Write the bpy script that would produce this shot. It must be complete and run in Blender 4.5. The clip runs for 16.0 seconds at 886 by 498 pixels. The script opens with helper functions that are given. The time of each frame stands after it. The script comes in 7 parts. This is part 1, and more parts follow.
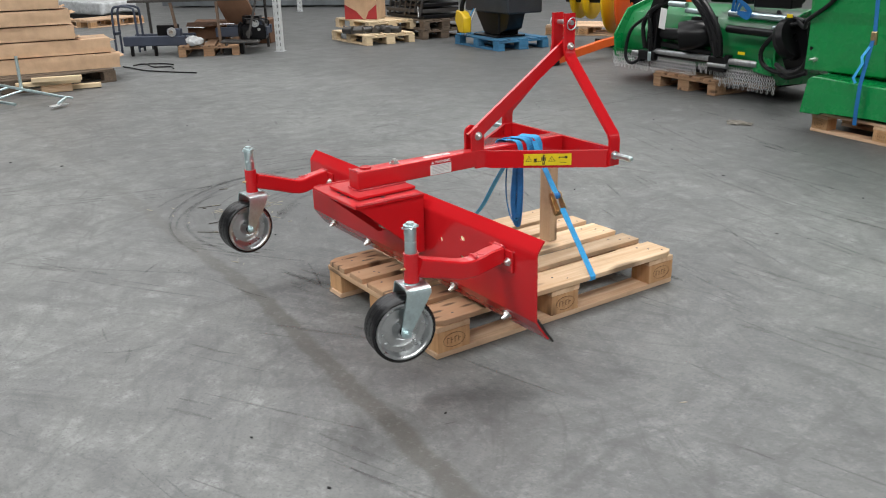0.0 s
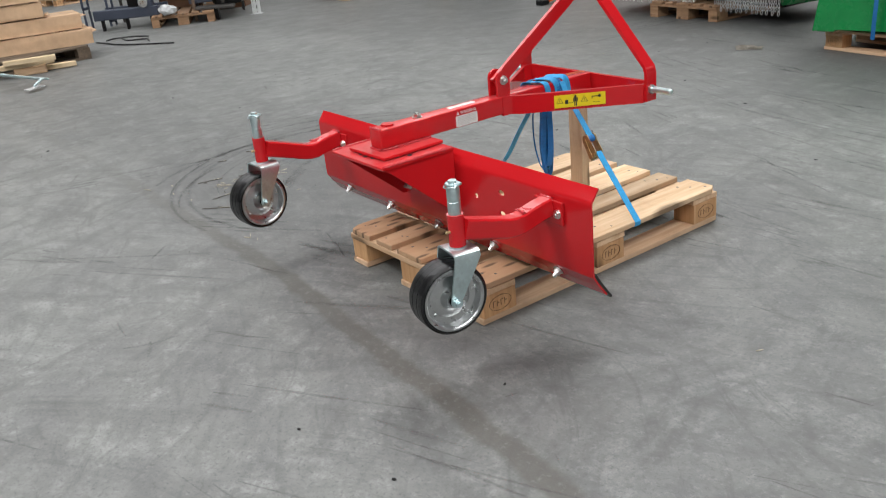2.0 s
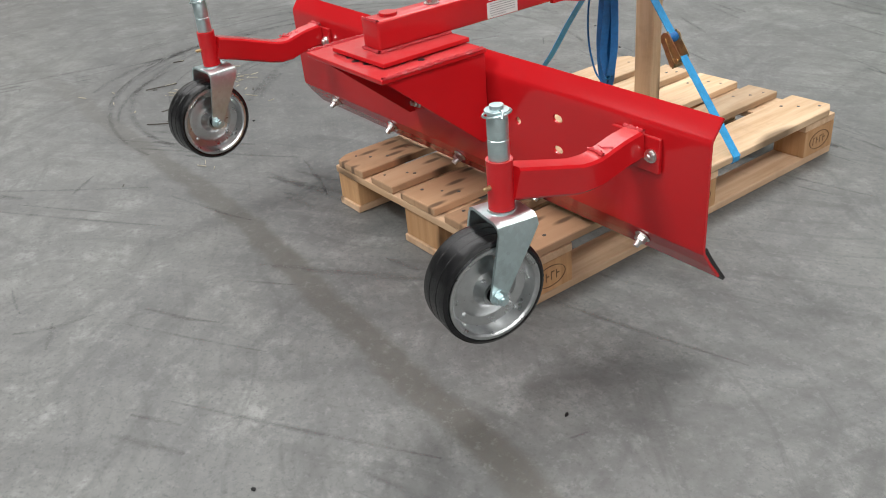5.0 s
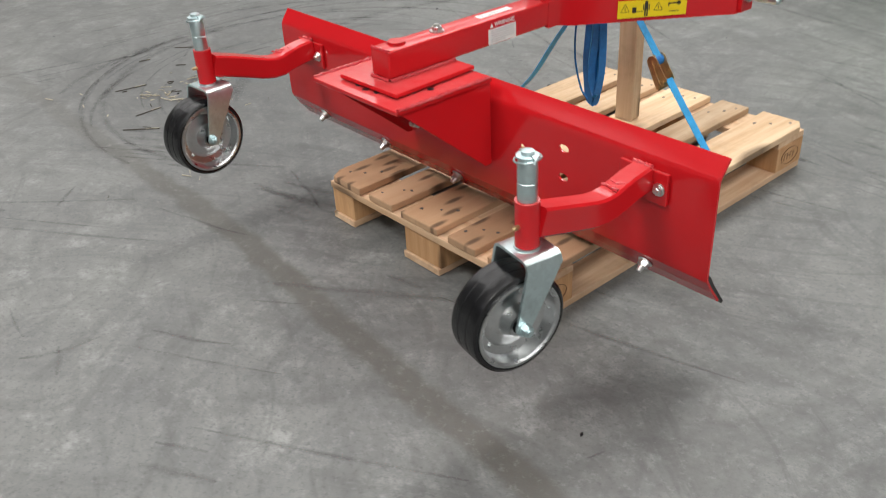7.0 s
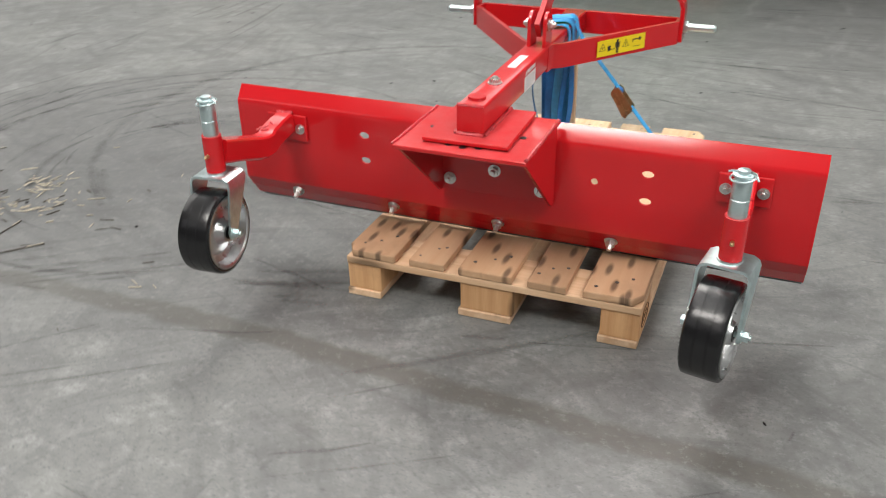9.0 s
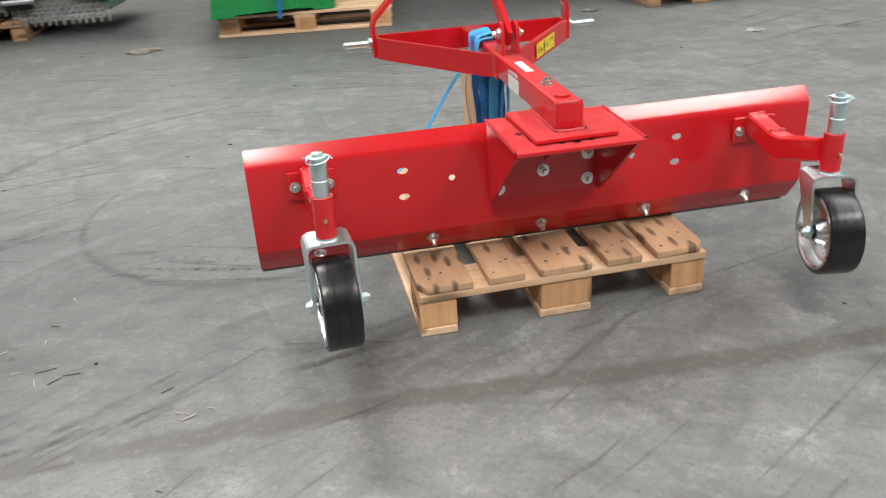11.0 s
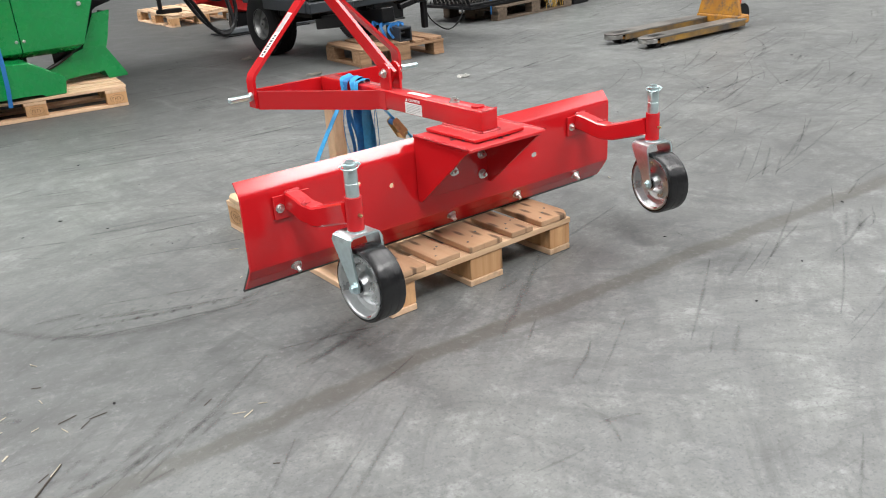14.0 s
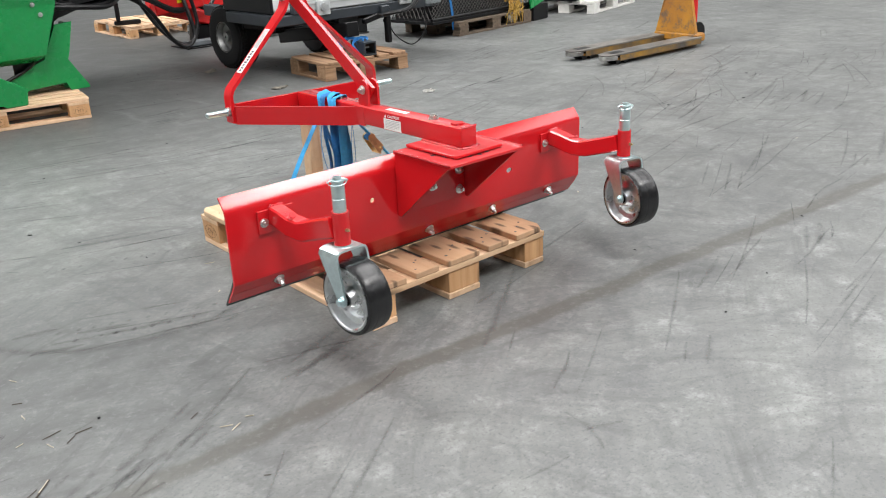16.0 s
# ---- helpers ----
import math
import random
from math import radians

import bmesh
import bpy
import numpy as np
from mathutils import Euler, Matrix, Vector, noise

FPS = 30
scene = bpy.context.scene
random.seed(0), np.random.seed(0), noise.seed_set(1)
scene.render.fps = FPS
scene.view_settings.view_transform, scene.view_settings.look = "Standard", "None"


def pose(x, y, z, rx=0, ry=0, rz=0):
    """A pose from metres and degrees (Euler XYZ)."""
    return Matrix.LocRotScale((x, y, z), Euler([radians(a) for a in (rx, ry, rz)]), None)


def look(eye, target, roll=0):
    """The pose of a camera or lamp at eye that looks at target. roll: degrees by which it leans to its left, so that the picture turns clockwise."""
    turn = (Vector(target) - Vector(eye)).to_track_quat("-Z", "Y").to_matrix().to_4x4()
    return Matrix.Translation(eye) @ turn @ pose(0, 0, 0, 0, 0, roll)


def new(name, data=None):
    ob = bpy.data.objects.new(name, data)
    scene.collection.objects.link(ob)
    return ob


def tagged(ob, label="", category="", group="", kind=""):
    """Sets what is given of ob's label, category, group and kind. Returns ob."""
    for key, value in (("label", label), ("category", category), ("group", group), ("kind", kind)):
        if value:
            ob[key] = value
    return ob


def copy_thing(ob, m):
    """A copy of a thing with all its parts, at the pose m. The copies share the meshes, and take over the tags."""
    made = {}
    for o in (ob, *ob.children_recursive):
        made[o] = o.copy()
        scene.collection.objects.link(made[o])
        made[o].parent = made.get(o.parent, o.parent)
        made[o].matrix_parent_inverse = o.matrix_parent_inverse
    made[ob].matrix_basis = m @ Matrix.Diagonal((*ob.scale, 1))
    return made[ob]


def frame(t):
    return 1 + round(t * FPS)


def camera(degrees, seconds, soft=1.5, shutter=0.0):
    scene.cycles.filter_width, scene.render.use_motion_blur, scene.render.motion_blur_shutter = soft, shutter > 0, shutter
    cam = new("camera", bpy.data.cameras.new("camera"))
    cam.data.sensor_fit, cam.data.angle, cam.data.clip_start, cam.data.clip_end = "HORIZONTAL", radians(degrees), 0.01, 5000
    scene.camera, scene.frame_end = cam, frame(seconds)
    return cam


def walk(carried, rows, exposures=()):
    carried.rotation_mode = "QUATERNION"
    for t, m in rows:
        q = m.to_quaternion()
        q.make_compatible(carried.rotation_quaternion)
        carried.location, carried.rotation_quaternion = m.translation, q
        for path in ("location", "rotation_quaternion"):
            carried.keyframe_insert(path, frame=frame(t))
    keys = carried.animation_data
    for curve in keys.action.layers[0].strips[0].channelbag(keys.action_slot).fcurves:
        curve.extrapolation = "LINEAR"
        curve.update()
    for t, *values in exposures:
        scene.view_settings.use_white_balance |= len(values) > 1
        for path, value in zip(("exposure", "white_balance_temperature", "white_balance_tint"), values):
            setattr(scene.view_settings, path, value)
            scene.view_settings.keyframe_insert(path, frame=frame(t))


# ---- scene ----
cam = camera(54.4, 16.0, soft=1.0, shutter=0.5)
PATH = [
    (0, (3.049, -1.501, 1.372), (1.493, -0.438, 0.703), -1.4),
    (0.5, (2.922, -1.528, 1.36), (1.371, -0.469, 0.673), -3.4),
    (1, (2.831, -1.548, 1.338), (1.29, -0.473, 0.655), -5.5),
    (1.5, (2.788, -1.529, 1.324), (1.256, -0.451, 0.621), -6.0),
    (2, (2.767, -1.502, 1.317), (1.253, -0.446, 0.547), -6.0),
    (2.5, (2.72, -1.442, 1.304), (1.216, -0.4, 0.496), -5.9),
    (3, (2.615, -1.438, 1.277), (1.125, -0.402, 0.436), -5.2),
    (3.5, (2.41, -1.392, 1.234), (0.927, -0.353, 0.385), -5.2),
    (4, (2.24, -1.26, 1.162), (0.758, -0.244, 0.283), -5.8),
    (4.5, (2.08, -1.105, 1.1), (0.623, -0.105, 0.165), -5.7),
    (4.7, (2.054, -1.064, 1.087), (0.607, -0.069, 0.13), -5.6),
    (6.8, (1.949, -1.123, 1.188), (0.593, -0.084, 0.147), -4.8),
    (7, (1.932, -1.193, 1.228), (0.615, -0.102, 0.192), -3.5),
    (7.5, (1.835, -1.414, 1.273), (0.632, -0.179, 0.259), -0.2),
    (7.8, (1.731, -1.495, 1.268), (0.703, -0.095, 0.276), 3.5),
    (8, (1.648, -1.554, 1.253), (0.64, -0.138, 0.262), 3.5),
    (8.5, (1.345, -1.662, 1.242), (0.442, -0.167, 0.266), -0.4),
    (9, (1.033, -1.803, 1.248), (0.36, -0.178, 0.297), -1.4),
    (9.2, (0.906, -1.854, 1.261), (0.342, -0.173, 0.335), -1.1),
    (11.3, (-0.448, -1.929, 1.177), (0.034, -0.192, 0.31), -3.7),
    (11.5, (-0.544, -1.902, 1.168), (0.044, -0.202, 0.294), -3.2),
    (12, (-0.725, -1.857, 1.176), (0.075, -0.251, 0.291), -3.4),
    (12.5, (-0.94, -1.87, 1.188), (0.0, -0.325, 0.334), -4.2),
    (13, (-1.089, -1.933, 1.203), (-0.052, -0.428, 0.392), -4.0),
    (13.5, (-1.216, -2.046, 1.23), (-0.144, -0.554, 0.439), -4.6),
    (14, (-1.314, -2.082, 1.238), (-0.218, -0.592, 0.477), -4.2),
    (14.5, (-1.404, -2.05, 1.232), (-0.271, -0.581, 0.484), -3.5),
    (15, (-1.453, -2.038, 1.238), (-0.301, -0.581, 0.495), -3.2),
    (15.5, (-1.453, -2.049, 1.251), (-0.272, -0.615, 0.509), -3.0),
    (16, (-1.407, -2.07, 1.268), (-0.222, -0.639, 0.527), -3.1),
]
walk(cam, [(t, look(eye, target, roll)) for t, eye, target, roll in PATH], exposures=((0, -0.36, 6440, 10), (4.5, -0.36, 6560, 10), (8, -0.36, 6760, 10), (8.5, -0.34, 6800, 10), (9, -0.19, 6740, 10), (10.2, -0.10, 6700, 10), (11.5, 0.04, 6640, 10), (13, 0.10, 6540, 10), (16, 0.15, 6480, 10)))

# ---------------------------------------------------------------- world, lights
world = bpy.data.worlds.new("overcast_sky")
scene.world = world
world.use_nodes = True
wn = world.node_tree.nodes
wl = world.node_tree.links
sky = wn.new("ShaderNodeTexSky")
sky.sky_type, sky.sun_disc = "NISHITA", False
sky.sun_elevation, sky.sun_rotation = radians(48), radians(200)
wl.new(sky.outputs["Color"], wn["Background"].inputs["Color"])
wn["Background"].inputs["Strength"].default_value = 0.1

ROOF = 12.0
STRIP_W = 4.4
# unseen roof lights in rows along y: x, then from y, to y, power; brightest panels set from reflections, the rest added
# as fill
STRIPS = (
    (-21.9, ((-5.0, 10.8, 850), (12.5, 24.0, 600))),
    (-12.1, ((-21.7, -12.5, 160), (-3.3, 10.8, 950), (12.5, 24.0, 600))),
    (-2.5, ((-21.7, -12.5, 160), (-9.3, -6.0, 1450), (-4.2, 3.6, 400), (5.0, 13.5, 1950), (16.5, 24.0, 300))),
    (8.3, ((-21.7, -11.3, 220), (-9.9, -5.9, 1250), (-4.5, 5.3, 1000))),
    (17.6, ((-21.7, 8.3, 2300), (15.0, 24.0, 300))),
)
for sx, runs in STRIPS:
    for ya, yb, power in runs:
        lamp = bpy.data.lights.new("roof_daylight", "AREA")
        lamp.shape, lamp.size, lamp.size_y = "RECTANGLE", STRIP_W - 0.1, yb - ya - 0.1
        lamp.energy = power
        lamp.color = (1.0, 0.985, 0.96)
        lo = new("roof_daylight", lamp)
        lo.matrix_world = pose(sx, (ya + yb) / 2, ROOF + 0.05)

# ---------------------------------------------------------------- materials
def shader(name):
    m = bpy.data.materials.new(name)
    m.use_nodes = True
    nt = m.node_tree
    return m, nt, nt.nodes["Principled BSDF"]


def node(nt, kind, **inputs):
    n = nt.nodes.new(kind)
    for k, v in inputs.items():
        n.inputs[k.replace("_", " ")].default_value = v
    return n


def mixcol(nt, fac, a, b, mode="MIX"):
    n = nt.nodes.new("ShaderNodeMix")
    n.data_type, n.blend_type = "RGBA", mode
    for sock, v in ((n.inputs[0], fac), (n.inputs[6], a), (n.inputs[7], b)):
        if hasattr(v, "is_linked"):
            nt.links.new(v, sock)
        elif isinstance(v, (int, float)):
            sock.default_value = v
        else:
            sock.default_value = (*v, 1.0)
    return n.outputs[2]


def ramp(nt, src, stops):
    n = nt.nodes.new("ShaderNodeValToRGB")
    while len(n.color_ramp.elements) < len(stops):
        n.color_ramp.elements.new(0.5)
    for e, (p, v) in zip(n.color_ramp.elements, stops):
        e.position, e.color = p, (v, v, v, 1)
    nt.links.new(src, n.inputs[0])
    return n.outputs[0]


def coords(nt, scale=(1, 1, 1), which="Object", rot=(0, 0, 0), warp=0.0):
    tc = nt.nodes.new("ShaderNodeTexCoord")
    mp = nt.nodes.new("ShaderNodeMapping")
    mp.inputs["Scale"].default_value = scale
    mp.inputs["Rotation"].default_value = rot
    nt.links.new(tc.outputs[which], mp.inputs[0])
    if warp:
        nz = node(nt, "ShaderNodeTexNoise", Scale=0.9, Detail=3.0)
        nt.links.new(tc.outputs[which], nz.inputs["Vector"])
        sub = nt.nodes.new("ShaderNodeVectorMath")
        sub.operation = "SCALE"
        sub.inputs[3].default_value = warp
        nt.links.new(nz.outputs["Color"], sub.inputs[0])
        add = nt.nodes.new("ShaderNodeVectorMath")
        nt.links.new(tc.outputs[which], add.inputs[0])
        nt.links.new(sub.outputs[0], add.inputs[1])
        nt.links.new(add.outputs[0], mp.inputs[0])
    return mp.outputs[0]


def noise_tex(nt, vec, scale, detail=4.0, rough=0.55):
    n = node(nt, "ShaderNodeTexNoise", Scale=scale, Detail=detail, Roughness=rough)
    nt.links.new(vec, n.inputs["Vector"])
    return n.outputs["Fac"]


def bump(nt, bsdf, height, strength, dist):
    b = node(nt, "ShaderNodeBump", Strength=strength, Distance=dist)
    nt.links.new(height, b.inputs["Height"])
    nt.links.new(b.outputs[0], bsdf.inputs["Normal"])


def times_nodes(nt, a, b):
    n = nt.nodes.new("ShaderNodeMath")
    n.operation = "MULTIPLY"
    nt.links.new(a, n.inputs[0])
    nt.links.new(b, n.inputs[1])
    return n.outputs[0]


def paint(name, col, dark, rough=0.32, dust=0.06, grain=260.0, coat=0.0, wear=0.0, peel=0.12, top_sheen=0.0):
    """Sprayed paint: slight orange peel, faint mottling and dust."""
    m, nt, b = shader(name)
    v = coords(nt)
    big = ramp(nt, noise_tex(nt, v, 4.0, 5.0), [(0.35, 0.0), (0.7, 1.0)])
    c = mixcol(nt, big, col, dark)
    fine = ramp(nt, noise_tex(nt, v, 38.0, 6.0, 0.7), [(0.55, 0.0), (0.85, dust)])
    c = mixcol(nt, fine, c, (0.35, 0.32, 0.3))
    if wear:
        w = ramp(nt, noise_tex(nt, v, 9.0, 8.0, 0.75), [(0.50, 0.0), (0.62, wear)])
        c = mixcol(nt, w, c, (0.09, 0.08, 0.075))
    if top_sheen:
        # level faces mixed paler: sheen from above put into the colour, along with dust
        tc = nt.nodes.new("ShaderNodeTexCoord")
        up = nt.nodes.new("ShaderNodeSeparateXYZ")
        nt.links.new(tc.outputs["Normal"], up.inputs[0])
        level = ramp(nt, up.outputs["Z"], [(0.88, 0.0), (0.98, top_sheen)])
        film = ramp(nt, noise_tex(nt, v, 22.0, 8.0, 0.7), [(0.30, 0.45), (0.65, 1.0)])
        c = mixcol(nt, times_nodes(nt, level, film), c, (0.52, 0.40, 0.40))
    nt.links.new(c, b.inputs["Base Color"])
    r = nt.nodes.new("ShaderNodeMapRange")
    r.inputs[3].default_value, r.inputs[4].default_value = rough - 0.04, rough + 0.07
    nt.links.new(noise_tex(nt, v, 14.0, 5.0), r.inputs[0])
    nt.links.new(r.outputs[0], b.inputs["Roughness"])
    b.inputs["Coat Weight"].default_value = coat
    b.inputs["Coat Roughness"].default_value = 0.06
    bump(nt, b, noise_tex(nt, v, grain, 2.0), peel, 0.001)
    return m


def metal(name, col, rough=0.35, spangle=60.0, vary=0.25, stained=0.5):
    m, nt, b = shader(name)
    v = coords(nt)
    vo = nt.nodes.new("ShaderNodeTexVoronoi")
    vo.inputs["Scale"].default_value = spangle
    nt.links.new(v, vo.inputs["Vector"])
    s = ramp(nt, vo.outputs["Color"], [(0.0, 0.0), (1.0, 1.0)])
    c = mixcol(nt, s, tuple(x * (1 - vary) for x in col), col)
    darken = ramp(nt, noise_tex(nt, v, 18.0, 6.0, 0.7), [(0.5, 0.0), (0.75, stained)])
    c = mixcol(nt, darken, c, tuple(x * 0.55 for x in col))
    nt.links.new(c, b.inputs["Base Color"])
    b.inputs["Metallic"].default_value = 1.0
    r = nt.nodes.new("ShaderNodeMapRange")
    r.inputs[3].default_value, r.inputs[4].default_value = rough - 0.1, rough + 0.15
    nt.links.new(noise_tex(nt, v, 30.0, 4.0), r.inputs[0])
    nt.links.new(r.outputs[0], b.inputs["Roughness"])
    bump(nt, b, noise_tex(nt, v, 120.0, 3.0), 0.1, 0.001)
    return m


def wood(name, axis, light, dark, rand=1.0, knots=1.0, darken=False):
    """Sawn softwood, grain along the given axis, each board its own tone."""
    m, nt, b = shader(name)
    info = nt.nodes.new("ShaderNodeObjectInfo")
    sc = [34.0, 34.0, 34.0]
    sc[axis] = 2.2
    tc = nt.nodes.new("ShaderNodeTexCoord")
    add = nt.nodes.new("ShaderNodeVectorMath")
    nt.links.new(tc.outputs["Object"], add.inputs[0])
    sh = nt.nodes.new("ShaderNodeVectorMath")
    sh.operation = "SCALE"
    sh.inputs[0].default_value = (7.0, 5.0, 3.0)
    nt.links.new(info.outputs["Random"], sh.inputs[3])
    nt.links.new(sh.outputs[0], add.inputs[1])
    mp = nt.nodes.new("ShaderNodeMapping")
    mp.inputs["Scale"].default_value = sc
    nt.links.new(add.outputs[0], mp.inputs[0])
    grain = noise_tex(nt, mp.outputs[0], 1.0, 6.0, 0.62)
    c = mixcol(nt, ramp(nt, grain, [(0.35, 0.0), (0.68, 1.0)]), light, dark)
    # knots: sparse dark ovals drawn out along the grain
    ks = [8.0, 8.0, 8.0]
    ks[axis] = 2.6
    km = nt.nodes.new("ShaderNodeMapping")
    km.inputs["Scale"].default_value = ks
    nt.links.new(add.outputs[0], km.inputs[0])
    vo = nt.nodes.new("ShaderNodeTexVoronoi")
    vo.inputs["Scale"].default_value = 1.0
    nt.links.new(km.outputs[0], vo.inputs["Vector"])
    k = ramp(nt, vo.outputs["Distance"], [(0.10 * knots, 0.85), (0.20 * knots, 0.0)])
    c = mixcol(nt, k, c, tuple(x * 0.28 for x in dark))
    # board tone
    tone = nt.nodes.new("ShaderNodeHueSaturation")
    mr = nt.nodes.new("ShaderNodeMapRange")
    mr.inputs[3].default_value, mr.inputs[4].default_value = 1.0 - 0.22 * rand, 1.0 + 0.14 * rand
    nt.links.new(info.outputs["Random"], mr.inputs[0])
    nt.links.new(mr.outputs[0], tone.inputs["Value"])
    nt.links.new(c, tone.inputs["Color"])
    tint = tone.outputs[0]
    if darken:
        # one end of the boards mixed browner, with a ragged border
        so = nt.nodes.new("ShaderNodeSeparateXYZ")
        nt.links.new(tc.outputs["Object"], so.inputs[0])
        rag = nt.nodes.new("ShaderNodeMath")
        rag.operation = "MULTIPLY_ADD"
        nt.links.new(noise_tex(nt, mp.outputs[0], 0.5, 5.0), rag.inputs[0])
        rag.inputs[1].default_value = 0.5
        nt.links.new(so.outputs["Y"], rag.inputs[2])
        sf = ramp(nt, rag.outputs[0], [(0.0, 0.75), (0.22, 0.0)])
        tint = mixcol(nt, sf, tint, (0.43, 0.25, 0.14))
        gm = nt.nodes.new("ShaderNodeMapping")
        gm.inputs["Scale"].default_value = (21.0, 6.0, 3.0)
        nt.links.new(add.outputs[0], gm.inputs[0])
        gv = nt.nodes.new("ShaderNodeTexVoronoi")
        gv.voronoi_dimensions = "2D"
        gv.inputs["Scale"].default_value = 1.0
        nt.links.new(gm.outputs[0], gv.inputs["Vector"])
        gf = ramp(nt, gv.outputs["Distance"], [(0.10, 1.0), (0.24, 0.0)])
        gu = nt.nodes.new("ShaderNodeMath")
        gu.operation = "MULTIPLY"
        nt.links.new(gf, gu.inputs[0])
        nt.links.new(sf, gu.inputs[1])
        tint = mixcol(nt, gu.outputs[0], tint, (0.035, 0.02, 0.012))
    # handling dirt
    dirt = ramp(nt, noise_tex(nt, add.outputs[0], 6.0, 6.0, 0.7), [(0.5, 0.0), (0.85, 0.45)])
    c = mixcol(nt, dirt, tint, (0.17, 0.115, 0.07))
    nt.links.new(c, b.inputs["Base Color"])
    b.inputs["Roughness"].default_value = 0.78
    bump(nt, b, grain, 0.35, 0.004)
    return m


def plain(name, col, rough=0.6, vary=0.2, scale=20.0, metallic=0.0, bumps=0.1, bscale=90.0, spec=0.5):
    m, nt, b = shader(name)
    v = coords(nt)
    f = ramp(nt, noise_tex(nt, v, scale, 6.0, 0.65), [(0.3, 0.0), (0.75, 1.0)])
    c = mixcol(nt, f, col, tuple(x * (1 - vary) for x in col))
    nt.links.new(c, b.inputs["Base Color"])
    b.inputs["Roughness"].default_value = rough
    b.inputs["Metallic"].default_value = metallic
    b.inputs["Specular IOR Level"].default_value = spec
    if bumps:
        bump(nt, b, noise_tex(nt, v, bscale, 3.0), bumps, 0.002)
    return m


def floor_mat():
    """Power-floated concrete, worn and driven over: clouds, mottling, curved scuffs, pores."""
    m, nt, b = shader("worn_concrete")
    v = coords(nt)

    def times(a, k):
        mm = nt.nodes.new("ShaderNodeMath")
        mm.operation = "MULTIPLY"
        for q, s in ((a, mm.inputs[0]), (k, mm.inputs[1])):
            if hasattr(q, "is_linked"):
                nt.links.new(q, s)
            else:
                s.default_value = q
        return mm.outputs[0]

    def swirl(cx, cy, kr, ka):
        """Coordinates that run round a turning centre."""
        tc = nt.nodes.new("ShaderNodeTexCoord")
        nz = node(nt, "ShaderNodeTexNoise", Scale=0.8, Detail=2.0)
        nt.links.new(tc.outputs["Object"], nz.inputs["Vector"])
        wb = nt.nodes.new("ShaderNodeVectorMath")
        wb.operation = "MULTIPLY_ADD"
        wb.inputs[1].default_value = (0.6, 0.6, 0.0)
        wb.inputs[2].default_value = (-cx - 0.3, -cy - 0.3, 0.0)
        nt.links.new(nz.outputs["Color"], wb.inputs[0])
        ad = nt.nodes.new("ShaderNodeVectorMath")
        nt.links.new(tc.outputs["Object"], ad.inputs[0])
        nt.links.new(wb.outputs[0], ad.inputs[1])
        sp = nt.nodes.new("ShaderNodeSeparateXYZ")
        nt.links.new(ad.outputs[0], sp.inputs[0])
        ln = nt.nodes.new("ShaderNodeVectorMath")
        ln.operation = "LENGTH"
        nt.links.new(ad.outputs[0], ln.inputs[0])
        at = nt.nodes.new("ShaderNodeMath")
        at.operation = "ARCTAN2"
        nt.links.new(sp.outputs["Y"], at.inputs[0])
        nt.links.new(sp.outputs["X"], at.inputs[1])
        cb = nt.nodes.new("ShaderNodeCombineXYZ")
        nt.links.new(times(ln.outputs["Value"], kr), cb.inputs[0])
        nt.links.new(times(at.outputs[0], ka), cb.inputs[1])
        return cb.outputs[0]

    c = mixcol(nt, ramp(nt, noise_tex(nt, v, 0.7, 8.0, 0.66), [(0.34, 0.0), (0.66, 1.0)]), (0.206, 0.213, 0.206), (0.139, 0.144, 0.140))
    c = mixcol(nt, ramp(nt, noise_tex(nt, v, 3.4, 12.0, 0.74), [(0.45, 0.0), (0.64, 0.8)]), c, (0.122, 0.126, 0.127))
    c = mixcol(nt, ramp(nt, noise_tex(nt, v, 5.5, 12.0, 0.82), [(0.51, 0.0), (0.67, 0.70)]), c, (0.315, 0.326, 0.317))
    c = mixcol(nt, ramp(nt, noise_tex(nt, v, 17.0, 10.0, 0.8), [(0.49, 0.0), (0.66, 0.65)]), c, (0.122, 0.127, 0.125))
    # floor darkened towards the parked machines: tyre dirt, with their shade put into the colour
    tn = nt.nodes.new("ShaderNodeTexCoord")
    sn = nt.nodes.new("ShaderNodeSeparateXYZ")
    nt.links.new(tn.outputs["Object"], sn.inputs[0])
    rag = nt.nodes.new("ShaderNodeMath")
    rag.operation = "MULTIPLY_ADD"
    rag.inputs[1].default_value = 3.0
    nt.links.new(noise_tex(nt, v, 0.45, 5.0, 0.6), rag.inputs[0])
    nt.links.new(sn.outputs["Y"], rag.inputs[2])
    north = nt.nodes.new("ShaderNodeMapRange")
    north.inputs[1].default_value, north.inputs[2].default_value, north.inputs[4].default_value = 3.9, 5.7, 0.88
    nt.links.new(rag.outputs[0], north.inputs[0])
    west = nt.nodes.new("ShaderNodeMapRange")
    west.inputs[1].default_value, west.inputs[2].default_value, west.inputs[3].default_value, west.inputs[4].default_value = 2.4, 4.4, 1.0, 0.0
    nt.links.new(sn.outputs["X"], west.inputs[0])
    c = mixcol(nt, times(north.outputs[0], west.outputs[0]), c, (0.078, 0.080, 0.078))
    # a darker round patch west of the pallet, with a ragged edge
    tv = nt.nodes.new("ShaderNodeVectorMath")
    tv.operation = "DISTANCE"
    tv.inputs[1].default_value = (-1.25, 0.45, 0.0)
    nt.links.new(tn.outputs["Object"], tv.inputs[0])
    spot = nt.nodes.new("ShaderNodeMath")
    spot.operation = "MULTIPLY_ADD"
    spot.inputs[1].default_value = 0.55
    nt.links.new(noise_tex(nt, v, 1.3, 6.0, 0.65), spot.inputs[0])
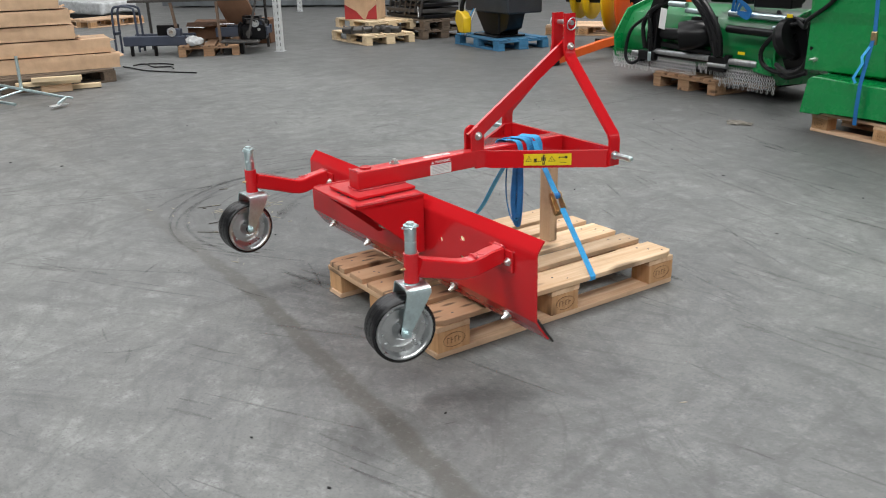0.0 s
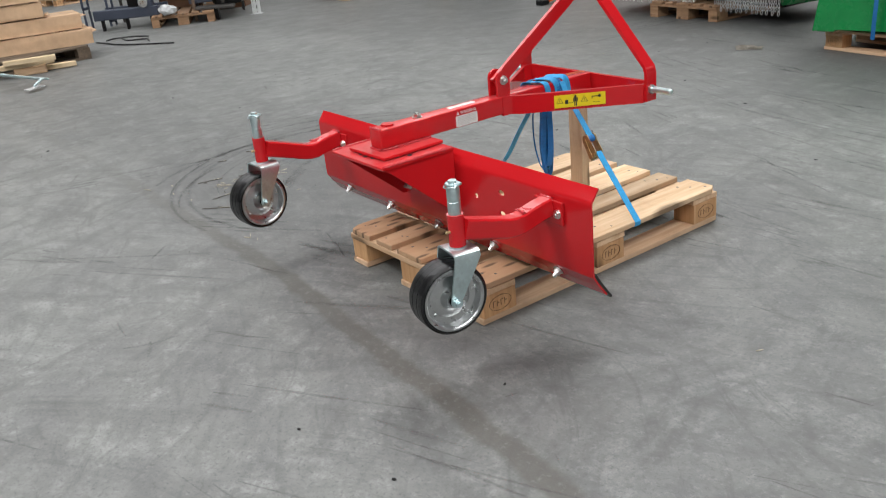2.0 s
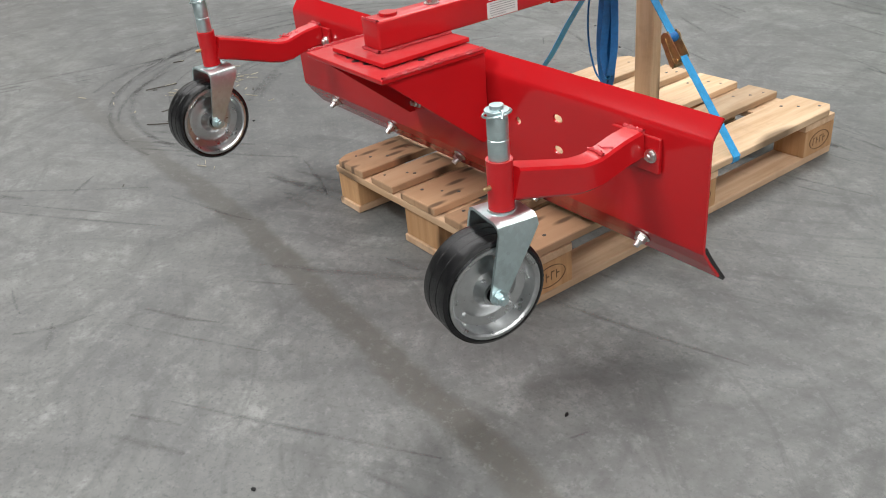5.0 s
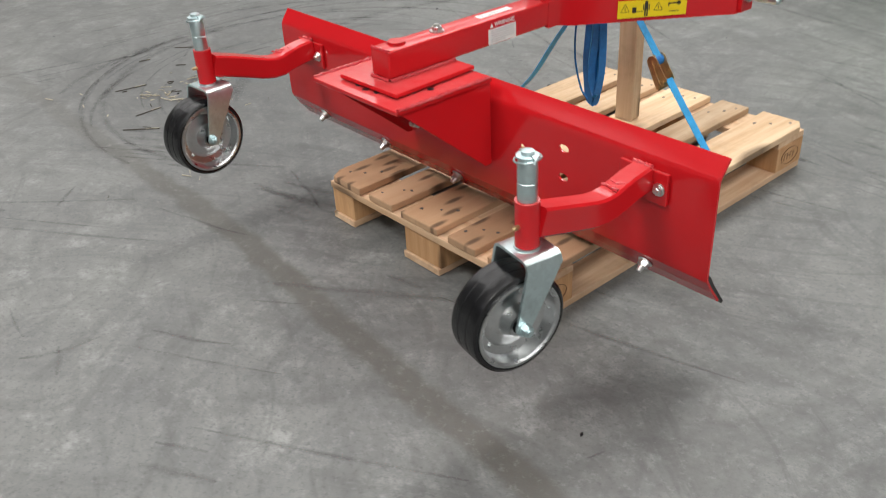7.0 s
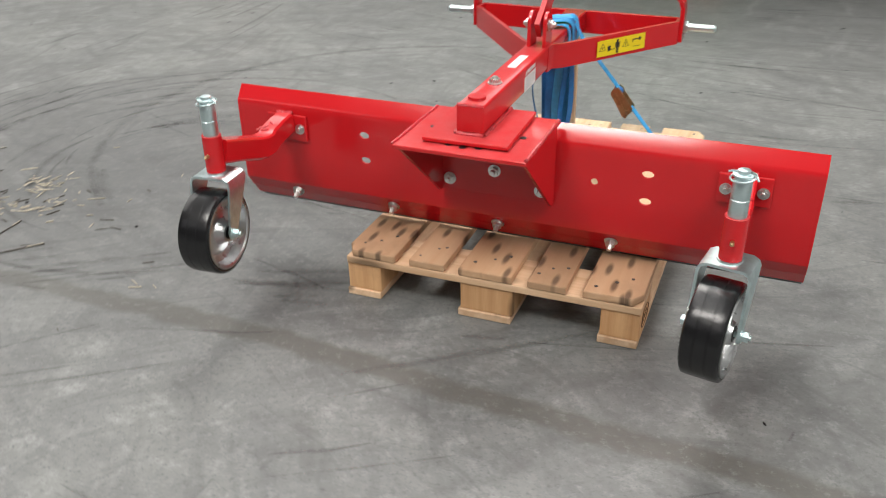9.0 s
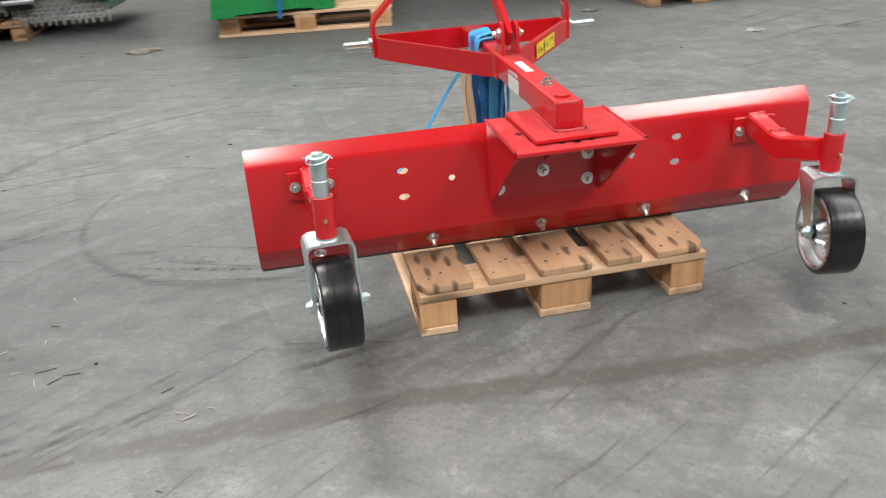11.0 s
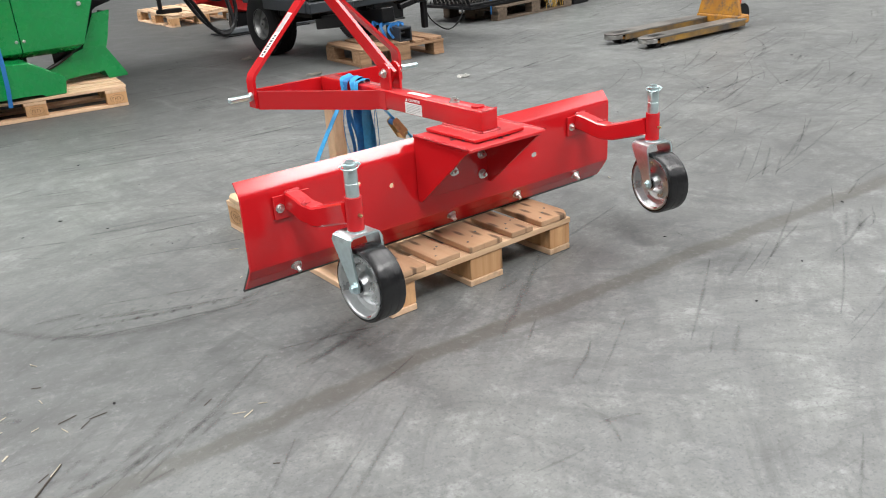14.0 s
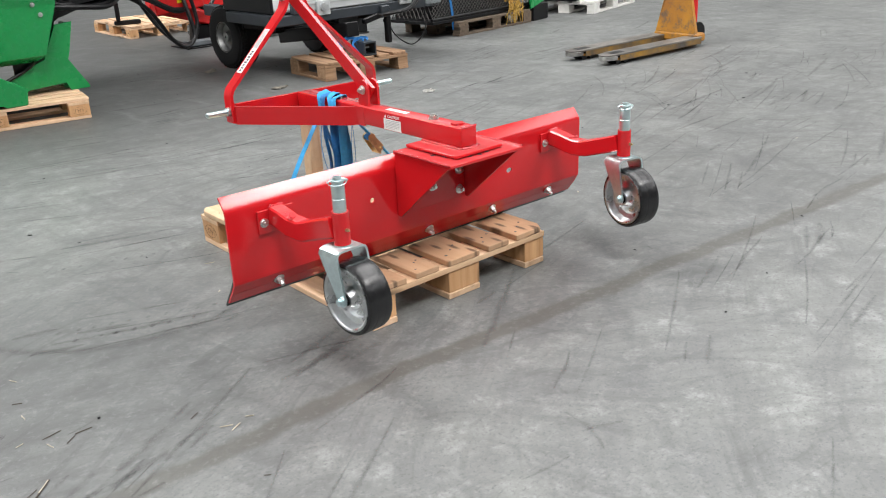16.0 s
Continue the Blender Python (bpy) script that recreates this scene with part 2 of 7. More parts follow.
    nt.links.new(times(tv.outputs["Value"], 0.36), spot.inputs[2])
    c = mixcol(nt, ramp(nt, spot.outputs[0], [(0.30, 0.55), (0.82, 0.0)]), c, (0.10, 0.103, 0.104))
    # scuffs of turning wheels, each set broken up by a cloud of its own
    for k, (cx, cy, kr, ka, lo, hi, amt, col) in enumerate((
            (-1.0, 0.8, 9.0, 2.2, 0.50, 0.64, 0.45, (0.085, 0.087, 0.087)), (4.2, -7.5, 9.0, 11.0, 0.50, 0.64, 0.45, (0.085, 0.087, 0.087)), (-3.5, -7.0, 9.0, 10.0, 0.51, 0.65, 0.4, (0.085, 0.087, 0.087)),
            (2.2, 7.4, 10.0, 8.0, 0.51, 0.65, 0.45, (0.085, 0.087, 0.087)), (-2.6, 3.6, 8.0, 5.0, 0.55, 0.72, 0.25, (0.33, 0.34, 0.335)), (7.0, 3.0, 14.0, 12.0, 0.52, 0.64, 0.45, (0.085, 0.087, 0.087)), (5.0, -9.0, 26.0, 14.0, 0.57, 0.64, 0.28, (0.06, 0.062, 0.062)), (-4.0, -9.0, 28.0, 16.0, 0.57, 0.64, 0.28, (0.06, 0.062, 0.062)))):
        f = ramp(nt, noise_tex(nt, swirl(cx, cy, kr, ka), 1.0, 5.0, 0.58), [(lo, 0.0), (hi, amt)])
        sh = nt.nodes.new("ShaderNodeMapping")
        sh.inputs["Location"].default_value = (3.7 * k, 1.9 * k, 0)
        nt.links.new(v, sh.inputs[0])
        brk = ramp(nt, noise_tex(nt, sh.outputs[0], 1.1, 7.0, 0.72), [(0.36, 0.0), (0.56, 1.0)])
        c = mixcol(nt, times(f, brk), c, col)
    # a darker, browner line where two pours meet, fading out to the west
    tc = nt.nodes.new("ShaderNodeTexCoord")
    sx = nt.nodes.new("ShaderNodeSeparateXYZ")
    nt.links.new(tc.outputs["Object"], sx.inputs[0])
    wob = nt.nodes.new("ShaderNodeMath")
    wob.operation = "MULTIPLY_ADD"
    nt.links.new(noise_tex(nt, v, 3.2, 8.0, 0.7), wob.inputs[0])
    wob.inputs[1].default_value = 0.11
    east = nt.nodes.new("ShaderNodeMath")
    east.operation = "MAXIMUM"
    east.inputs[1].default_value = -0.1
    nt.links.new(sx.outputs["X"], east.inputs[0])
    skew = nt.nodes.new("ShaderNodeMath")
    skew.operation = "MULTIPLY_ADD"
    skew.inputs[1].default_value = 0.080
    nt.links.new(east.outputs[0], skew.inputs[0])
    nt.links.new(sx.outputs["Y"], skew.inputs[2])
    nt.links.new(skew.outputs[0], wob.inputs[2])
    off = nt.nodes.new("ShaderNodeMath")
    off.inputs[1].default_value = 0.268 - 0.055
    nt.links.new(wob.outputs[0], off.inputs[0])
    # floor tone runs from paler in the south to darker by the pallet, then evens out further north
    tone = nt.nodes.new("ShaderNodeMapRange")
    tone.inputs[1].default_value, tone.inputs[2].default_value, tone.inputs[3].default_value, tone.inputs[4].default_value = -0.45, 0.35, 1.11, 0.88
    nt.links.new(off.outputs[0], tone.inputs[0])
    even = nt.nodes.new("ShaderNodeMapRange")
    even.inputs[1].default_value, even.inputs[2].default_value = 0.7, 1.7
    nt.links.new(sx.outputs["Y"], even.inputs[0])
    slab = nt.nodes.new("ShaderNodeMix")
    nt.links.new(even.outputs[0], slab.inputs[0])
    nt.links.new(tone.outputs[0], slab.inputs[2])
    slab.inputs[3].default_value = 1.0
    toned = nt.nodes.new("ShaderNodeVectorMath")
    toned.operation = "SCALE"
    nt.links.new(c, toned.inputs[0])
    nt.links.new(slab.outputs[0], toned.inputs["Scale"])
    c = toned.outputs[0]
    ab = nt.nodes.new("ShaderNodeMath")
    ab.operation = "ABSOLUTE"
    nt.links.new(off.outputs[0], ab.inputs[0])
    band = ramp(nt, ab.outputs[0], [(0.026, 0.80), (0.048, 0.0)])
    patchy = ramp(nt, noise_tex(nt, v, 1.3, 6.0, 0.65), [(0.36, 0.85), (0.60, 1.0)])
    far = nt.nodes.new("ShaderNodeMapRange")
    far.inputs[1].default_value, far.inputs[2].default_value, far.inputs[3].default_value = -2.4, -0.5, 0.12
    nt.links.new(sx.outputs["X"], far.inputs[0])
    c = mixcol(nt, times(times(band, patchy), far.outputs[0]), c, (0.080, 0.077, 0.068))
    pores = ramp(nt, noise_tex(nt, v, 75.0, 8.0, 0.8), [(0.37, 0.75), (0.48, 0.0)])
    c = mixcol(nt, pores, c, (0.085, 0.087, 0.088))
    chalk = ramp(nt, noise_tex(nt, v, 38.0, 9.0, 0.8), [(0.54, 0.0), (0.74, 0.30)])
    c = mixcol(nt, chalk, c, (0.43, 0.44, 0.44))
    nt.links.new(c, b.inputs["Base Color"])
    b.inputs["Specular IOR Level"].default_value = 0.38
    r = nt.nodes.new("ShaderNodeMapRange")
    r.inputs[3].default_value, r.inputs[4].default_value = 0.36, 0.68
    nt.links.new(noise_tex(nt, v, 3.6, 8.0, 0.72), r.inputs[0])
    nt.links.new(r.outputs[0], b.inputs["Roughness"])
    bump(nt, b, noise_tex(nt, v, 60.0, 7.0, 0.75), 0.2, 0.003)
    return m


def rub_mat():
    """Tyre rubber left on the floor: broken, partly see-through."""
    m, nt, b = shader("tyre_rubber_marks")
    v = coords(nt)
    b.inputs["Base Color"].default_value = (0.06, 0.06, 0.06, 1)
    b.inputs["Roughness"].default_value = 0.6
    a = ramp(nt, noise_tex(nt, v, 11.0, 9.0, 0.8), [(0.36, 0.0), (0.70, 0.52)])
    # thin towards the edges of each stroke
    tc = nt.nodes.new("ShaderNodeTexCoord")
    sp = nt.nodes.new("ShaderNodeSeparateXYZ")
    nt.links.new(tc.outputs["UV"], sp.inputs[0])
    edge = ramp(nt, sp.outputs["Y"], [(0.02, 0.0), (0.5, 1.0), (0.98, 0.0)])
    nt.links.new(times_nodes(nt, a, edge), b.inputs["Alpha"])
    return m


RED = paint("red_paint", (0.545, 0.011, 0.016), (0.51, 0.010, 0.014), 0.15, 0.0, coat=0.10, peel=0.06, top_sheen=0.13)
WELD = paint("red_weld", (0.60, 0.05, 0.06), (0.46, 0.020, 0.030), 0.13, 0.35, grain=420.0, coat=0.5, peel=0.9)
ZINC = metal("zinc_plate", (0.70, 0.84, 0.86), 0.33, 90.0, 0.12)
GALV = metal("galvanised_steel", (0.66, 0.68, 0.69), 0.42, 45.0, 0.3)
BOLT = metal("bolt_steel", (0.80, 0.80, 0.78), 0.28, 150.0, 0.2)
RIM = metal("rim_steel", (0.60, 0.615, 0.62), 0.27, 140.0, 0.10, 0.2)
RIMD = metal("dull_trailer_rim", (0.40, 0.405, 0.40), 0.45, 45.0, 0.25)
BRASS = metal("yellow_zinc", (0.66, 0.50, 0.27), 0.36, 90.0, 0.35)
RUBBER = plain("black_rubber", (0.006, 0.006, 0.007), 0.27, 0.35, 22.0, bumps=0.45, bscale=46.0)
TYRE = plain("tyre_rubber", (0.010, 0.010, 0.011), 0.6, 0.3, 22.0, spec=0.3)
EDGE = plain("black_edge_steel", (0.018, 0.017, 0.017), 0.42, 0.3, 30.0)
STRAP = plain("blue_webbing", (0.012, 0.165, 0.47), 0.6, 0.35, 60.0, bumps=0.4, bscale=500.0)
STRAP2 = plain("light_blue_webbing", (0.035, 0.37, 0.76), 0.6, 0.3, 60.0, bumps=0.4, bscale=500.0)
YELLOW = plain("yellow_label", (0.80, 0.62, 0.01), 0.4, 0.08, 30.0, bumps=0)
WHITE = plain("white_label", (0.78, 0.78, 0.77), 0.42, 0.06, 40.0, bumps=0)
INK = plain("black_ink", (0.015, 0.015, 0.015), 0.5, 0.1, bumps=0)
GREYINK = plain("grey_print", (0.42, 0.42, 0.43), 0.5, 0.2, 200.0, bumps=0)
BURN = plain("burnt_wood", (0.19, 0.105, 0.05), 0.8, 0.3, 60.0, bumps=0)
PAL_Y = wood("pallet_wood_long", 1, (0.74, 0.52, 0.345), (0.56, 0.35, 0.205))
DECK_Y = wood("brown_end_deck_board", 1, (0.70, 0.52, 0.345), (0.52, 0.34, 0.19), rand=1.5, knots=1.35, darken=True)
PAL_X = wood("pallet_wood_cross", 0, (0.75, 0.53, 0.345), (0.58, 0.36, 0.205))
PAL_B = wood("pallet_wood_block", 2, (0.66, 0.39, 0.195), (0.49, 0.255, 0.11))
PALD_Y = wood("aged_pallet_long", 1, (0.14, 0.104, 0.074), (0.085, 0.062, 0.043))
PALD_X = wood("aged_pallet_cross", 0, (0.15, 0.108, 0.075), (0.085, 0.062, 0.043))
BRN_Y = wood("brown_pallet_long", 1, (0.36, 0.22, 0.125), (0.22, 0.12, 0.065))
BRN_X = wood("brown_pallet_cross", 0, (0.38, 0.23, 0.13), (0.24, 0.135, 0.07))
PALP_Y = wood("new_pallet_long", 1, (0.68, 0.54, 0.35), (0.55, 0.41, 0.25), 0.6)
PALP_X = wood("new_pallet_cross", 0, (0.70, 0.56, 0.37), (0.57, 0.43, 0.26), 0.6)
PALBLUE_Y = wood("blue_painted_long", 1, (0.045, 0.20, 0.36), (0.03, 0.13, 0.25), 0.6)
PALBLUE_X = wood("blue_painted_cross", 0, (0.05, 0.21, 0.38), (0.03, 0.14, 0.26), 0.6)
PALW = wood("white_painted_wood", 0, (0.72, 0.71, 0.68), (0.62, 0.61, 0.58), 0.3)
CARD = plain("cardboard", (0.62, 0.42, 0.265), 0.82, 0.25, 7.0, bumps=0.15, bscale=40.0)
CARDD = plain("brown_cardboard", (0.17, 0.085, 0.045), 0.82, 0.3, 7.0)
CARDR = plain("red_print", (0.40, 0.03, 0.03), 0.7, 0.2, 9.0)
GREEN = paint("green_paint", (0.004, 0.25, 0.060), (0.004, 0.215, 0.052), 0.26, 0.03, coat=0.35)
# the same green darkened for the mower hood: shade put into the colour
GREENM = paint("shaded_green_hood", (0.004, 0.17, 0.042), (0.004, 0.14, 0.036), 0.28, 0.03, coat=0.3)
GREEND = paint("dark_green_paint", (0.004, 0.15, 0.032), (0.004, 0.11, 0.025), 0.35, 0.05)
BLACK = plain("black_paint", (0.006, 0.006, 0.007), 0.32, 0.3, 25.0, spec=0.28)
HOSE = plain("black_hose", (0.007, 0.007, 0.008), 0.36, 0.3, 25.0, spec=0.3, bumps=0.3, bscale=300.0)
SLATE = paint("slate_paint", (0.055, 0.068, 0.10), (0.04, 0.05, 0.075), 0.42, 0.08)
ANTHR = paint("anthracite_paint", (0.028, 0.034, 0.042), (0.02, 0.025, 0.03), 0.4, 0.08)
ORANGE = paint("orange_paint", (0.72, 0.11, 0.012), (0.62, 0.09, 0.01), 0.38, 0.08)
YPAINT = paint("yellow_paint", (0.75, 0.50, 0.012), (0.65, 0.42, 0.01), 0.38, 0.08)
JACKY = paint("worn_yellow_paint", (0.50, 0.23, 0.022), (0.30, 0.12, 0.02), 0.5, 0.2, wear=0.8)
SILVER = plain("aluminium_sheet", (0.56, 0.58, 0.59), 0.40, 0.12, 12.0, metallic=0.3)
RACK = paint("light_grey_paint", (0.62, 0.64, 0.64), (0.5, 0.52, 0.52), 0.45, 0.15)
GREY = paint("grey_paint", (0.16, 0.18, 0.19), (0.11, 0.12, 0.13), 0.45, 0.1)
FILM = plain("wrapped_film", (0.68, 0.70, 0.71), 0.25, 0.5, 9.0, bumps=0.6, bscale=14.0)
STRAW = plain("straw", (0.50, 0.45, 0.35), 0.8, 0.4, 60.0, bumps=0)
CHAIN = plain("bright_chain", (0.72, 0.73, 0.73), 0.32, 0.2, 60.0, metallic=0.4, bumps=0)
TWIG = plain("dark_bark", (0.075, 0.062, 0.05), 0.8, 0.4, 60.0, bumps=0)
ROPE = plain("yellow_twine", (0.62, 0.38, 0.08), 0.8, 0.3, 60.0, bumps=0)
PAPER = plain("dirty_paper", (0.30, 0.275, 0.235), 0.7, 0.3, 12.0, bumps=0)
PAPERW = plain("white_paper", (0.62, 0.61, 0.58), 0.7, 0.2, 12.0, bumps=0)
FLOOR = floor_mat()
RUBS = rub_mat()
WALLP = plain("pale_bounce_wall", (0.64, 0.64, 0.62), 0.7, 0.1, 1.5)
WALLM = plain("painted_blockwork", (0.30, 0.30, 0.29), 0.85, 0.2, 1.5)
CEILM = plain("roof_sheet", (0.36, 0.365, 0.36), 0.6, 0.1, 2.0)
STEEL = plain("dirty_steel", (0.10, 0.095, 0.09), 0.45, 0.5, 18.0, metallic=0.5)

# ---------------------------------------------------------------- mesh helpers


def part(name, bm, mat, parent=None, label="", smooth=35.0):
    me = bpy.data.meshes.new(name)
    bmesh.ops.recalc_face_normals(bm, faces=bm.faces[:])
    bm.to_mesh(me)
    bm.free()
    me.materials.append(mat)
    if smooth:
        me.polygons.foreach_set("use_smooth", [True] * len(me.polygons))
        me.set_sharp_from_angle(angle=radians(smooth))
    ob = new(name, me)
    if parent is not None:
        ob.parent = parent
    if label:
        ob["label"] = label
    return ob


def thing(name, m, label, category, group="", kind=""):
    e = new(name)
    e.empty_display_size = 0.1
    e.matrix_world = m
    return tagged(e, label, category, group, kind)


def B():
    return bmesh.new()


def box(bm, c, s, rot=(0, 0, 0), bevel=0.0, seg=1):
    m = pose(*c, *rot) @ Matrix.Diagonal((*s, 1))
    g = bmesh.ops.create_cube(bm, size=1.0, matrix=m)
    if bevel:
        es = list({e for v in g["verts"] for e in v.link_edges})
        bmesh.ops.bevel(bm, geom=es, offset=bevel, segments=seg, affect="EDGES", profile=0.5)
    return bm


def axis_m(p0, p1):
    p0, p1 = Vector(p0), Vector(p1)
    d = p1 - p0
    return Matrix.Translation((p0 + p1) / 2) @ d.to_track_quat("Z", "Y").to_matrix().to_4x4(), d.length


def cyl(bm, p0, p1, r, r2=None, seg=16):
    m, length = axis_m(p0, p1)
    bmesh.ops.create_cone(bm, cap_ends=True, segments=seg, radius1=r, radius2=r if r2 is None else r2, depth=length, matrix=m)
    return bm


def prism(bm, pts, vec, bevel=0.0):
    """A polygon (3D points in a plane) pushed along vec."""
    vec = Vector(vec)
    lo = [bm.verts.new(p) for p in pts]
    hi = [bm.verts.new(Vector(p) + vec) for p in pts]
    n = len(pts)
    fs = [bm.faces.new(lo), bm.faces.new(hi[::-1])]
    for i in range(n):
        fs.append(bm.faces.new((lo[i], hi[i], hi[(i + 1) % n], lo[(i + 1) % n])))
    if bevel:
        es = list({e for f in fs for e in f.edges})
        bmesh.ops.bevel(bm, geom=es, offset=bevel, segments=1, affect="EDGES", profile=0.5)
    return bm


def sweep(bm, pts, section, up=(0, 0, 1), closed=False):
    """A section (list of u, v) carried along pts; u goes sideways, v along up."""
    pts = [Vector(p) for p in pts]
    up = Vector(up)
    rings = []
    n = len(pts)
    for i, p in enumerate(pts):
        a = pts[(i - 1) % n] if closed else pts[max(i - 1, 0)]
        b = pts[(i + 1) % n] if closed else pts[min(i + 1, n - 1)]
        t = (b - a).normalized()
        side = t.cross(up)
        if side.length < 1e-4:
            side = t.cross(Vector((0.3, 1, 0.1)))
        side.normalize()
        v = side.cross(t)
        rings.append([bm.verts.new(p + side * q[0] + v * q[1]) for q in section])
    k = len(section)
    for i in range(n if closed else n - 1):
        r0, r1 = rings[i], rings[(i + 1) % n]
        for j in range(k):
            bm.faces.new((r0[j], r0[(j + 1) % k], r1[(j + 1) % k], r1[j]))
    if not closed:
        bm.faces.new(rings[0])
        bm.faces.new(rings[-1][::-1])
    return bm


def circle(r, n=8):
    return [(r * math.cos(2 * math.pi * i / n), r * math.sin(2 * math.pi * i / n)) for i in range(n)]


def rect(w, h):
    return [(-w / 2, -h / 2), (w / 2, -h / 2), (w / 2, h / 2), (-w / 2, h / 2)]


def smooth_path(pts, n=8):
    """Catmull-Rom through pts."""
    pts = [Vector(p) for p in pts]
    out = []
    for i in range(len(pts) - 1):
        p0, p1, p2, p3 = pts[max(i - 1, 0)], pts[i], pts[i + 1], pts[min(i + 2, len(pts) - 1)]
        for k in range(n):
            t = k / n
            out.append(0.5 * ((2 * p1) + (p2 - p0) * t + (2 * p0 - 5 * p1 + 4 * p2 - p3) * t * t + (3 * p1 - p0 - 3 * p2 + p3) * t ** 3))
    return out + [pts[-1]]


def tube(bm, pts, r, seg=8, n=8):
    return sweep(bm, smooth_path(pts, n) if n else pts, circle(r, seg))


def lathe(bm, prof, m, seg=32, closed=True):
    """prof: (radius, height) round the z axis of m; closed profiles make a ring."""
    rings = []
    for r, h in prof:
        rings.append([bm.verts.new(m @ Vector((r * math.cos(2 * math.pi * i / seg), r * math.sin(2 * math.pi * i / seg), h))) for i in range(seg)])
    k = len(prof)
    for a in range(k if closed else k - 1):
        ra, rb = rings[a], rings[(a + 1) % k]
        for i in range(seg):
            bm.faces.new((ra[i], ra[(i + 1) % seg], rb[(i + 1) % seg], rb[i]))
    if not closed:
        bm.faces.new(rings[0][::-1])
        bm.faces.new(rings[-1])
    return bm


def hexbolt(bm, p, d, r=0.011, h=0.009, shank=0.0, washer=True):
    """Washer, hexagon and a stub of thread, standing out from p along d."""
    p, d = Vector(p), Vector(d).normalized()
    z = 0.0
    if washer:
        cyl(bm, p, p + d * 0.0025, r * 1.35, seg=18)
        z = 0.0025
    cyl(bm, p + d * z, p + d * (z + h), r, seg=6)
    cyl(bm, p + d * (z + h), p + d * (z + h + 0.0015 + shank), r * 0.62, r * 0.5, seg=10)
    return bm


def weld(bm, p0, p1, r=0.005, step=0.006, seed=1):
    """A run of weld: overlapping uneven beads."""
    rnd = random.Random(seed)
    p0, p1 = Vector(p0), Vector(p1)
    n = max(3, int((p1 - p0).length / step))
    pts = [p0.lerp(p1, i / n) for i in range(n + 1)]
    d = (p1 - p0).normalized()
    up = Vector((0, 0, 1)) if abs(d.z) < 0.9 else Vector((1, 0, 0))
    side = d.cross(up).normalized()
    v = side.cross(d)
    rings = []
    for p in pts:
        q = r * rnd.uniform(0.7, 1.35)
        o = side * rnd.uniform(-0.2, 0.2) * r
        rings.append([bm.verts.new(p + o + (side * a + v * b) * q) for a, b in circle(1, 6)])
    for a, b in zip(rings, rings[1:]):
        for j in range(6):
            bm.faces.new((a[j], a[(j + 1) % 6], b[(j + 1) % 6], b[j]))
    return bm


def lettering(name, text, size, m, mat, parent, extrude=0.0004):
    cu = bpy.data.curves.new(name, "FONT")
    cu.body, cu.size, cu.extrude, cu.align_x, cu.align_y = text, size, extrude, "CENTER", "CENTER"
    tmp = bpy.data.objects.new(name, cu)
    me = bpy.data.meshes.new_from_object(tmp)
    bpy.data.objects.remove(tmp)
    me.transform(m)
    me.materials.append(mat)
    ob = new(name, me)
    ob.parent = parent
    return ob


# ---------------------------------------------------------------- hall
XW, XE, YS, YN = -27.0, 22.0, -25.0, 27.0
g = B()
vs = [g.verts.new(p) for p in ((XW, YS, 0), (XE, YS, 0), (XE, YN, 0), (XW, YN, 0))]
g.faces.new(vs)
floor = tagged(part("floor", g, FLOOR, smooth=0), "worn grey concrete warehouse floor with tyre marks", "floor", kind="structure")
# walls are unseen; the west one is made pale to bounce light onto the floor
for nm, c, s in (("wall_north", ((XW + XE) / 2, YN + 0.1, ROOF / 2), (XE - XW + 0.4, 0.2, ROOF)), ("wall_south", ((XW + XE) / 2, YS - 0.1, ROOF / 2), (XE - XW + 0.4, 0.2, ROOF)),
                 ("wall_east", (XE + 0.1, (YS + YN) / 2, ROOF / 2), (0.2, YN - YS, ROOF)), ("wall_west", (XW - 0.1, (YS + YN) / 2, ROOF / 2), (0.2, YN - YS, ROOF))):
    pale = nm == "wall_west"
    tagged(part(nm, box(B(), c, s), WALLP if pale else WALLM, smooth=0), "unseen west wall, kept pale to bounce light into the hall" if pale else "plain grey painted warehouse wall", "wall", kind="structure")
g = B()
edges = [XW - 0.2] + [q for sx, *_ in STRIPS for q in (sx - STRIP_W / 2, sx + STRIP_W / 2)] + [XE + 0.2]
for a, b in zip(edges[0::2], edges[1::2]):
    box(g, ((a + b) / 2, (YS + YN) / 2, ROOF + 0.1), (b - a, YN - YS + 0.4, 0.2))
for sx, runs in STRIPS:
    ends = [YS - 0.2] + [q for ya, yb, power in runs for q in (ya, yb)] + [YN + 0.2]
    for ya, yb in zip(ends[0::2], ends[1::2]):
        box(g, (sx, (ya + yb) / 2, ROOF + 0.1), (STRIP_W, yb - ya, 0.2))
tagged(part("ceiling", g, CEILM, smooth=0), "unseen pale sheet roof with openings set to light the hall", "ceiling", kind="structure")

# ---------------------------------------------------------------- pallets


def bevelled(s, bevel):
    return box(B(), (0, 0, 0), s, bevel=bevel)


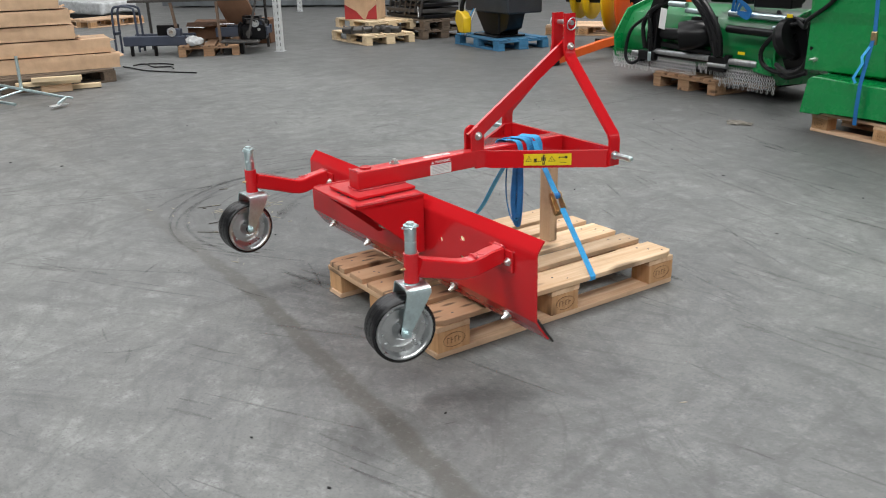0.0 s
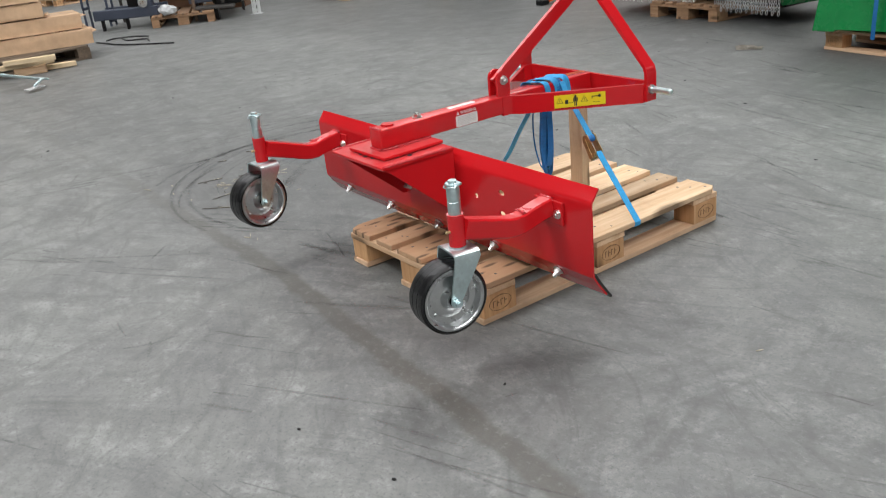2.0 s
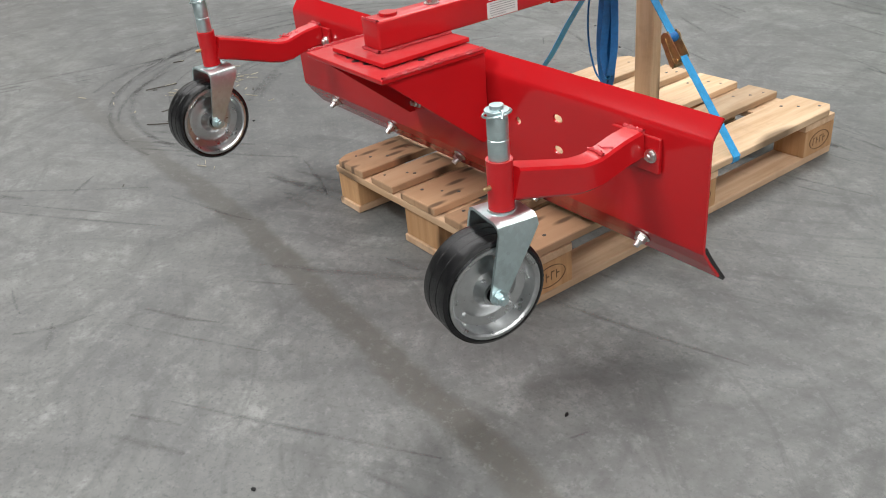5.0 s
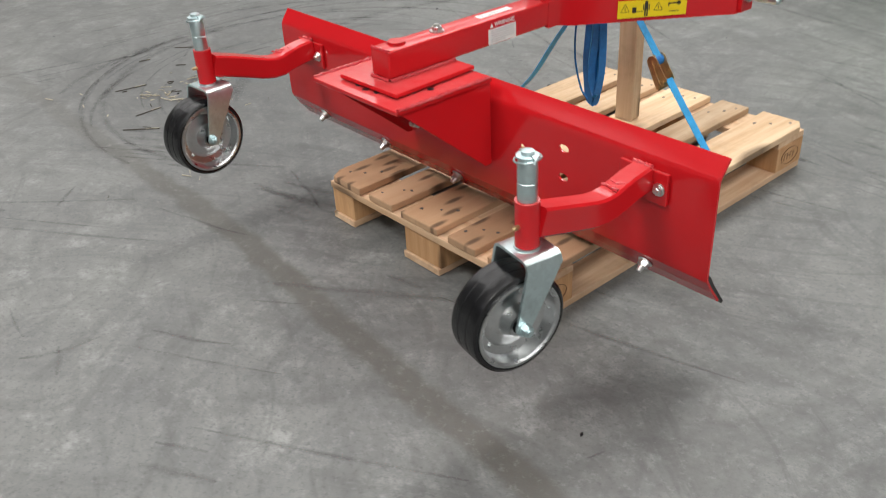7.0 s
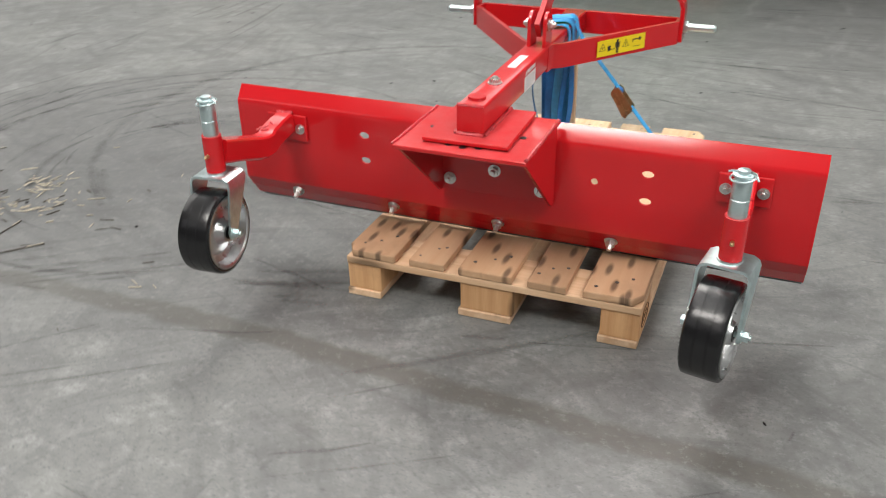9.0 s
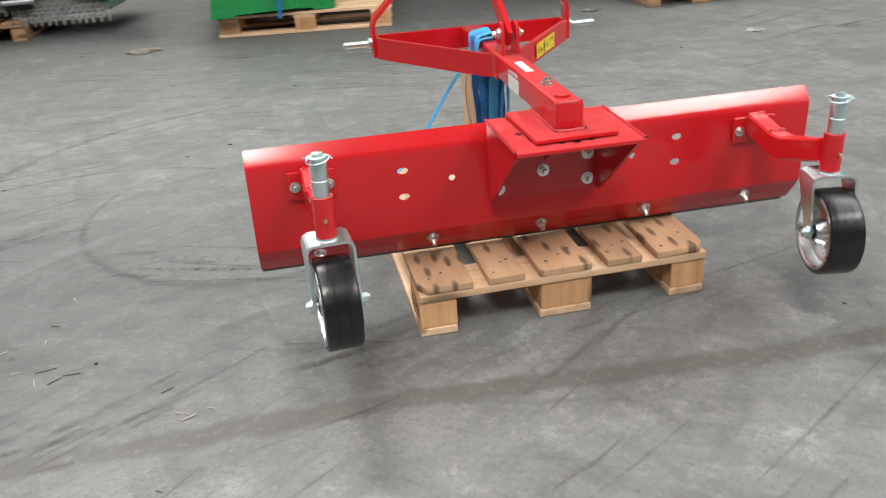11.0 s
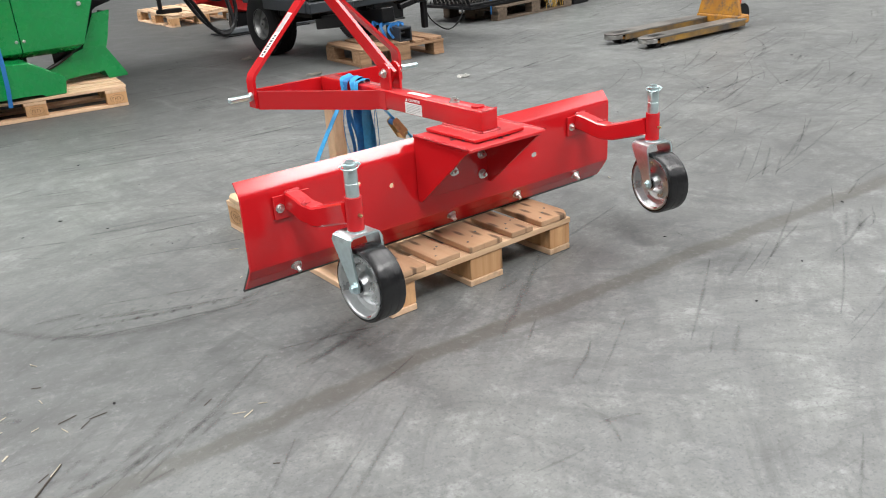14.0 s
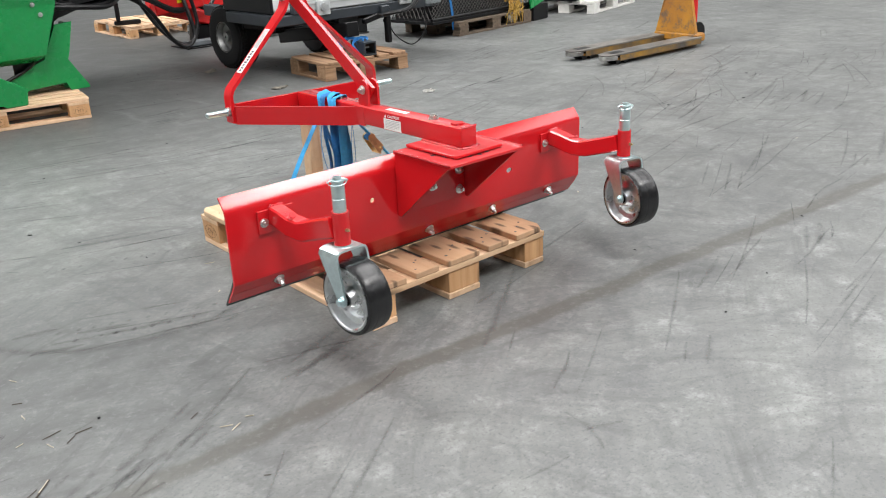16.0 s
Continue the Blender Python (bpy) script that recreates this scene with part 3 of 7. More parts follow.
def make_pallet(m, label, my, mx, mb, stamp=False, group="wooden pallets", L=1.2):
    """Four-way flat pallet, 0.8 wide, L long, 0.144 high, long side along y, centre of its base at the origin."""
    p = thing("pallet", m, label, "pallet", group)
    rnd = random.Random(len(label))
    data = {}

    def piece(name, c, s, mat, bevel=0.0016):
        key = (name, s)
        if key not in data:
            ob = part(name, bevelled(s, bevel), mat, p)
            data[key] = ob.data
        else:
            ob = new(name, data[key])
            ob.parent = p
        ob.location = (c[0] + rnd.uniform(-0.002, 0.002), c[1] + rnd.uniform(-0.004, 0.004), c[2])
        ob.rotation_euler = (0, 0, radians(rnd.uniform(-0.25, 0.25)))
        return ob
    for x, w in ((-0.3275, 0.145), (-0.164, 0.1), (0.0, 0.145), (0.164, 0.1), (0.3275, 0.145)):
        ob = piece("deck_board", (x, 0, 0.1335), (w, L, 0.0205), my, 0.0022)
        if abs(x) > 0.3:
            # outer boards have their outer corners sawn off
            o, h, c = math.copysign(w / 2, x), L / 2, 0.022
            g = prism(B(), [(-o, -h, -0.01025), (o - math.copysign(c, o), -h, -0.01025), (o, -h + c * 1.6, -0.01025), (o, h - c * 1.6, -0.01025), (o - math.copysign(c, o), h, -0.01025), (-o, h, -0.01025)], (0, 0, 0.0205), 0.0022)
            tmp = part("deck_board", g, my, p)
            ob.data = tmp.data
            bpy.data.objects.remove(tmp)
    for y in ((-L / 2 + 0.0725, 0.0, L / 2 - 0.0725) if L > 0.9 else (-L / 2 + 0.0725, L / 2 - 0.0725)):
        piece("stringer_board", (0, y, 0.1115), (0.8, 0.143, 0.0205), mx)
        for x, w in ((-0.35, 0.098), (0, 0.143), (0.35, 0.098)):
            blk = piece("block", (x, y, 0.0615), (w, 0.138, 0.078), mb)
            if stamp and x:
                sx = math.copysign(w / 2 + 0.0006, x)
                g = B()
                pts = [(sx, 0.046 * math.cos(a), 0.026 * math.sin(a)) for a in [2 * math.pi * i / 28 for i in range(28)]]
                sweep(g, pts, rect(0.0012, 0.0024), up=(1, 0, 0), closed=True)
                for k in range(4):
                    yk = -0.03 + k * 0.02
                    box(g, (sx, 0.8 * yk - 0.005, 0), (0.001, 0.0026, 0.022))
                    box(g, (sx, 0.8 * yk, 0.0095 - 0.008 * (k % 2)), (0.001, 0.008, 0.0026))
                part("burnt_stamp", g, BURN, blk, smooth=0)
    for x, w in ((-0.35, 0.1), (0, 0.145), (0.35, 0.1)):
        piece("bottom_board", (x, 0, 0.0112), (w, L, 0.021), my, 0.002)
    return p


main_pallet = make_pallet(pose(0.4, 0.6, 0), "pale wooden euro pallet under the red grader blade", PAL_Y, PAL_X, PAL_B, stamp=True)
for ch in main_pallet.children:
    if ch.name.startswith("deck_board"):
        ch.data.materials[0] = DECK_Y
g = B()
rnd = random.Random(2)
for x, w in ((-0.3275, 0.145), (-0.164, 0.1), (0.0, 0.145), (0.164, 0.1), (0.3275, 0.145)):
    for y in (-0.5275, 0.0, 0.5275):
        for dx, dy in ((-w * 0.28, -0.035), (w * 0.26, 0.03), (0.0, 0.005)):
            px, py = x + dx + rnd.uniform(-0.006, 0.006), y + dy + rnd.uniform(-0.012, 0.012)
            cyl(g, (px, py, 0.1436), (px, py, 0.1444), rnd.uniform(0.0035, 0.0055), seg=8)
nails = part("nail_heads", g, STEEL, main_pallet, "dark nail heads", smooth=0)
nails.location = (0, 0, 0)
nails["kind"] = "stuff"

# ---------------------------------------------------------------- grader blade
GX = 0.381
grader = thing("grader_blade", pose(GX, 0.006, 0.0, 0, 0.55, 0), "red tractor grader blade with two gauge wheels strapped to a pallet", "grader blade")
HALF = 0.771

# mouldboard: folded steel sheet, hollow side towards the mast
outer = [(0.163, 0.509), (0.1385, 0.4766), (0.1352, 0.4710), (0.1338, 0.4650), (0.1335, 0.455), (0.1345, 0.35), (0.1355, 0.25), (0.1375, 0.236), (0.160, 0.202)]


def offset_line(line, d):
    out = []
    for i, (y, z) in enumerate(line):
        a, b = line[max(i - 1, 0)], line[min(i + 1, len(line) - 1)]
        ty, tz = b[0] - a[0], b[1] - a[1]
        n = math.hypot(ty, tz)
        out.append((y - tz / n * d, z + ty / n * d))
    return out


inner = offset_line(outer, 0.006)
g = B()
prof = [(-HALF, y, z) for y, z in outer + inner[::-1]]
prism(g, prof, (2 * HALF, 0, 0))
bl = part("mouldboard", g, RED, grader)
# true slots and holes through the sheet
cut = B()
HOLES = [(-0.378, 0.414, 1), (-0.378, 0.342, 1), (0.380, 0.414, 1), (0.380, 0.342, 1), (-0.249, 0.379, 0), (0.252, 0.376, 0)]
for hx, hz, oval in HOLES:
    m4 = pose(hx, 0.137, hz, 90, 0, 0) @ Matrix.Diagonal((1.55 if oval else 1.0, 1, 1, 1))
    bmesh.ops.create_cone(cut, cap_ends=True, segments=20, radius1=0.0095 if oval else 0.009, radius2=0.0095 if oval else 0.009, depth=0.05, matrix=m4)
me = bpy.data.meshes.new("hole_cutter")
cut.to_mesh(me)
cut.free()
cutter = bpy.data.objects.new("hole_cutter", me)
scene.collection.objects.link(cutter)
cutter.parent = grader
md = bl.modifiers.new("holes", "BOOLEAN")
md.object, md.solver = cutter, "EXACT"
bpy.context.view_layer.update()
done = bpy.data.meshes.new_from_object(bl.evaluated_get(bpy.context.evaluated_depsgraph_get()))
bl.modifiers.clear()
bl.data = done
bpy.data.objects.remove(cutter)
bl.data.polygons.foreach_set("use_smooth", [True] * len(bl.data.polygons))
bl.data.set_sharp_from_angle(angle=radians(25))
# cutting edge, bolted behind the lower lip
ce = [(0.1435, 0.243), (0.150, 0.247), (0.172, 0.213), (0.217, 0.152), (0.211, 0.148), (0.166, 0.206)]
part("cutting_edge", prism(B(), [(-HALF + 0.002, y, z) for y, z in ce], (2 * HALF - 0.004, 0, 0)), EDGE, grader, "black hardened cutting edge", smooth=0)
lip = [(0.1605, 0.2013), (0.1655, 0.2053), (0.195, 0.167), (0.190, 0.164)]
part("lower_lip", prism(B(), [(-HALF, y, z) for y, z in lip], (2 * HALF, 0, 0)), RED, grader, smooth=0)
for i in range(5):
    bx = -0.612 + 0.305 * i
    n = Vector((0, -0.83, -0.55)).normalized()
    g = hexbolt(B(), Vector((bx, 0.1535, 0.2095)), n, 0.013, 0.011, shank=0.012)
    part("edge_bolt", g, BOLT, grader)

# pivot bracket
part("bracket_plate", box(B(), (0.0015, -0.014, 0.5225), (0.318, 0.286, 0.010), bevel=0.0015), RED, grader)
for sx in (-1, 1):
    x0 = 0.1535 * sx
    pts = [(x0, -0.150, 0.5175), (x0, -0.128, 0.5175 - 0.012), (x0, 0.108, 0.303), (x0, 0.1285, 0.303), (x0, 0.1285, 0.5175)]
    part("gusset", prism(B(), pts, (-0.008 * sx, 0, 0), 0.001), RED, grader)
    part("weld_bead", weld(B(), (x0 + 0.004 * sx, -0.152, 0.528), (x0 + 0.004 * sx, 0.12, 0.528), 0.0045, seed=5 + sx), WELD, grader)
part("back_plate", box(B(), (0.0, 0.1275, 0.41), (0.296, 0.008, 0.212), bevel=0.001), RED, grader)
part("centre_rib", prism(B(), [(0.0, -0.06, 0.5175), (0.0, 0.1235, 0.5175), (0.0, 0.1235, 0.40)], (0.008, 0, 0)), RED, grader)
for bx, bz in ((-0.126, 0.334), (-0.004, 0.372), (0.120, 0.334), (0.120, 0.405)):
    part("bracket_bolt", hexbolt(B(), (bx, 0.1235, bz), (0, -1, 0), 0.0125, 0.010, shank=0.008), BOLT, grader)
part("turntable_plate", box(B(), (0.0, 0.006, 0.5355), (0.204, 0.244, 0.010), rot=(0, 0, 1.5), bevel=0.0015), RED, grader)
for i in range(9):
    a = radians(-160 + 17.5 * i)
    g = B()
    # the dark of each index hole is painted as a thin black disc
    cyl(g, (0.0 + 0.118 * math.cos(a), 0.036 + 0.155 * math.sin(a), 0.5276), (0.0 + 0.118 * math.cos(a), 0.036 + 0.155 * math.sin(a), 0.5282), 0.0085, seg=14)
    part("index_hole", g, BLACK, grader, "black disc drawn for an index hole beside the turntable")

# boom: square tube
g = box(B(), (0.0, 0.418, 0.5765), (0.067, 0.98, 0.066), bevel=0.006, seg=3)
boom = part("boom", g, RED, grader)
for x0, x1, y0, y1 in ((-0.034, 0.034, -0.074, -0.074), (-0.036, -0.036, -0.074, 0.125), (0.036, 0.036, -0.074, 0.125)):
    part("weld_bead", weld(B(), (x0, y0, 0.5425), (x1, y1, 0.5425), 0.0042, seed=int(100 * (x0 + y1 + 1))), WELD, boom)
part("weld_bead", weld(B(), (-0.031, -0.069, 0.6095), (0.031, -0.069, 0.6095), 0.004, seed=9), WELD, boom)
g = cyl(B(), (-0.002, -0.018, 0.6095), (-0.002, -0.018, 0.6165), 0.021, seg=28)
part("pivot_cap", g, RED, boom)
part("weld_bead", weld(B(), (-0.018, -0.034, 0.610), (0.016, -0.034, 0.610), 0.004, seed=3), WELD, boom)
part("boom_bolt", hexbolt(B(), (0.0, 0.103, 0.6095), (0, 0, 1), 0.0135, 0.009, shank=0.004), BOLT, boom)

# labels on the boom
for sx, word in ((1, "WARNING"), (-1, "CAUTION")):
    fx = 0.0335 * sx
    g = box(B(), (fx + 0.0004 * sx, 0.288, 0.566), (0.0008, 0.096, 0.038), bevel=0.0002)
    lab = part("warning_label", g, WHITE, boom, "white warning sticker", smooth=0)
    mm = pose(fx + 0.0008 * sx, 0.288, 0.594, 90, 0, 90 * sx)
    txt = lettering("lettering", word, 0.0145, mm @ pose(0.008, 0, 0), WHITE, lab)
    g = B()
    tri3 = [mm @ Vector((-0.043, -0.005, 0)), mm @ Vector((-0.031, -0.005, 0)), mm @ Vector((-0.037, 0.006, 0))]
    prism(g, tri3, (0.0004 * sx, 0, 0))
    part("symbol", g, WHITE, lab, smooth=0)
    g = B()
    for k in range(6):
        w = 0.078 if k < 5 else 0.05
        box(g, (fx + 0.001 * sx, 0.288 + (0.039 - w / 2) * -sx, 0.580 - 0.0055 * k), (0.0004, w, 0.0016))
    part("print", g, GREYINK, lab, smooth=0)
g = box(B(), (-0.002, 0.294, 0.6099), (0.022, 0.112, 0.0008))
lab = part("top_label", g, WHITE, boom, "white sticker on top of the boom", smooth=0)
g = B()
for k in range(3):
    box(g, (-0.008 + 0.006 * k, 0.294, 0.6105), (0.0018, 0.096, 0.0004))
part("print", g, GREYINK, lab, smooth=0)

# A-frame bars and cross bar
for sx in (-1, 1):
    pts = [(0.0288 * sx, 0.455, 0.5725), (0.0300 * sx, 0.490, 0.5725), (0.036 * sx, 0.502, 0.5715), (0.054 * sx, 0.518, 0.570), (0.300 * sx, 0.852, 0.569), (0.318 * sx, 0.872, 0.569), (0.318 * sx, 0.915, 0.569)]
    bar = part("frame_bar", sweep(B(), pts, rect(0.012, 0.068)), RED, grader)
    if sx > 0:
        d = Vector((0.240, 0.337, 0)).normalized()
        nrm = Vector((d.y, -d.x, 0))
        a = Vector((0.060, 0.515, 0.569)) + d * 0.215 + nrm * 0.0064
        ang = math.degrees(math.atan2(d.y, d.x))
        mm = Matrix.Translation(a) @ pose(0, 0, 0, 90, 0, ang)
        g = B()
        bmesh.ops.create_cube(g, size=1, matrix=mm @ Matrix.Diagonal((0.185, 0.046, 0.0007, 1)))
        lab = part("safety_label", g, YELLOW, bar, "yellow safety sticker with black pictograms", smooth=0)
        g = B()

        def on(u, v, w, h):
            bmesh.ops.create_cube(g, size=1, matrix=mm @ pose(u, v, 0.0005) @ Matrix.Diagonal((w, h, 0.0005, 1)))

        def disc(u, v, r):
            bmesh.ops.create_cone(g, cap_ends=True, segments=14, radius1=r, radius2=r, depth=0.0005, matrix=mm @ pose(u, v, 0.0005))

        def outline(u, v, r):
            c3 = [(u, v + r), (u + 0.9 * r, v - 0.6 * r), (u - 0.9 * r, v - 0.6 * r)]
            for (x0, y0), (x1, y1) in zip(c3, c3[1:] + c3[:1]):
                bmesh.ops.create_cube(g, size=1, matrix=mm @ pose((x0 + x1) / 2, (y0 + y1) / 2, 0.0005, 0, 0, math.degrees(math.atan2(y1 - y0, x1 - x0))) @ Matrix.Diagonal((math.hypot(x1 - x0, y1 - y0), 0.0014, 0.0005, 1)))
        outline(-0.073, 0.001, 0.013)
        on(-0.073, 0.001, 0.002, 0.009)
        on(-0.048, -0.003, 0.011, 0.015)
        on(-0.037, -0.007, 0.010, 0.002)
        on(-0.028, -0.007, 0.006, 0.002)
        disc(-0.016, 0.0155, 0.0042)
        on(-0.016, 0.004, 0.010, 0.016)
        on(-0.0235, 0.003, 0.0028, 0.015)
        on(-0.0085, 0.003, 0.0028, 0.015)
        on(-0.0188, -0.012, 0.0038, 0.018)
        on(-0.0132, -0.012, 0.0038, 0.018)
        outline(0.016, 0.001, 0.013)
        on(0.016, 0.001, 0.002, 0.009)
        disc(0.071, 0.009, 0.0055)
        on(0.057, 0.009, 0.026, 0.0035)
        on(0.044, 0.006, 0.003, 0.010)
        on(0.060, -0.012, 0.026, 0.0018)
        part("pictograms", g, INK, lab, smooth=0)
part("cross_bar", box(B(), (0.0, 0.921, 0.569), (0.636, 0.014, 0.070), bevel=0.001), RED, grader)

# linkage pins
for sx in (-1, 1):
    g = cyl(B(), (0.337 * sx, 0.897, 0.583), (0.425 * sx, 0.897, 0.583), 0.011, seg=18)
    cyl(g, (0.337 * sx, 0.897, 0.583), (0.348 * sx, 0.897, 0.583), 0.017, seg=6)
    cyl(g, (0.425 * sx, 0.897, 0.583), (0.431 * sx, 0.897, 0.583), 0.011, 0.007, seg=18)
    part("linkage_pin", g, ZINC, grader, "zinc-plated linkage pin")

# mast arms: bent flat bars, meeting in two upright plates
ARM = [(0.330, 0.540), (0.330, 0.640), (0.322, 0.662), (0.052, 0.925), (0.040, 0.948), (0.035, 0.975), (0.035, 1.080), (0.035, 1.098)]
for sx in (-1, 1):
    g = B()
    y0 = 0.902
    sweep(g, [(x * sx, y0 + 0.020 * min(1, max(0, (z - 0.66) / 0.3)), z) for x, z in ARM], rect(0.012, 0.052), up=(0, 1, 0))
    arm = part("mast_arm", g, RED, grader)
    if sx < 0:
        p0, p1 = Vector((-0.322, 0.902, 0.662)), Vector((-0.052, 0.920, 0.925))
        d = (p1 - p0).normalized()
        nrm = Vector((-d.z, 0, d.x)).normalized()
        mm = Matrix.Translation(p0.lerp(p1, 0.47) + nrm * 0.0066) @ Matrix((d, Vector((0, -1, 0)), d.cross(Vector((0, -1, 0))))).transposed().to_4x4()
        g = B()
        bmesh.ops.create_cube(g, size=1, matrix=mm @ Matrix.Diagonal((0.205, 0.034, 0.0008, 1)))
        lab = part("model_label", g, WHITE, arm, "white model sticker with dark print", smooth=0)
        g = B()
        rnd = random.Random(4)
        for k in range(8):
            bmesh.ops.create_cube(g, size=1, matrix=mm @ pose(-0.092 + 0.0125 * k, rnd.uniform(-0.002, 0.002), -0.0006) @ Matrix.Diagonal((0.008, rnd.choice((0.014, 0.018, 0.02)), 0.0005, 1)))
        part("print", g, INK, lab, smooth=0)
        g = B()
        bmesh.ops.create_cube(g, size=1, matrix=mm @ pose(0.055, 0.0, -0.0006) @ Matrix.Diagonal((0.088, 0.030, 0.0005, 1)))
        part("print", g, GREYINK, lab, smooth=0)
# brace from the clevis up to the mast
c0, c1 = Vector((0.004, 0.468, 0.664)), Vector((0.004, 0.925, 0.965))
d = (c1 - c0).normalized()
g = sweep(B(), [c0 - d * 0.022, c0, c1, c1 + d * 0.022], rect(0.014, 0.050))
part("brace", g, RED, grader)
for sx in (-1, 1):
    cx = 0.004 + 0.0165 * sx
    pts = [(cx, 0.438, 0.609), (cx, 0.498, 0.609), (cx, 0.498, 0.672)] + [(cx, 0.468 + 0.030 * math.cos(a), 0.672 + 0.030 * math.sin(a)) for a in [math.pi * k / 8 for k in range(1, 8)]] + [(cx, 0.438, 0.672)]
    part("clevis_plate", prism(B(), pts, (0.010 * sx, 0, 0), 0.001), RED, grader)
    part("clevis_bolt", hexbolt(B(), (cx + 0.010 * sx, 0.468, 0.666), (sx, 0, 0), 0.0125, 0.009, shank=0.006), BOLT, grader)
    part("mast_bolt", hexbolt(B(), (0.0415 * sx, 0.924, 0.968), (sx, 0, 0), 0.0125, 0.009, shank=0.006), BOLT, grader)
g = cyl(B(), (-0.052, 0.922, 1.062), (0.052, 0.922, 1.062), 0.0095, seg=16)
part("top_link_pin", g, ZINC, grader, "zinc-plated top link pin")
for sx in (-1, 1):
    pts = [(0.050 * sx + 0.004 * sx * math.sin(a), 0.922 + 0.024 * math.cos(a), 1.058 + 0.024 * math.sin(a)) for a in [2 * math.pi * k / 20 for k in range(20)]]
    part("linch_pin", sweep(B(), pts, circle(0.0022, 6), closed=True), ZINC, grader, "zinc linch pin ring")

# gauge wheels on cranked arms


def gauge_wheel(x, turn, arm_seed, px, dz):
    plate = part("mounting_plate", box(B(), (px, 0.1285, 0.412), (0.122, 0.009, 0.072), bevel=0.0015), RED, grader)
    for dx in (-0.042, 0.042):
        part("plate_bolt", hexbolt(B(), (px + dx, 0.124, 0.411), (0, -1, 0), 0.0105, 0.007, shank=0.003), BOLT, plate)
    path = [(px, 0.1235, 0.428), (px, 0.080, 0.423), (px, 0.035, 0.4135), (x, 0.010, 0.4095), (x, -0.015, 0.4095), (x, -0.045, 0.414 + dz / 2), (x, -0.130, 0.440 + dz), (x, CY + 0.018, 0.461 + dz)]
    g = sweep(B(), path, [(-0.020, -0.029), (0.020, -0.029), (0.025, -0.024), (0.025, 0.024), (0.020, 0.029), (-0.020, 0.029), (-0.025, 0.024), (-0.025, -0.024)])
    arm = part("wheel_arm", g, RED, grader)
    # weld where the bar was bent and closed again: short overlapping runs across the fold, and one along the plate
    wr_ = random.Random(arm_seed)
    for k in range(6):
        ends = []
        y0, x0 = wr_.uniform(0.012, 0.066), wr_.uniform(-0.019, 0.016)
        for yy, xx in ((y0, x0), (y0 + wr_.uniform(-0.014, 0.012), x0 + wr_.choice((-1, 1)) * wr_.uniform(0.008, 0.024))):
            ends.append((px + min(0.021, max(-0.021, xx)), yy, 0.4445 + 0.17 * max(0.0, yy - 0.035) - 0.0022))
        part("weld_bead", weld(B(), ends[0], ends[1], wr_.uniform(0.0030, 0.0042), 0.004, arm_seed + k), WELD, arm)
    part("weld_bead", weld(B(), (px - 0.024, 0.121, 0.457), (px + 0.024, 0.121, 0.457), 0.004, 0.004, arm_seed + 9), WELD, arm)
    part("weld_bead", weld(B(), (x - 0.022, CY + 0.021, 0.434 + dz), (x + 0.022, CY + 0.021, 0.434 + dz), 0.0035, 0.004, arm_seed + 10), WELD, arm)
    lean = pose(x, CY, dz)
    g = lathe(B(), [(0.0165, 0.417), (0.0235, 0.417), (0.0235, 0.5085), (0.0165, 0.5085)], lean, 28)
    part("sleeve", g, RED, arm)
    g = cyl(B(), lean @ Vector((0, -0.0235, 0.462)), lean @ Vector((0, -0.034, 0.462)), 0.0045, seg=10)
    cyl(g, lean @ Vector((0, -0.034, 0.462)), lean @ Vector((0, -0.038, 0.462)), 0.0035, 0.002, seg=10)
    part("grease_nipple", g, BRASS, arm)
    # fork, spindle above the sleeve with washer and ring, wheel
    wheel = part("caster_fork", fork_mesh(), ZINC, grader, "zinc-plated caster fork")
    wheel.matrix_basis = lean @ pose(0, 0, 0, 0, 0, turn)
    g = lathe(B(), [(0.0155, 0.410), (0.0155, 0.5085), (0.0185, 0.509), (0.0185, 0.545), (0.0175, 0.546), (0.0175, 0.549), (0.0185, 0.550), (0.0185, 0.583), (0.0165, 0.586), (0.0165, 0.592), (0.021, 0.593), (0.021, 0.597), (0.012, 0.598), (0.012, 0.605), (0.004, 0.606)], Matrix(), 24, closed=False)
    part("spindle", g, ZINC, wheel)
    ring = [(0.024 * math.cos(a), 0.024 * math.sin(a), 0.590 + 0.004 * math.sin(a + 1)) for a in [2 * math.pi * k / 24 for k in range(24)]]
    part("retaining_ring", sweep(B(), ring, circle(0.002, 6), closed=True), ZINC, wheel)
    part("cotter_pin", tube(B(), [(-0.030, 0.006, 0.594), (-0.02, 0.002, 0.598), (0.0, 0.0, 0.600), (0.022, -0.002, 0.597), (0.030, -0.008, 0.590)], 0.0022, 6, 4), ZINC, wheel)
    rim_m = pose(0, TRAIL, WZ, 0, 90, 0)
    R = WR
    prof = [(0.086, -0.038), (R - 0.007, -0.0405), (R - 0.0015, -0.037), (R, -0.029)]
    for h in (-0.013, 0.013):
        prof += [(R, h - 0.002), (R - 0.0009, h - 0.0012), (R - 0.0009, h + 0.0012), (R, h + 0.002)]
    prof += [(R, 0.029), (R - 0.0015, 0.037), (R - 0.007, 0.0405), (0.086, 0.038)]
    part("tyre", lathe(B(), prof, rim_m, 64), RUBBER, wheel, "solid black rubber tyre")
    half = [(0.0865, 0.036), (0.0925, 0.0395), (0.0925, 0.042), (0.087, 0.0425), (0.083, 0.039), (0.081, 0.022), (0.078, 0.014), (0.062, 0.010), (0.052, 0.014), (0.044, 0.0135), (0.034, 0.018), (0.027, 0.030), (0.0235, 0.040), (0.0135, 0.040)]
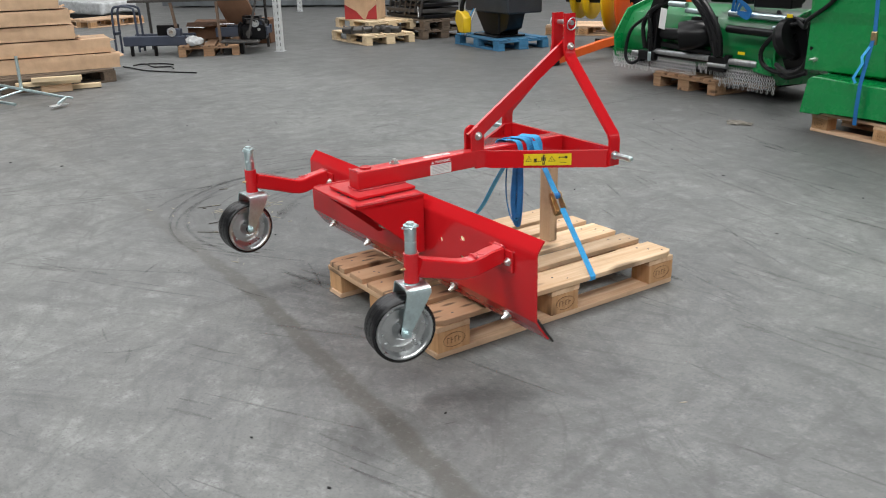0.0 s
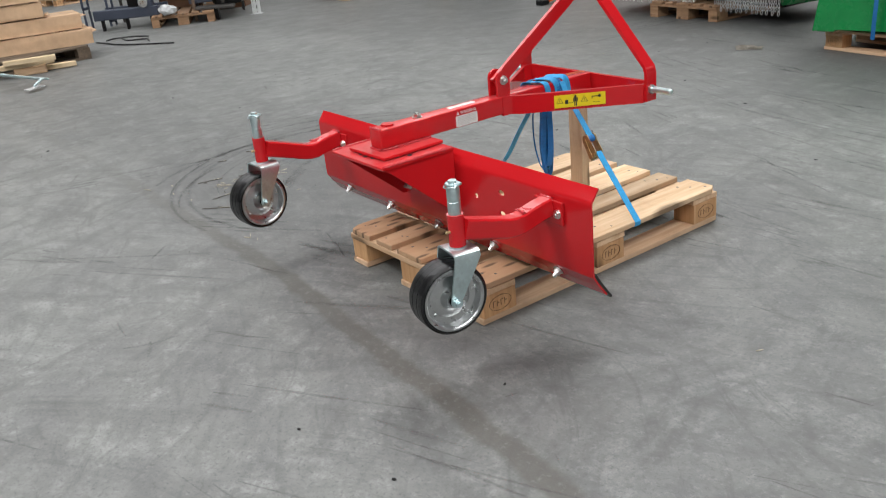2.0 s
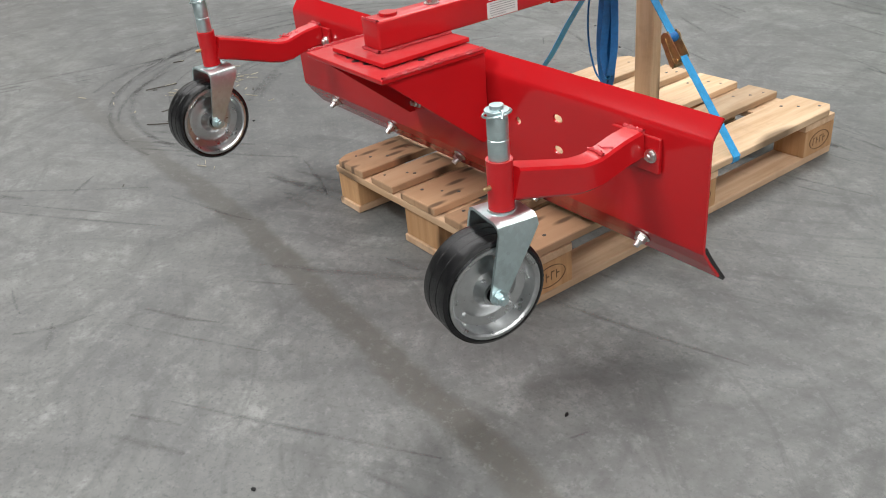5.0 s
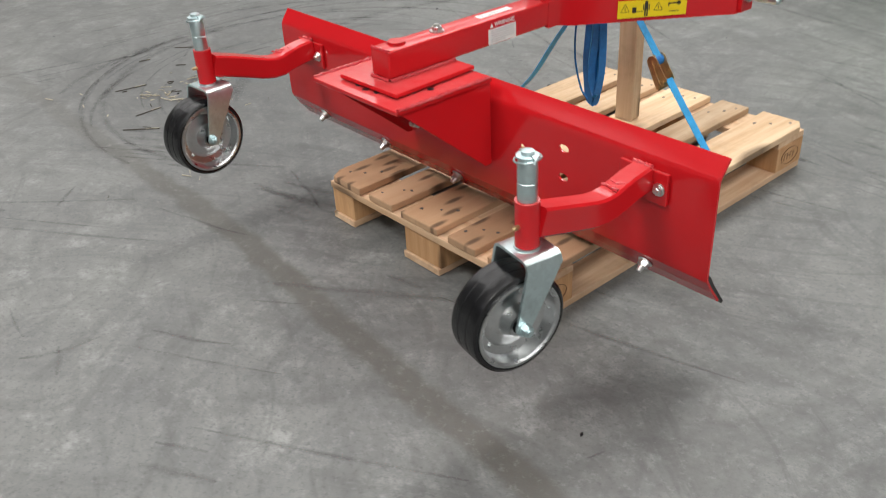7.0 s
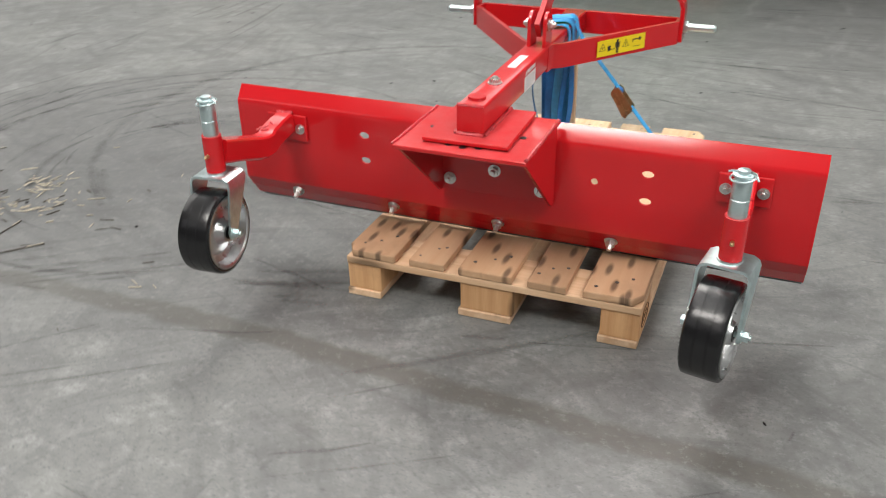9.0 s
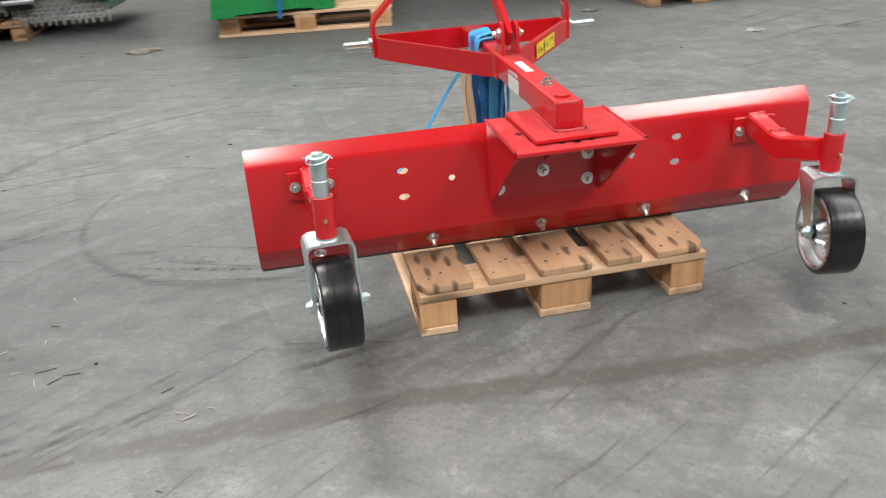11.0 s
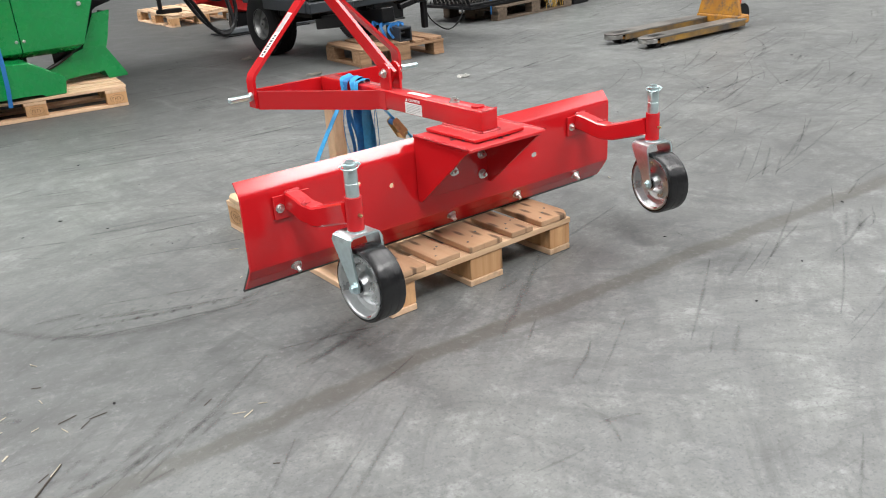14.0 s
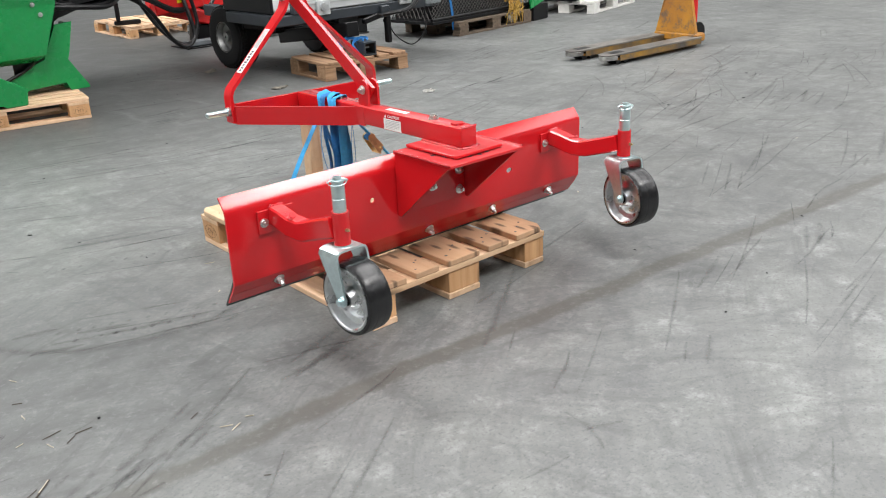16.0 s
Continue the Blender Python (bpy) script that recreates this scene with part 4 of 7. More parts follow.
    rim = part("rim", lathe(B(), [(r, -h) for r, h in half] + half[::-1], rim_m, 56), RIM, wheel, "pressed steel rim")
    for k in range(4):
        a = radians(40 + 90 * k)
        for sd in (-1, 1):
            c = rim_m @ Vector((0.066 * math.cos(a), 0.066 * math.sin(a), 0.0105 * sd))
            part("rivet", cyl(B(), c, c + Vector((0.006 * sd, 0, 0)), 0.006, 0.004, seg=10), RIM, rim)
    g = lathe(B(), [(0.0085, -0.0415), (0.0175, -0.0415), (0.0175, 0.0415), (0.0085, 0.0415)], rim_m, 20)
    part("bearing", g, BLACK, rim)
    g = cyl(B(), (-0.068, TRAIL, WZ), (0.074, TRAIL, WZ), 0.006, seg=12)
    for x0, x1, r, n in ((-0.066, -0.0575, 0.0115, 6), (0.0575, 0.069, 0.0115, 6), (0.0545, 0.0575, 0.015, 18), (-0.0575, -0.0545, 0.015, 18)):
        cyl(g, (x0, TRAIL, WZ), (x1, TRAIL, WZ), r, seg=n)
    part("axle_bolt", g, ZINC, wheel)


WZ, WR, CY, TRAIL = 0.274, 0.105, -0.217, -0.044


def fork_mesh():
    """Folded U of steel plate: flat top, rounded shoulders, legs tapering to the axle."""
    g = B()
    t, w, top = 0.006, 0.0545, 0.4125
    line = [(-w, WZ), (-w, 0.300), (-w, 0.33), (-w, 0.365), (-w, top - 0.018), (-w + 0.005, top - 0.006), (-w + 0.017, top), (0, top), (w - 0.017, top), (w - 0.005, top - 0.006), (w, top - 0.018), (w, 0.365), (w, 0.33), (w, 0.300), (w, WZ)]

    def span(z):
        f = min(1.0, max(0.0, (z - WZ) / (0.392 - WZ)))
        return (TRAIL - 0.017 + f * 0.023, TRAIL + 0.017 + f * 0.068)
    rings = []
    for i, (x, z) in enumerate(line):
        a, b = line[max(i - 1, 0)], line[min(i + 1, len(line) - 1)]
        d = Vector((b[0] - a[0], 0, b[1] - a[1])).normalized()
        n = Vector((-d.z, 0, d.x)) * -1
        y0, y1 = span(z)
        p = Vector((x, 0, z))
        q = p + n * t
        rings.append([g.verts.new((p.x, y0, p.z)), g.verts.new((p.x, y1, p.z)), g.verts.new((q.x, y1, q.z)), g.verts.new((q.x, y0, q.z))])
    for r0, r1 in zip(rings, rings[1:]):
        for j in range(4):
            g.faces.new((r0[j], r0[(j + 1) % 4], r1[(j + 1) % 4], r1[j]))
    g.faces.new(rings[0])
    g.faces.new(rings[-1][::-1])
    for sx in (-1, 1):
        cyl(g, ((w - t + 0.0003) * sx, TRAIL, WZ), ((w - 0.0003) * sx, TRAIL, WZ), 0.0172, seg=20)
    lathe(g, [(0.014, top), (0.026, top + 0.0002), (0.025, top + 0.0035), (0.019, top + 0.0045), (0.014, top + 0.0045)], Matrix(), 24)
    return g


gauge_wheel(0.604, -10.0, 11, 0.603, -0.002)
gauge_wheel(-0.605, 4.0, 31, -0.612, 0.005)

# wooden prop under the boom
g = box(B(), (0, 0, 0.1965), (0.060, 0.048, 0.393), bevel=0.003)
prop = tagged(part("wooden_prop", g, wood("prop_wood", 2, (0.72, 0.55, 0.37), (0.58, 0.41, 0.25))), "pale timber prop standing on the pallet under the boom", "prop")
prop.matrix_world = pose(0.376, 0.880, 0.1445, 0, 0, 8)

# ---------------------------------------------------------------- ratchet strap
strap = thing("ratchet_strap", pose(0.40, 0.74, 0.144), "blue webbing ratchet strap over the red boom, tied to the pallet", "ratchet strap")
SO = Vector((0.40, 0.74, 0.144))


def webbing(pts, width, up, n=6, thick=0.002):
    return sweep(B(), [p - SO for p in smooth_path(pts, n)], rect(width, thick), up=up)


def ribbon(name, pts, width, side, mat, n=6, thick=0.002, label=""):
    """Webbing whose broad side lies along 'side'."""
    g = B()
    sp = smooth_path(pts, n)
    side = Vector(side).normalized()
    rings = []
    for i, p in enumerate(sp):
        t = (sp[min(i + 1, len(sp) - 1)] - sp[max(i - 1, 0)]).normalized()
        s = (side - t * side.dot(t)).normalized()
        nn = t.cross(s)
        p = p - SO
        rings.append([g.verts.new(p + s * a * width / 2 + nn * b * thick / 2) for a, b in ((-1, -1), (1, -1), (1, 1), (-1, 1))])
    for r0, r1 in zip(rings, rings[1:]):
        for j in range(4):
            g.faces.new((r0[j], r0[(j + 1) % 4], r1[(j + 1) % 4], r1[j]))
    g.faces.new(rings[0])
    g.faces.new(rings[-1][::-1])
    return part(name, g, mat, strap, label)


R0, R1, R2 = Vector((0.470, 0.752, 0.535)), Vector((0.575, 0.745, 0.414)), Vector((0.612, 0.742, 0.368))
ribbon("right_tail", [(0.422, 0.755, 0.606), (0.445, 0.755, 0.565), R0, R0.lerp(R1, 0.5), R1], 0.026, (0, 1, 0), STRAP2)
ribbon("lower_tail", [R2, R2.lerp(Vector((0.8, 0.735, 0.146)), 0.5), (0.798, 0.735, 0.1475), (0.8035, 0.735, 0.141), (0.8035, 0.735, 0.126), (0.796, 0.735, 0.1205), (0.77, 0.735, 0.1205)], 0.027, (0, 1, 0), STRAP2)
ribbon("left_tail", [(0.338, 0.725, 0.600), (0.325, 0.72, 0.55), (0.22, 0.712, 0.40), (0.124, 0.705, 0.26), (0.002, 0.70, 0.148), (-0.006, 0.70, 0.135), (0.0, 0.70, 0.10)], 0.026, (0, 1, 0), STRAP2)
# turns over the boom, slack and overlapping
for k, (yy, sl, mt) in enumerate(((0.655, 0.030, STRAP2), (0.690, 0.045, STRAP2), (0.722, 0.020, STRAP), (0.752, 0.035, STRAP2))):
    h = 0.6135 + 0.003 * (k % 2)
    ribbon("boom_turn", [(0.338, yy - sl, 0.552), (0.3385, yy - sl * 0.8, 0.598), (0.350, yy - sl * 0.5, h + 0.003), (0.381, yy, h + 0.005 + 0.003 * (k == 1)), (0.412, yy + sl * 0.5, h + 0.003), (0.4235, yy + sl * 0.8, 0.598), (0.424, yy + sl, 0.552)], 0.026, (0, 1, 0.12 * (k - 1)), mt)
# gathered loops hanging below the boom, side by side
for k, (s, zb, wd, sd) in enumerate(((-0.048, 0.272, 0.024, (0.8, 0.5, 0.1)), (-0.014, 0.256, 0.034, (0.9, 0.1, 0.0)), (0.020, 0.285, 0.030, (0.8, -0.45, 0.15)), (0.054, 0.296, 0.020, (0.55, 0.8, 0.0)))):
    x0, y0 = 0.388 + 0.76 * s, 0.694 - 0.65 * s
    x1, y1 = 0.392 + 0.60 * s, 0.688 - 0.52 * s
    ribbon("hanging_loop", [(x0, y0 - 0.006, 0.556), (x0 - 0.006, y0 - 0.004, 0.47), (x1 - 0.012, y1 - 0.006, 0.37), (x1 - 0.010, y1, zb + 0.025), (x1, y1 + 0.003, zb), (x1 + 0.010, y1 + 0.004, zb + 0.03), (x1 + 0.016, y1 + 0.006, 0.39), (x0 + 0.010, y0 + 0.008, 0.48), (x0 + 0.004, y0 + 0.010, 0.556)], wd, sd, STRAP2 if k == 2 else STRAP)
ribbon("loose_end", [(0.335, 0.70, 0.55), (0.312, 0.70, 0.47), (0.316, 0.695, 0.37), (0.345, 0.69, 0.29), (0.372, 0.69, 0.262)], 0.005, (0.3, 1, 0), STRAP)
# ratchet
rd = (R2 - R1).normalized()
rm = Matrix.Translation((R1 + R2) / 2 - SO) @ Matrix((Vector((0, 1, 0)), rd, Vector((0, 1, 0)).cross(rd))).transposed().to_4x4()
g = B()
for sx in (-1, 1):
    bmesh.ops.create_cube(g, size=1, matrix=rm @ pose(0.017 * sx, -0.004, 0.006) @ Matrix.Diagonal((0.003, 0.080, 0.022, 1)))
    bmesh.ops.create_cone(g, cap_ends=True, segments=18, radius1=0.017, radius2=0.017, depth=0.003, matrix=rm @ pose(0.0200 * sx, -0.030, 0.010, 0, 90, 0))
bmesh.ops.create_cube(g, size=1, matrix=rm @ pose(0, 0.036, 0.010) @ Matrix.Diagonal((0.044, 0.012, 0.010, 1)))
ratchet = part("ratchet", g, BRASS, strap, "yellow-zinc ratchet buckle")
g = B()
for sx in (-1, 1):
    bmesh.ops.create_cube(g, size=1, matrix=rm @ pose(0.0225 * sx, 0.004, 0.022, 8, 0, 0) @ Matrix.Diagonal((0.0025, 0.075, 0.016, 1)))
bmesh.ops.create_cube(g, size=1, matrix=rm @ pose(0, 0.034, 0.027, 8, 0, 0) @ Matrix.Diagonal((0.046, 0.026, 0.006, 1)))
part("ratchet_handle", g, BRASS, ratchet)
g = B()
bmesh.ops.create_cone(g, cap_ends=True, segments=18, radius1=0.014, radius2=0.014, depth=0.036, matrix=rm @ pose(0, -0.030, 0.010, 0, 90, 0))
part("wound_webbing", g, STRAP, ratchet)

# ---------------------------------------------------------------- other pallets
def place(src, m, label):
    p = copy_thing(src, m)
    p["label"] = label
    return p


pal_green = make_pallet(pose(0.054, 4.612, 0, 0, 0, -99.0), "pale wooden euro pallet under the green hopper machine", PAL_Y, PAL_X, PAL_B, stamp=True)
pal_mulch = make_pallet(pose(-2.36, 5.62, 0, 0, 0, -5), "brown wooden euro pallet under the green flail mower", BRN_Y, BRN_X, BRN_X)
pal_trailer = make_pallet(pose(2.757, 4.07, 0, 0, 0, -3.6), "worn wooden half pallet under the trailer drawbar", BRN_Y, BRN_X, BRN_X, L=0.6)
pal_redm = place(pal_green, pose(2.86, 8.63, 0, 0, 0, -1), "pale wooden euro pallet beside the red machine")
pal_frames = place(pal_mulch, pose(-9.03, 2.90, 0, 0, 0, 64.5), "brown wooden euro pallet with machine parts")
pal_orange = place(pal_green, pose(-6.95, 8.2, 0, 0, 0, -60), "pale wooden pallet behind the orange machine")
pal_far = place(pal_green, pose(-15.1, 3.0, 0, 0, 0, 20), "pale wooden pallet lying by itself on the floor")
aged = make_pallet(pose(5.14, 5.17, 0, 0, 0, -84), "weathered grey wooden pallet under the mesh crate", PALD_Y, PALD_X, PALD_X)
aged_b = place(aged, pose(-8.64, 6.25, 0, 0, 0, -93), "weathered wooden pallet under dark steel parts")
aged_c = place(aged, pose(-8.64, 6.25, 0.144, 0, 0, -91), "weathered wooden pallet stacked on another pallet")
fresh = make_pallet(pose(-8.56, 5.23, 0, 0, 0, -93.4), "new pale wooden pallet carrying cast metal parts", PALP_Y, PALP_X, PALP_X)
fresh_b = place(fresh, pose(-8.98, 5.53, 0.144, 0, 0, -93.4), "new pale wooden pallet stacked on another pallet")
blue_pal = make_pallet(pose(-6.64, 6.18, 0, 0, 0, -97), "blue painted wooden pallet under a dark machine", PALBLUE_Y, PALBLUE_X, PALBLUE_X)
box_pal = place(aged, pose(-7.30, 0.36, 0, 0, 0, 10), "rough wooden pallet under long cardboard boxes")
white_pal = make_pallet(pose(7.10, 5.18, 0, 0, 0, -75), "white painted wooden pallet under a white crate", PALW, PALW, PALW)

# ---------------------------------------------------------------- green hopper machine on its pallet
hop = thing("hopper_machine", pose(-0.01, 4.40, 0.145), "bright green sheet-metal machine on two skids, strapped to a pallet", "machine")


def folded(name, pts, vec, mat, parent, bevel=0.006, label=""):
    return part(name, prism(B(), pts, vec, bevel), mat, parent, label)


# body: two front panels with a folded lower edge; unseen top and rear enlarged to shade the floor
for x0, x1 in ((-0.74, 0.036), (0.042, 0.43)):
    g = B()
    prof = [(-0.02, 0.285), (0.0, 0.62), (-0.02, 0.70), (-0.02, 2.10), (1.00, 2.10), (1.00, 0.75), (0.50, 0.30), (0.10, 0.235)]
    lo = [g.verts.new((x0, y, z)) for y, z in prof]
    hi = [g.verts.new((x1 + (0.16 if z > 0.6 else 0.02 if z > 0.25 else -0.02) * (1 if x1 > 0.3 else 0), y, z)) for y, z in prof]
    g.faces.new(lo)
    g.faces.new(hi[::-1])
    n = len(prof)
    for i in range(n):
        g.faces.new((lo[i], hi[i], hi[(i + 1) % n], lo[(i + 1) % n]))
    bmesh.ops.bevel(g, geom=g.edges[:], offset=0.005, segments=2, affect="EDGES", profile=0.5)
    part("body_panel", g, GREEN, hop)
for bx in (0.015, 0.063):
    part("panel_bolt", hexbolt(B(), (bx, -0.008, 0.36), (0, -1, 0), 0.012, 0.008), BOLT, hop)
for bx, bz in ((0.47, 0.56), (0.43, 0.63)):
    part("panel_bolt", hexbolt(B(), (bx, -0.012, bz), (0, -1, 0), 0.012, 0.008), BOLT, hop)
part("hinge_bolt", hexbolt(B(), (-0.66, -0.005, 0.36), (-0.5, -1, 0), 0.018, 0.02, shank=0.03), BOLT, hop)
part("underbody", box(B(), (-0.25, 0.36, 0.16), (0.70, 0.30, 0.20), bevel=0.01), BLACK, hop)
# near skid: hollow box with sloping ends
pts = [(-0.63, 0.0), (-0.47, 0.0), (-0.46, 0.025), (-0.06, 0.025), (0.06, 0.025), (0.075, 0.0), (0.215, 0.0), (0.235, 0.11), (0.02, 0.24), (-0.55, 0.27), (-0.59, 0.24)]
folded("skid", [(x, -0.20, z) for x, z in pts], (0, 0.26, 0), GREEN, hop)
# far skid: tall leg with a spreading foot
pts = [(0.585, 0.47), (0.71, 0.48), (0.655, 0.28), (0.63, 0.22), (0.75, 0.02), (0.75, 0.0), (0.61, 0.0), (0.59, 0.062), (0.32, 0.045), (0.28, 0.0), (0.14, 0.10), (0.22, 0.145), (0.47, 0.235), (0.52, 0.34)]
folded("skid_leg", [(x, 0.12, z) for x, z in pts], (0, 0.012, 0), GREEN, hop, bevel=0.003)
folded("skid_leg_flange", [(0.62, 0.132, 0.22), (0.65, 0.132, 0.28), (0.70, 0.132, 0.47), (0.685, 0.132, 0.47), (0.635, 0.132, 0.28), (0.605, 0.132, 0.22)], (0, 0.20, 0), GREEND, hop, bevel=0.002)
folded("skid_foot", [(0.62, 0.132, 0.0), (0.745, 0.132, 0.0), (0.745, 0.132, 0.02), (0.625, 0.132, 0.20), (0.605, 0.132, 0.19)], (0, 0.38, 0), GREEN, hop, bevel=0.003)
g = tube(B(), [(0.475, 0.10, 0.55), (0.452, 0.09, 0.47), (0.448, 0.09, 0.38), (0.43, 0.09, 0.29), (0.36, 0.10, 0.21), (0.24, 0.11, 0.15), (0.14, 0.12, 0.11)], 0.012)
part("rubber_seal", g, BLACK, hop)
# black sheet added behind panel and leg to paint the gap's shade
folded("inner_plate", [(0.26, 0.145, 0.10), (0.40, 0.145, 0.14), (0.54, 0.145, 0.28), (0.60, 0.145, 0.50), (0.40, 0.145, 0.55), (0.26, 0.145, 0.50)], (0, 0.02, 0), BLACK, hop, bevel=0.003)
part("hydraulic_arm", sweep(B(), [(0.52, 0.12, 0.60), (0.80, 0.18, 0.63), (1.15, 0.30, 0.66)], rect(0.10, 0.07)), BLACK, hop)
for k in range(4):
    part("hydraulic_hose", tube(B(), [(0.56 + 0.03 * k, 0.06, 0.60 + 0.02 * k), (0.80, 0.10 + 0.03 * k, 0.57), (1.05, 0.25 + 0.04 * k, 0.55 + 0.02 * k), (1.35, 0.7, 0.62 + 0.02 * k)], 0.020), HOSE, hop)
# upper arm takes the darker green: its shadowed tone is put into the colour
part("upper_arm", sweep(B(), [(0.50, 0.30, 0.58), (0.85, 0.55, 0.63), (1.25, 0.95, 0.72)], rect(0.10, 0.10)), GREEND, hop)
part("lower_link", sweep(B(), [(0.48, 0.10, 0.49), (0.62, 0.25, 0.535), (0.95, 0.60, 0.57), (1.5, 1.3, 0.62)], rect(0.08, 0.07)), BLACK, hop)
# unseen block overhead, added to keep light off the floor behind the hopper
part("raised_body", prism(B(), [(0.60, 0.15, 0.86), (2.05, 0.75, 0.86), (2.05, 0.75, 1.55), (0.60, 0.15, 1.75)], (-0.35, 1.25, 0), 0.02), BLACK, hop, "unseen black block that shades the floor behind the hopper")
part("boom_tube", sweep(B(), [(0.46, 0.05, 0.66), (0.85, 0.40, 0.69), (1.55, 1.2, 0.74)], rect(0.13, 0.12)), BLACK, hop)
for k in range(3):
    part("hydraulic_hose", tube(B(), [(0.50, 0.05 + 0.04 * k, 0.55 + 0.02 * k), (0.75, 0.30, 0.60 - 0.015 * k), (1.1, 0.85 + 0.05 * k, 0.60), (1.6, 1.5, 0.66)], 0.022), HOSE, hop)
g = tube(B(), [(-0.70, 0.0, 0.45), (-0.80, 0.05, 0.28), (-0.95, 0.1, 0.22), (-1.2, 0.3, 0.24)], 0.02)
part("hydraulic_hose", g, HOSE, hop)
g = tube(B(), [(-0.25, -0.07, 1.25), (-0.42, -0.06, 0.95), (-0.58, -0.04, 0.76), (-0.75, -0.02, 0.64), (-0.95, 0.25, 0.55), (-1.25, 0.6, 0.56)], 0.016)
part("hydraulic_hose", g, HOSE, hop)
# its blue strap
hs = thing("tie_down_strap", pose(-0.155, 4.17, 0.145), "blue webbing strap with rusty ratchet on the green machine", "strap")
part("webbing", sweep(B(), [(-0.005, 0.01, 1.1), (0.0, 0.045, 0.60), (-0.008, -0.035, 0.26), (-0.012, -0.035, 0.10), (-0.02, -0.020, -0.02)], rect(0.028, 0.003), up=(0, 1, 0)), STRAP, hs)
part("ratchet", box(B(), (0.0, 0.045, 0.56), (0.040, 0.03, 0.09), rot=(4, 0, 3), bevel=0.006), BRASS, hs)
g = sweep(B(), [(-0.004, 0.03, 0.52), (-0.035, -0.01, 0.44), (-0.015, -0.03, 0.40), (-0.055, -0.05, 0.30), (-0.03, -0.055, 0.27)], rect(0.020, 0.003), up=(0, 1, 0))
part("loose_tail", g, STRAP2, hs)

# ---------------------------------------------------------------- green flail mower
mow = thing("flail_mower", pose(-2.42, 5.12, 0.145, 0, 0, -6), "green flail mower with black hydraulics and a chain curtain", "flail mower")
g = B()
prof = [(0.12, 0.06), (0.02, 0.16), (0.02, 0.30), (0.14, 0.52), (0.42, 0.62), (0.80, 0.50), (0.86, 0.08), (0.80, 0.03)]
prism(g, [(-1.02, y, z) for y, z in prof], (2.02, 0, 0), 0.008)
part("housing", g, GREENM, mow)
for sx in (-1, 1):
    pts = [(-0.06, 0.10), (-0.08, 0.30), (0.08, 0.55), (0.42, 0.66), (0.84, 0.54), (0.92, 0.05), (0.4, -0.0), (0.0, 0.02)]
    folded("end_plate", [(1.02 * sx, y, z) for y, z in pts], (0.02 * sx, 0, 0), GREEN, mow, 0.003)
# black block added behind the chains, standing in for the shade under the hood
part("rotor_cover", box(B(), (0, 0.45, 0.03), (1.9, 0.62, 0.10), bevel=0.01), BLACK, mow)
part("headstock", box(B(), (0.52, 0.22, 0.74), (0.80, 0.34, 0.15), bevel=0.02), BLACK, mow)
for k, (x0, w, rows) in enumerate(((-1.08, 0.56, 4), (-0.50, 0.62, 4), (0.34, 0.70, 5), (0.14, 0.18, 2))):
    part("flap_bar", box(B(), (x0 + w / 2, -0.045, 0.145), (w, 0.016, 0.03), bevel=0.002), GREEND if k != 1 else BLACK, mow)
    # chain curtain: rows of small links
    g = B()
    n = int(w / 0.026)
    rnd = random.Random(k)
    for i in range(n):
        cx = x0 + (i + 0.5) * w / n
        zz = 0.132
        sway = rnd.uniform(-0.05, 0.05)
        for j in range(rows + (i % 2)):
            wide = 0.0085 if (i + j) % 2 else 0.003
            cy = -0.045 + 0.004 * ((i + j) % 2)
            dx = sway * (0.132 - zz)
            ringp = [(cx + dx + wide * math.cos(a), cy + 0.0085 * math.cos(a) * (0.2 if wide > 0.005 else 1.0), zz - 0.016 + 0.0185 * math.sin(a)) for a in [2 * math.pi * q / 8 for q in range(8)]]
            sweep(g, ringp, circle(0.0030, 4), up=(0, 1, 0), closed=True)
            zz -= 0.031
    ch = part("chain_curtain", g, CHAIN, mow, "hanging galvanised chain links")
    ch["kind"] = "stuff"
# linkage tubes, cylinders and drum
for nm, p0, p1, r, mt in (("slide_tube", (-0.42, -0.06, 0.182), (0.33, -0.07, 0.182), 0.026, GALV), ("slide_tube", (-0.76, -0.05, 0.140), (-0.58, -0.05, 0.140), 0.022, GALV), ("slide_tube", (0.50, -0.06, 0.178), (0.86, -0.06, 0.181), 0.028, GALV), ("slide_tube", (0.32, -0.10, 0.134), (0.55, -0.10, 0.136), 0.022, GALV),
                          ("cross_tube", (0.46, -0.02, 0.585), (1.08, -0.02, 0.570), 0.030, ZINC), ("cross_tube", (-0.10, 0.0, 0.580), (0.16, 0.0, 0.570), 0.024, ZINC), ("piston_rod", (-0.26, -0.06, 0.638), (-0.04, -0.06, 0.632), 0.026, ZINC),
                          ("cylinder", (0.48, -0.05, 0.455), (1.03, -0.05, 0.445), 0.034, BLACK), ("piston_rod", (1.0, -0.08, 0.50), (1.16, -0.08, 0.505), 0.016, ZINC), ("gearbox_tube", (-0.36, -0.02, 0.350), (0.02, -0.05, 0.365), 0.055, BLACK), ("lower_rail", (-0.58, -0.03, 0.150), (0.42, -0.04, 0.165), 0.030, BLACK)):
    part(nm, cyl(B(), p0, p1, r, seg=20), mt, mow)
g = lathe(B(), [(0.105, -0.15), (0.130, -0.15), (0.138, -0.05), (0.125, 0.05), (0.10, 0.16), (0.03, 0.16), (0.03, -0.02), (0.105, -0.02)], pose(0.10, -0.05, 0.375, 0, 84, 40), 28)
part("shaft_guard", g, BLACK, mow, "round black drive shaft guard")
g = lathe(B(), [(0.03, -0.05), (0.155, -0.05), (0.175, 0.0), (0.155, 0.05), (0.03, 0.05)], pose(1.15, -0.04, 0.415, 0, 68, 0), 36)
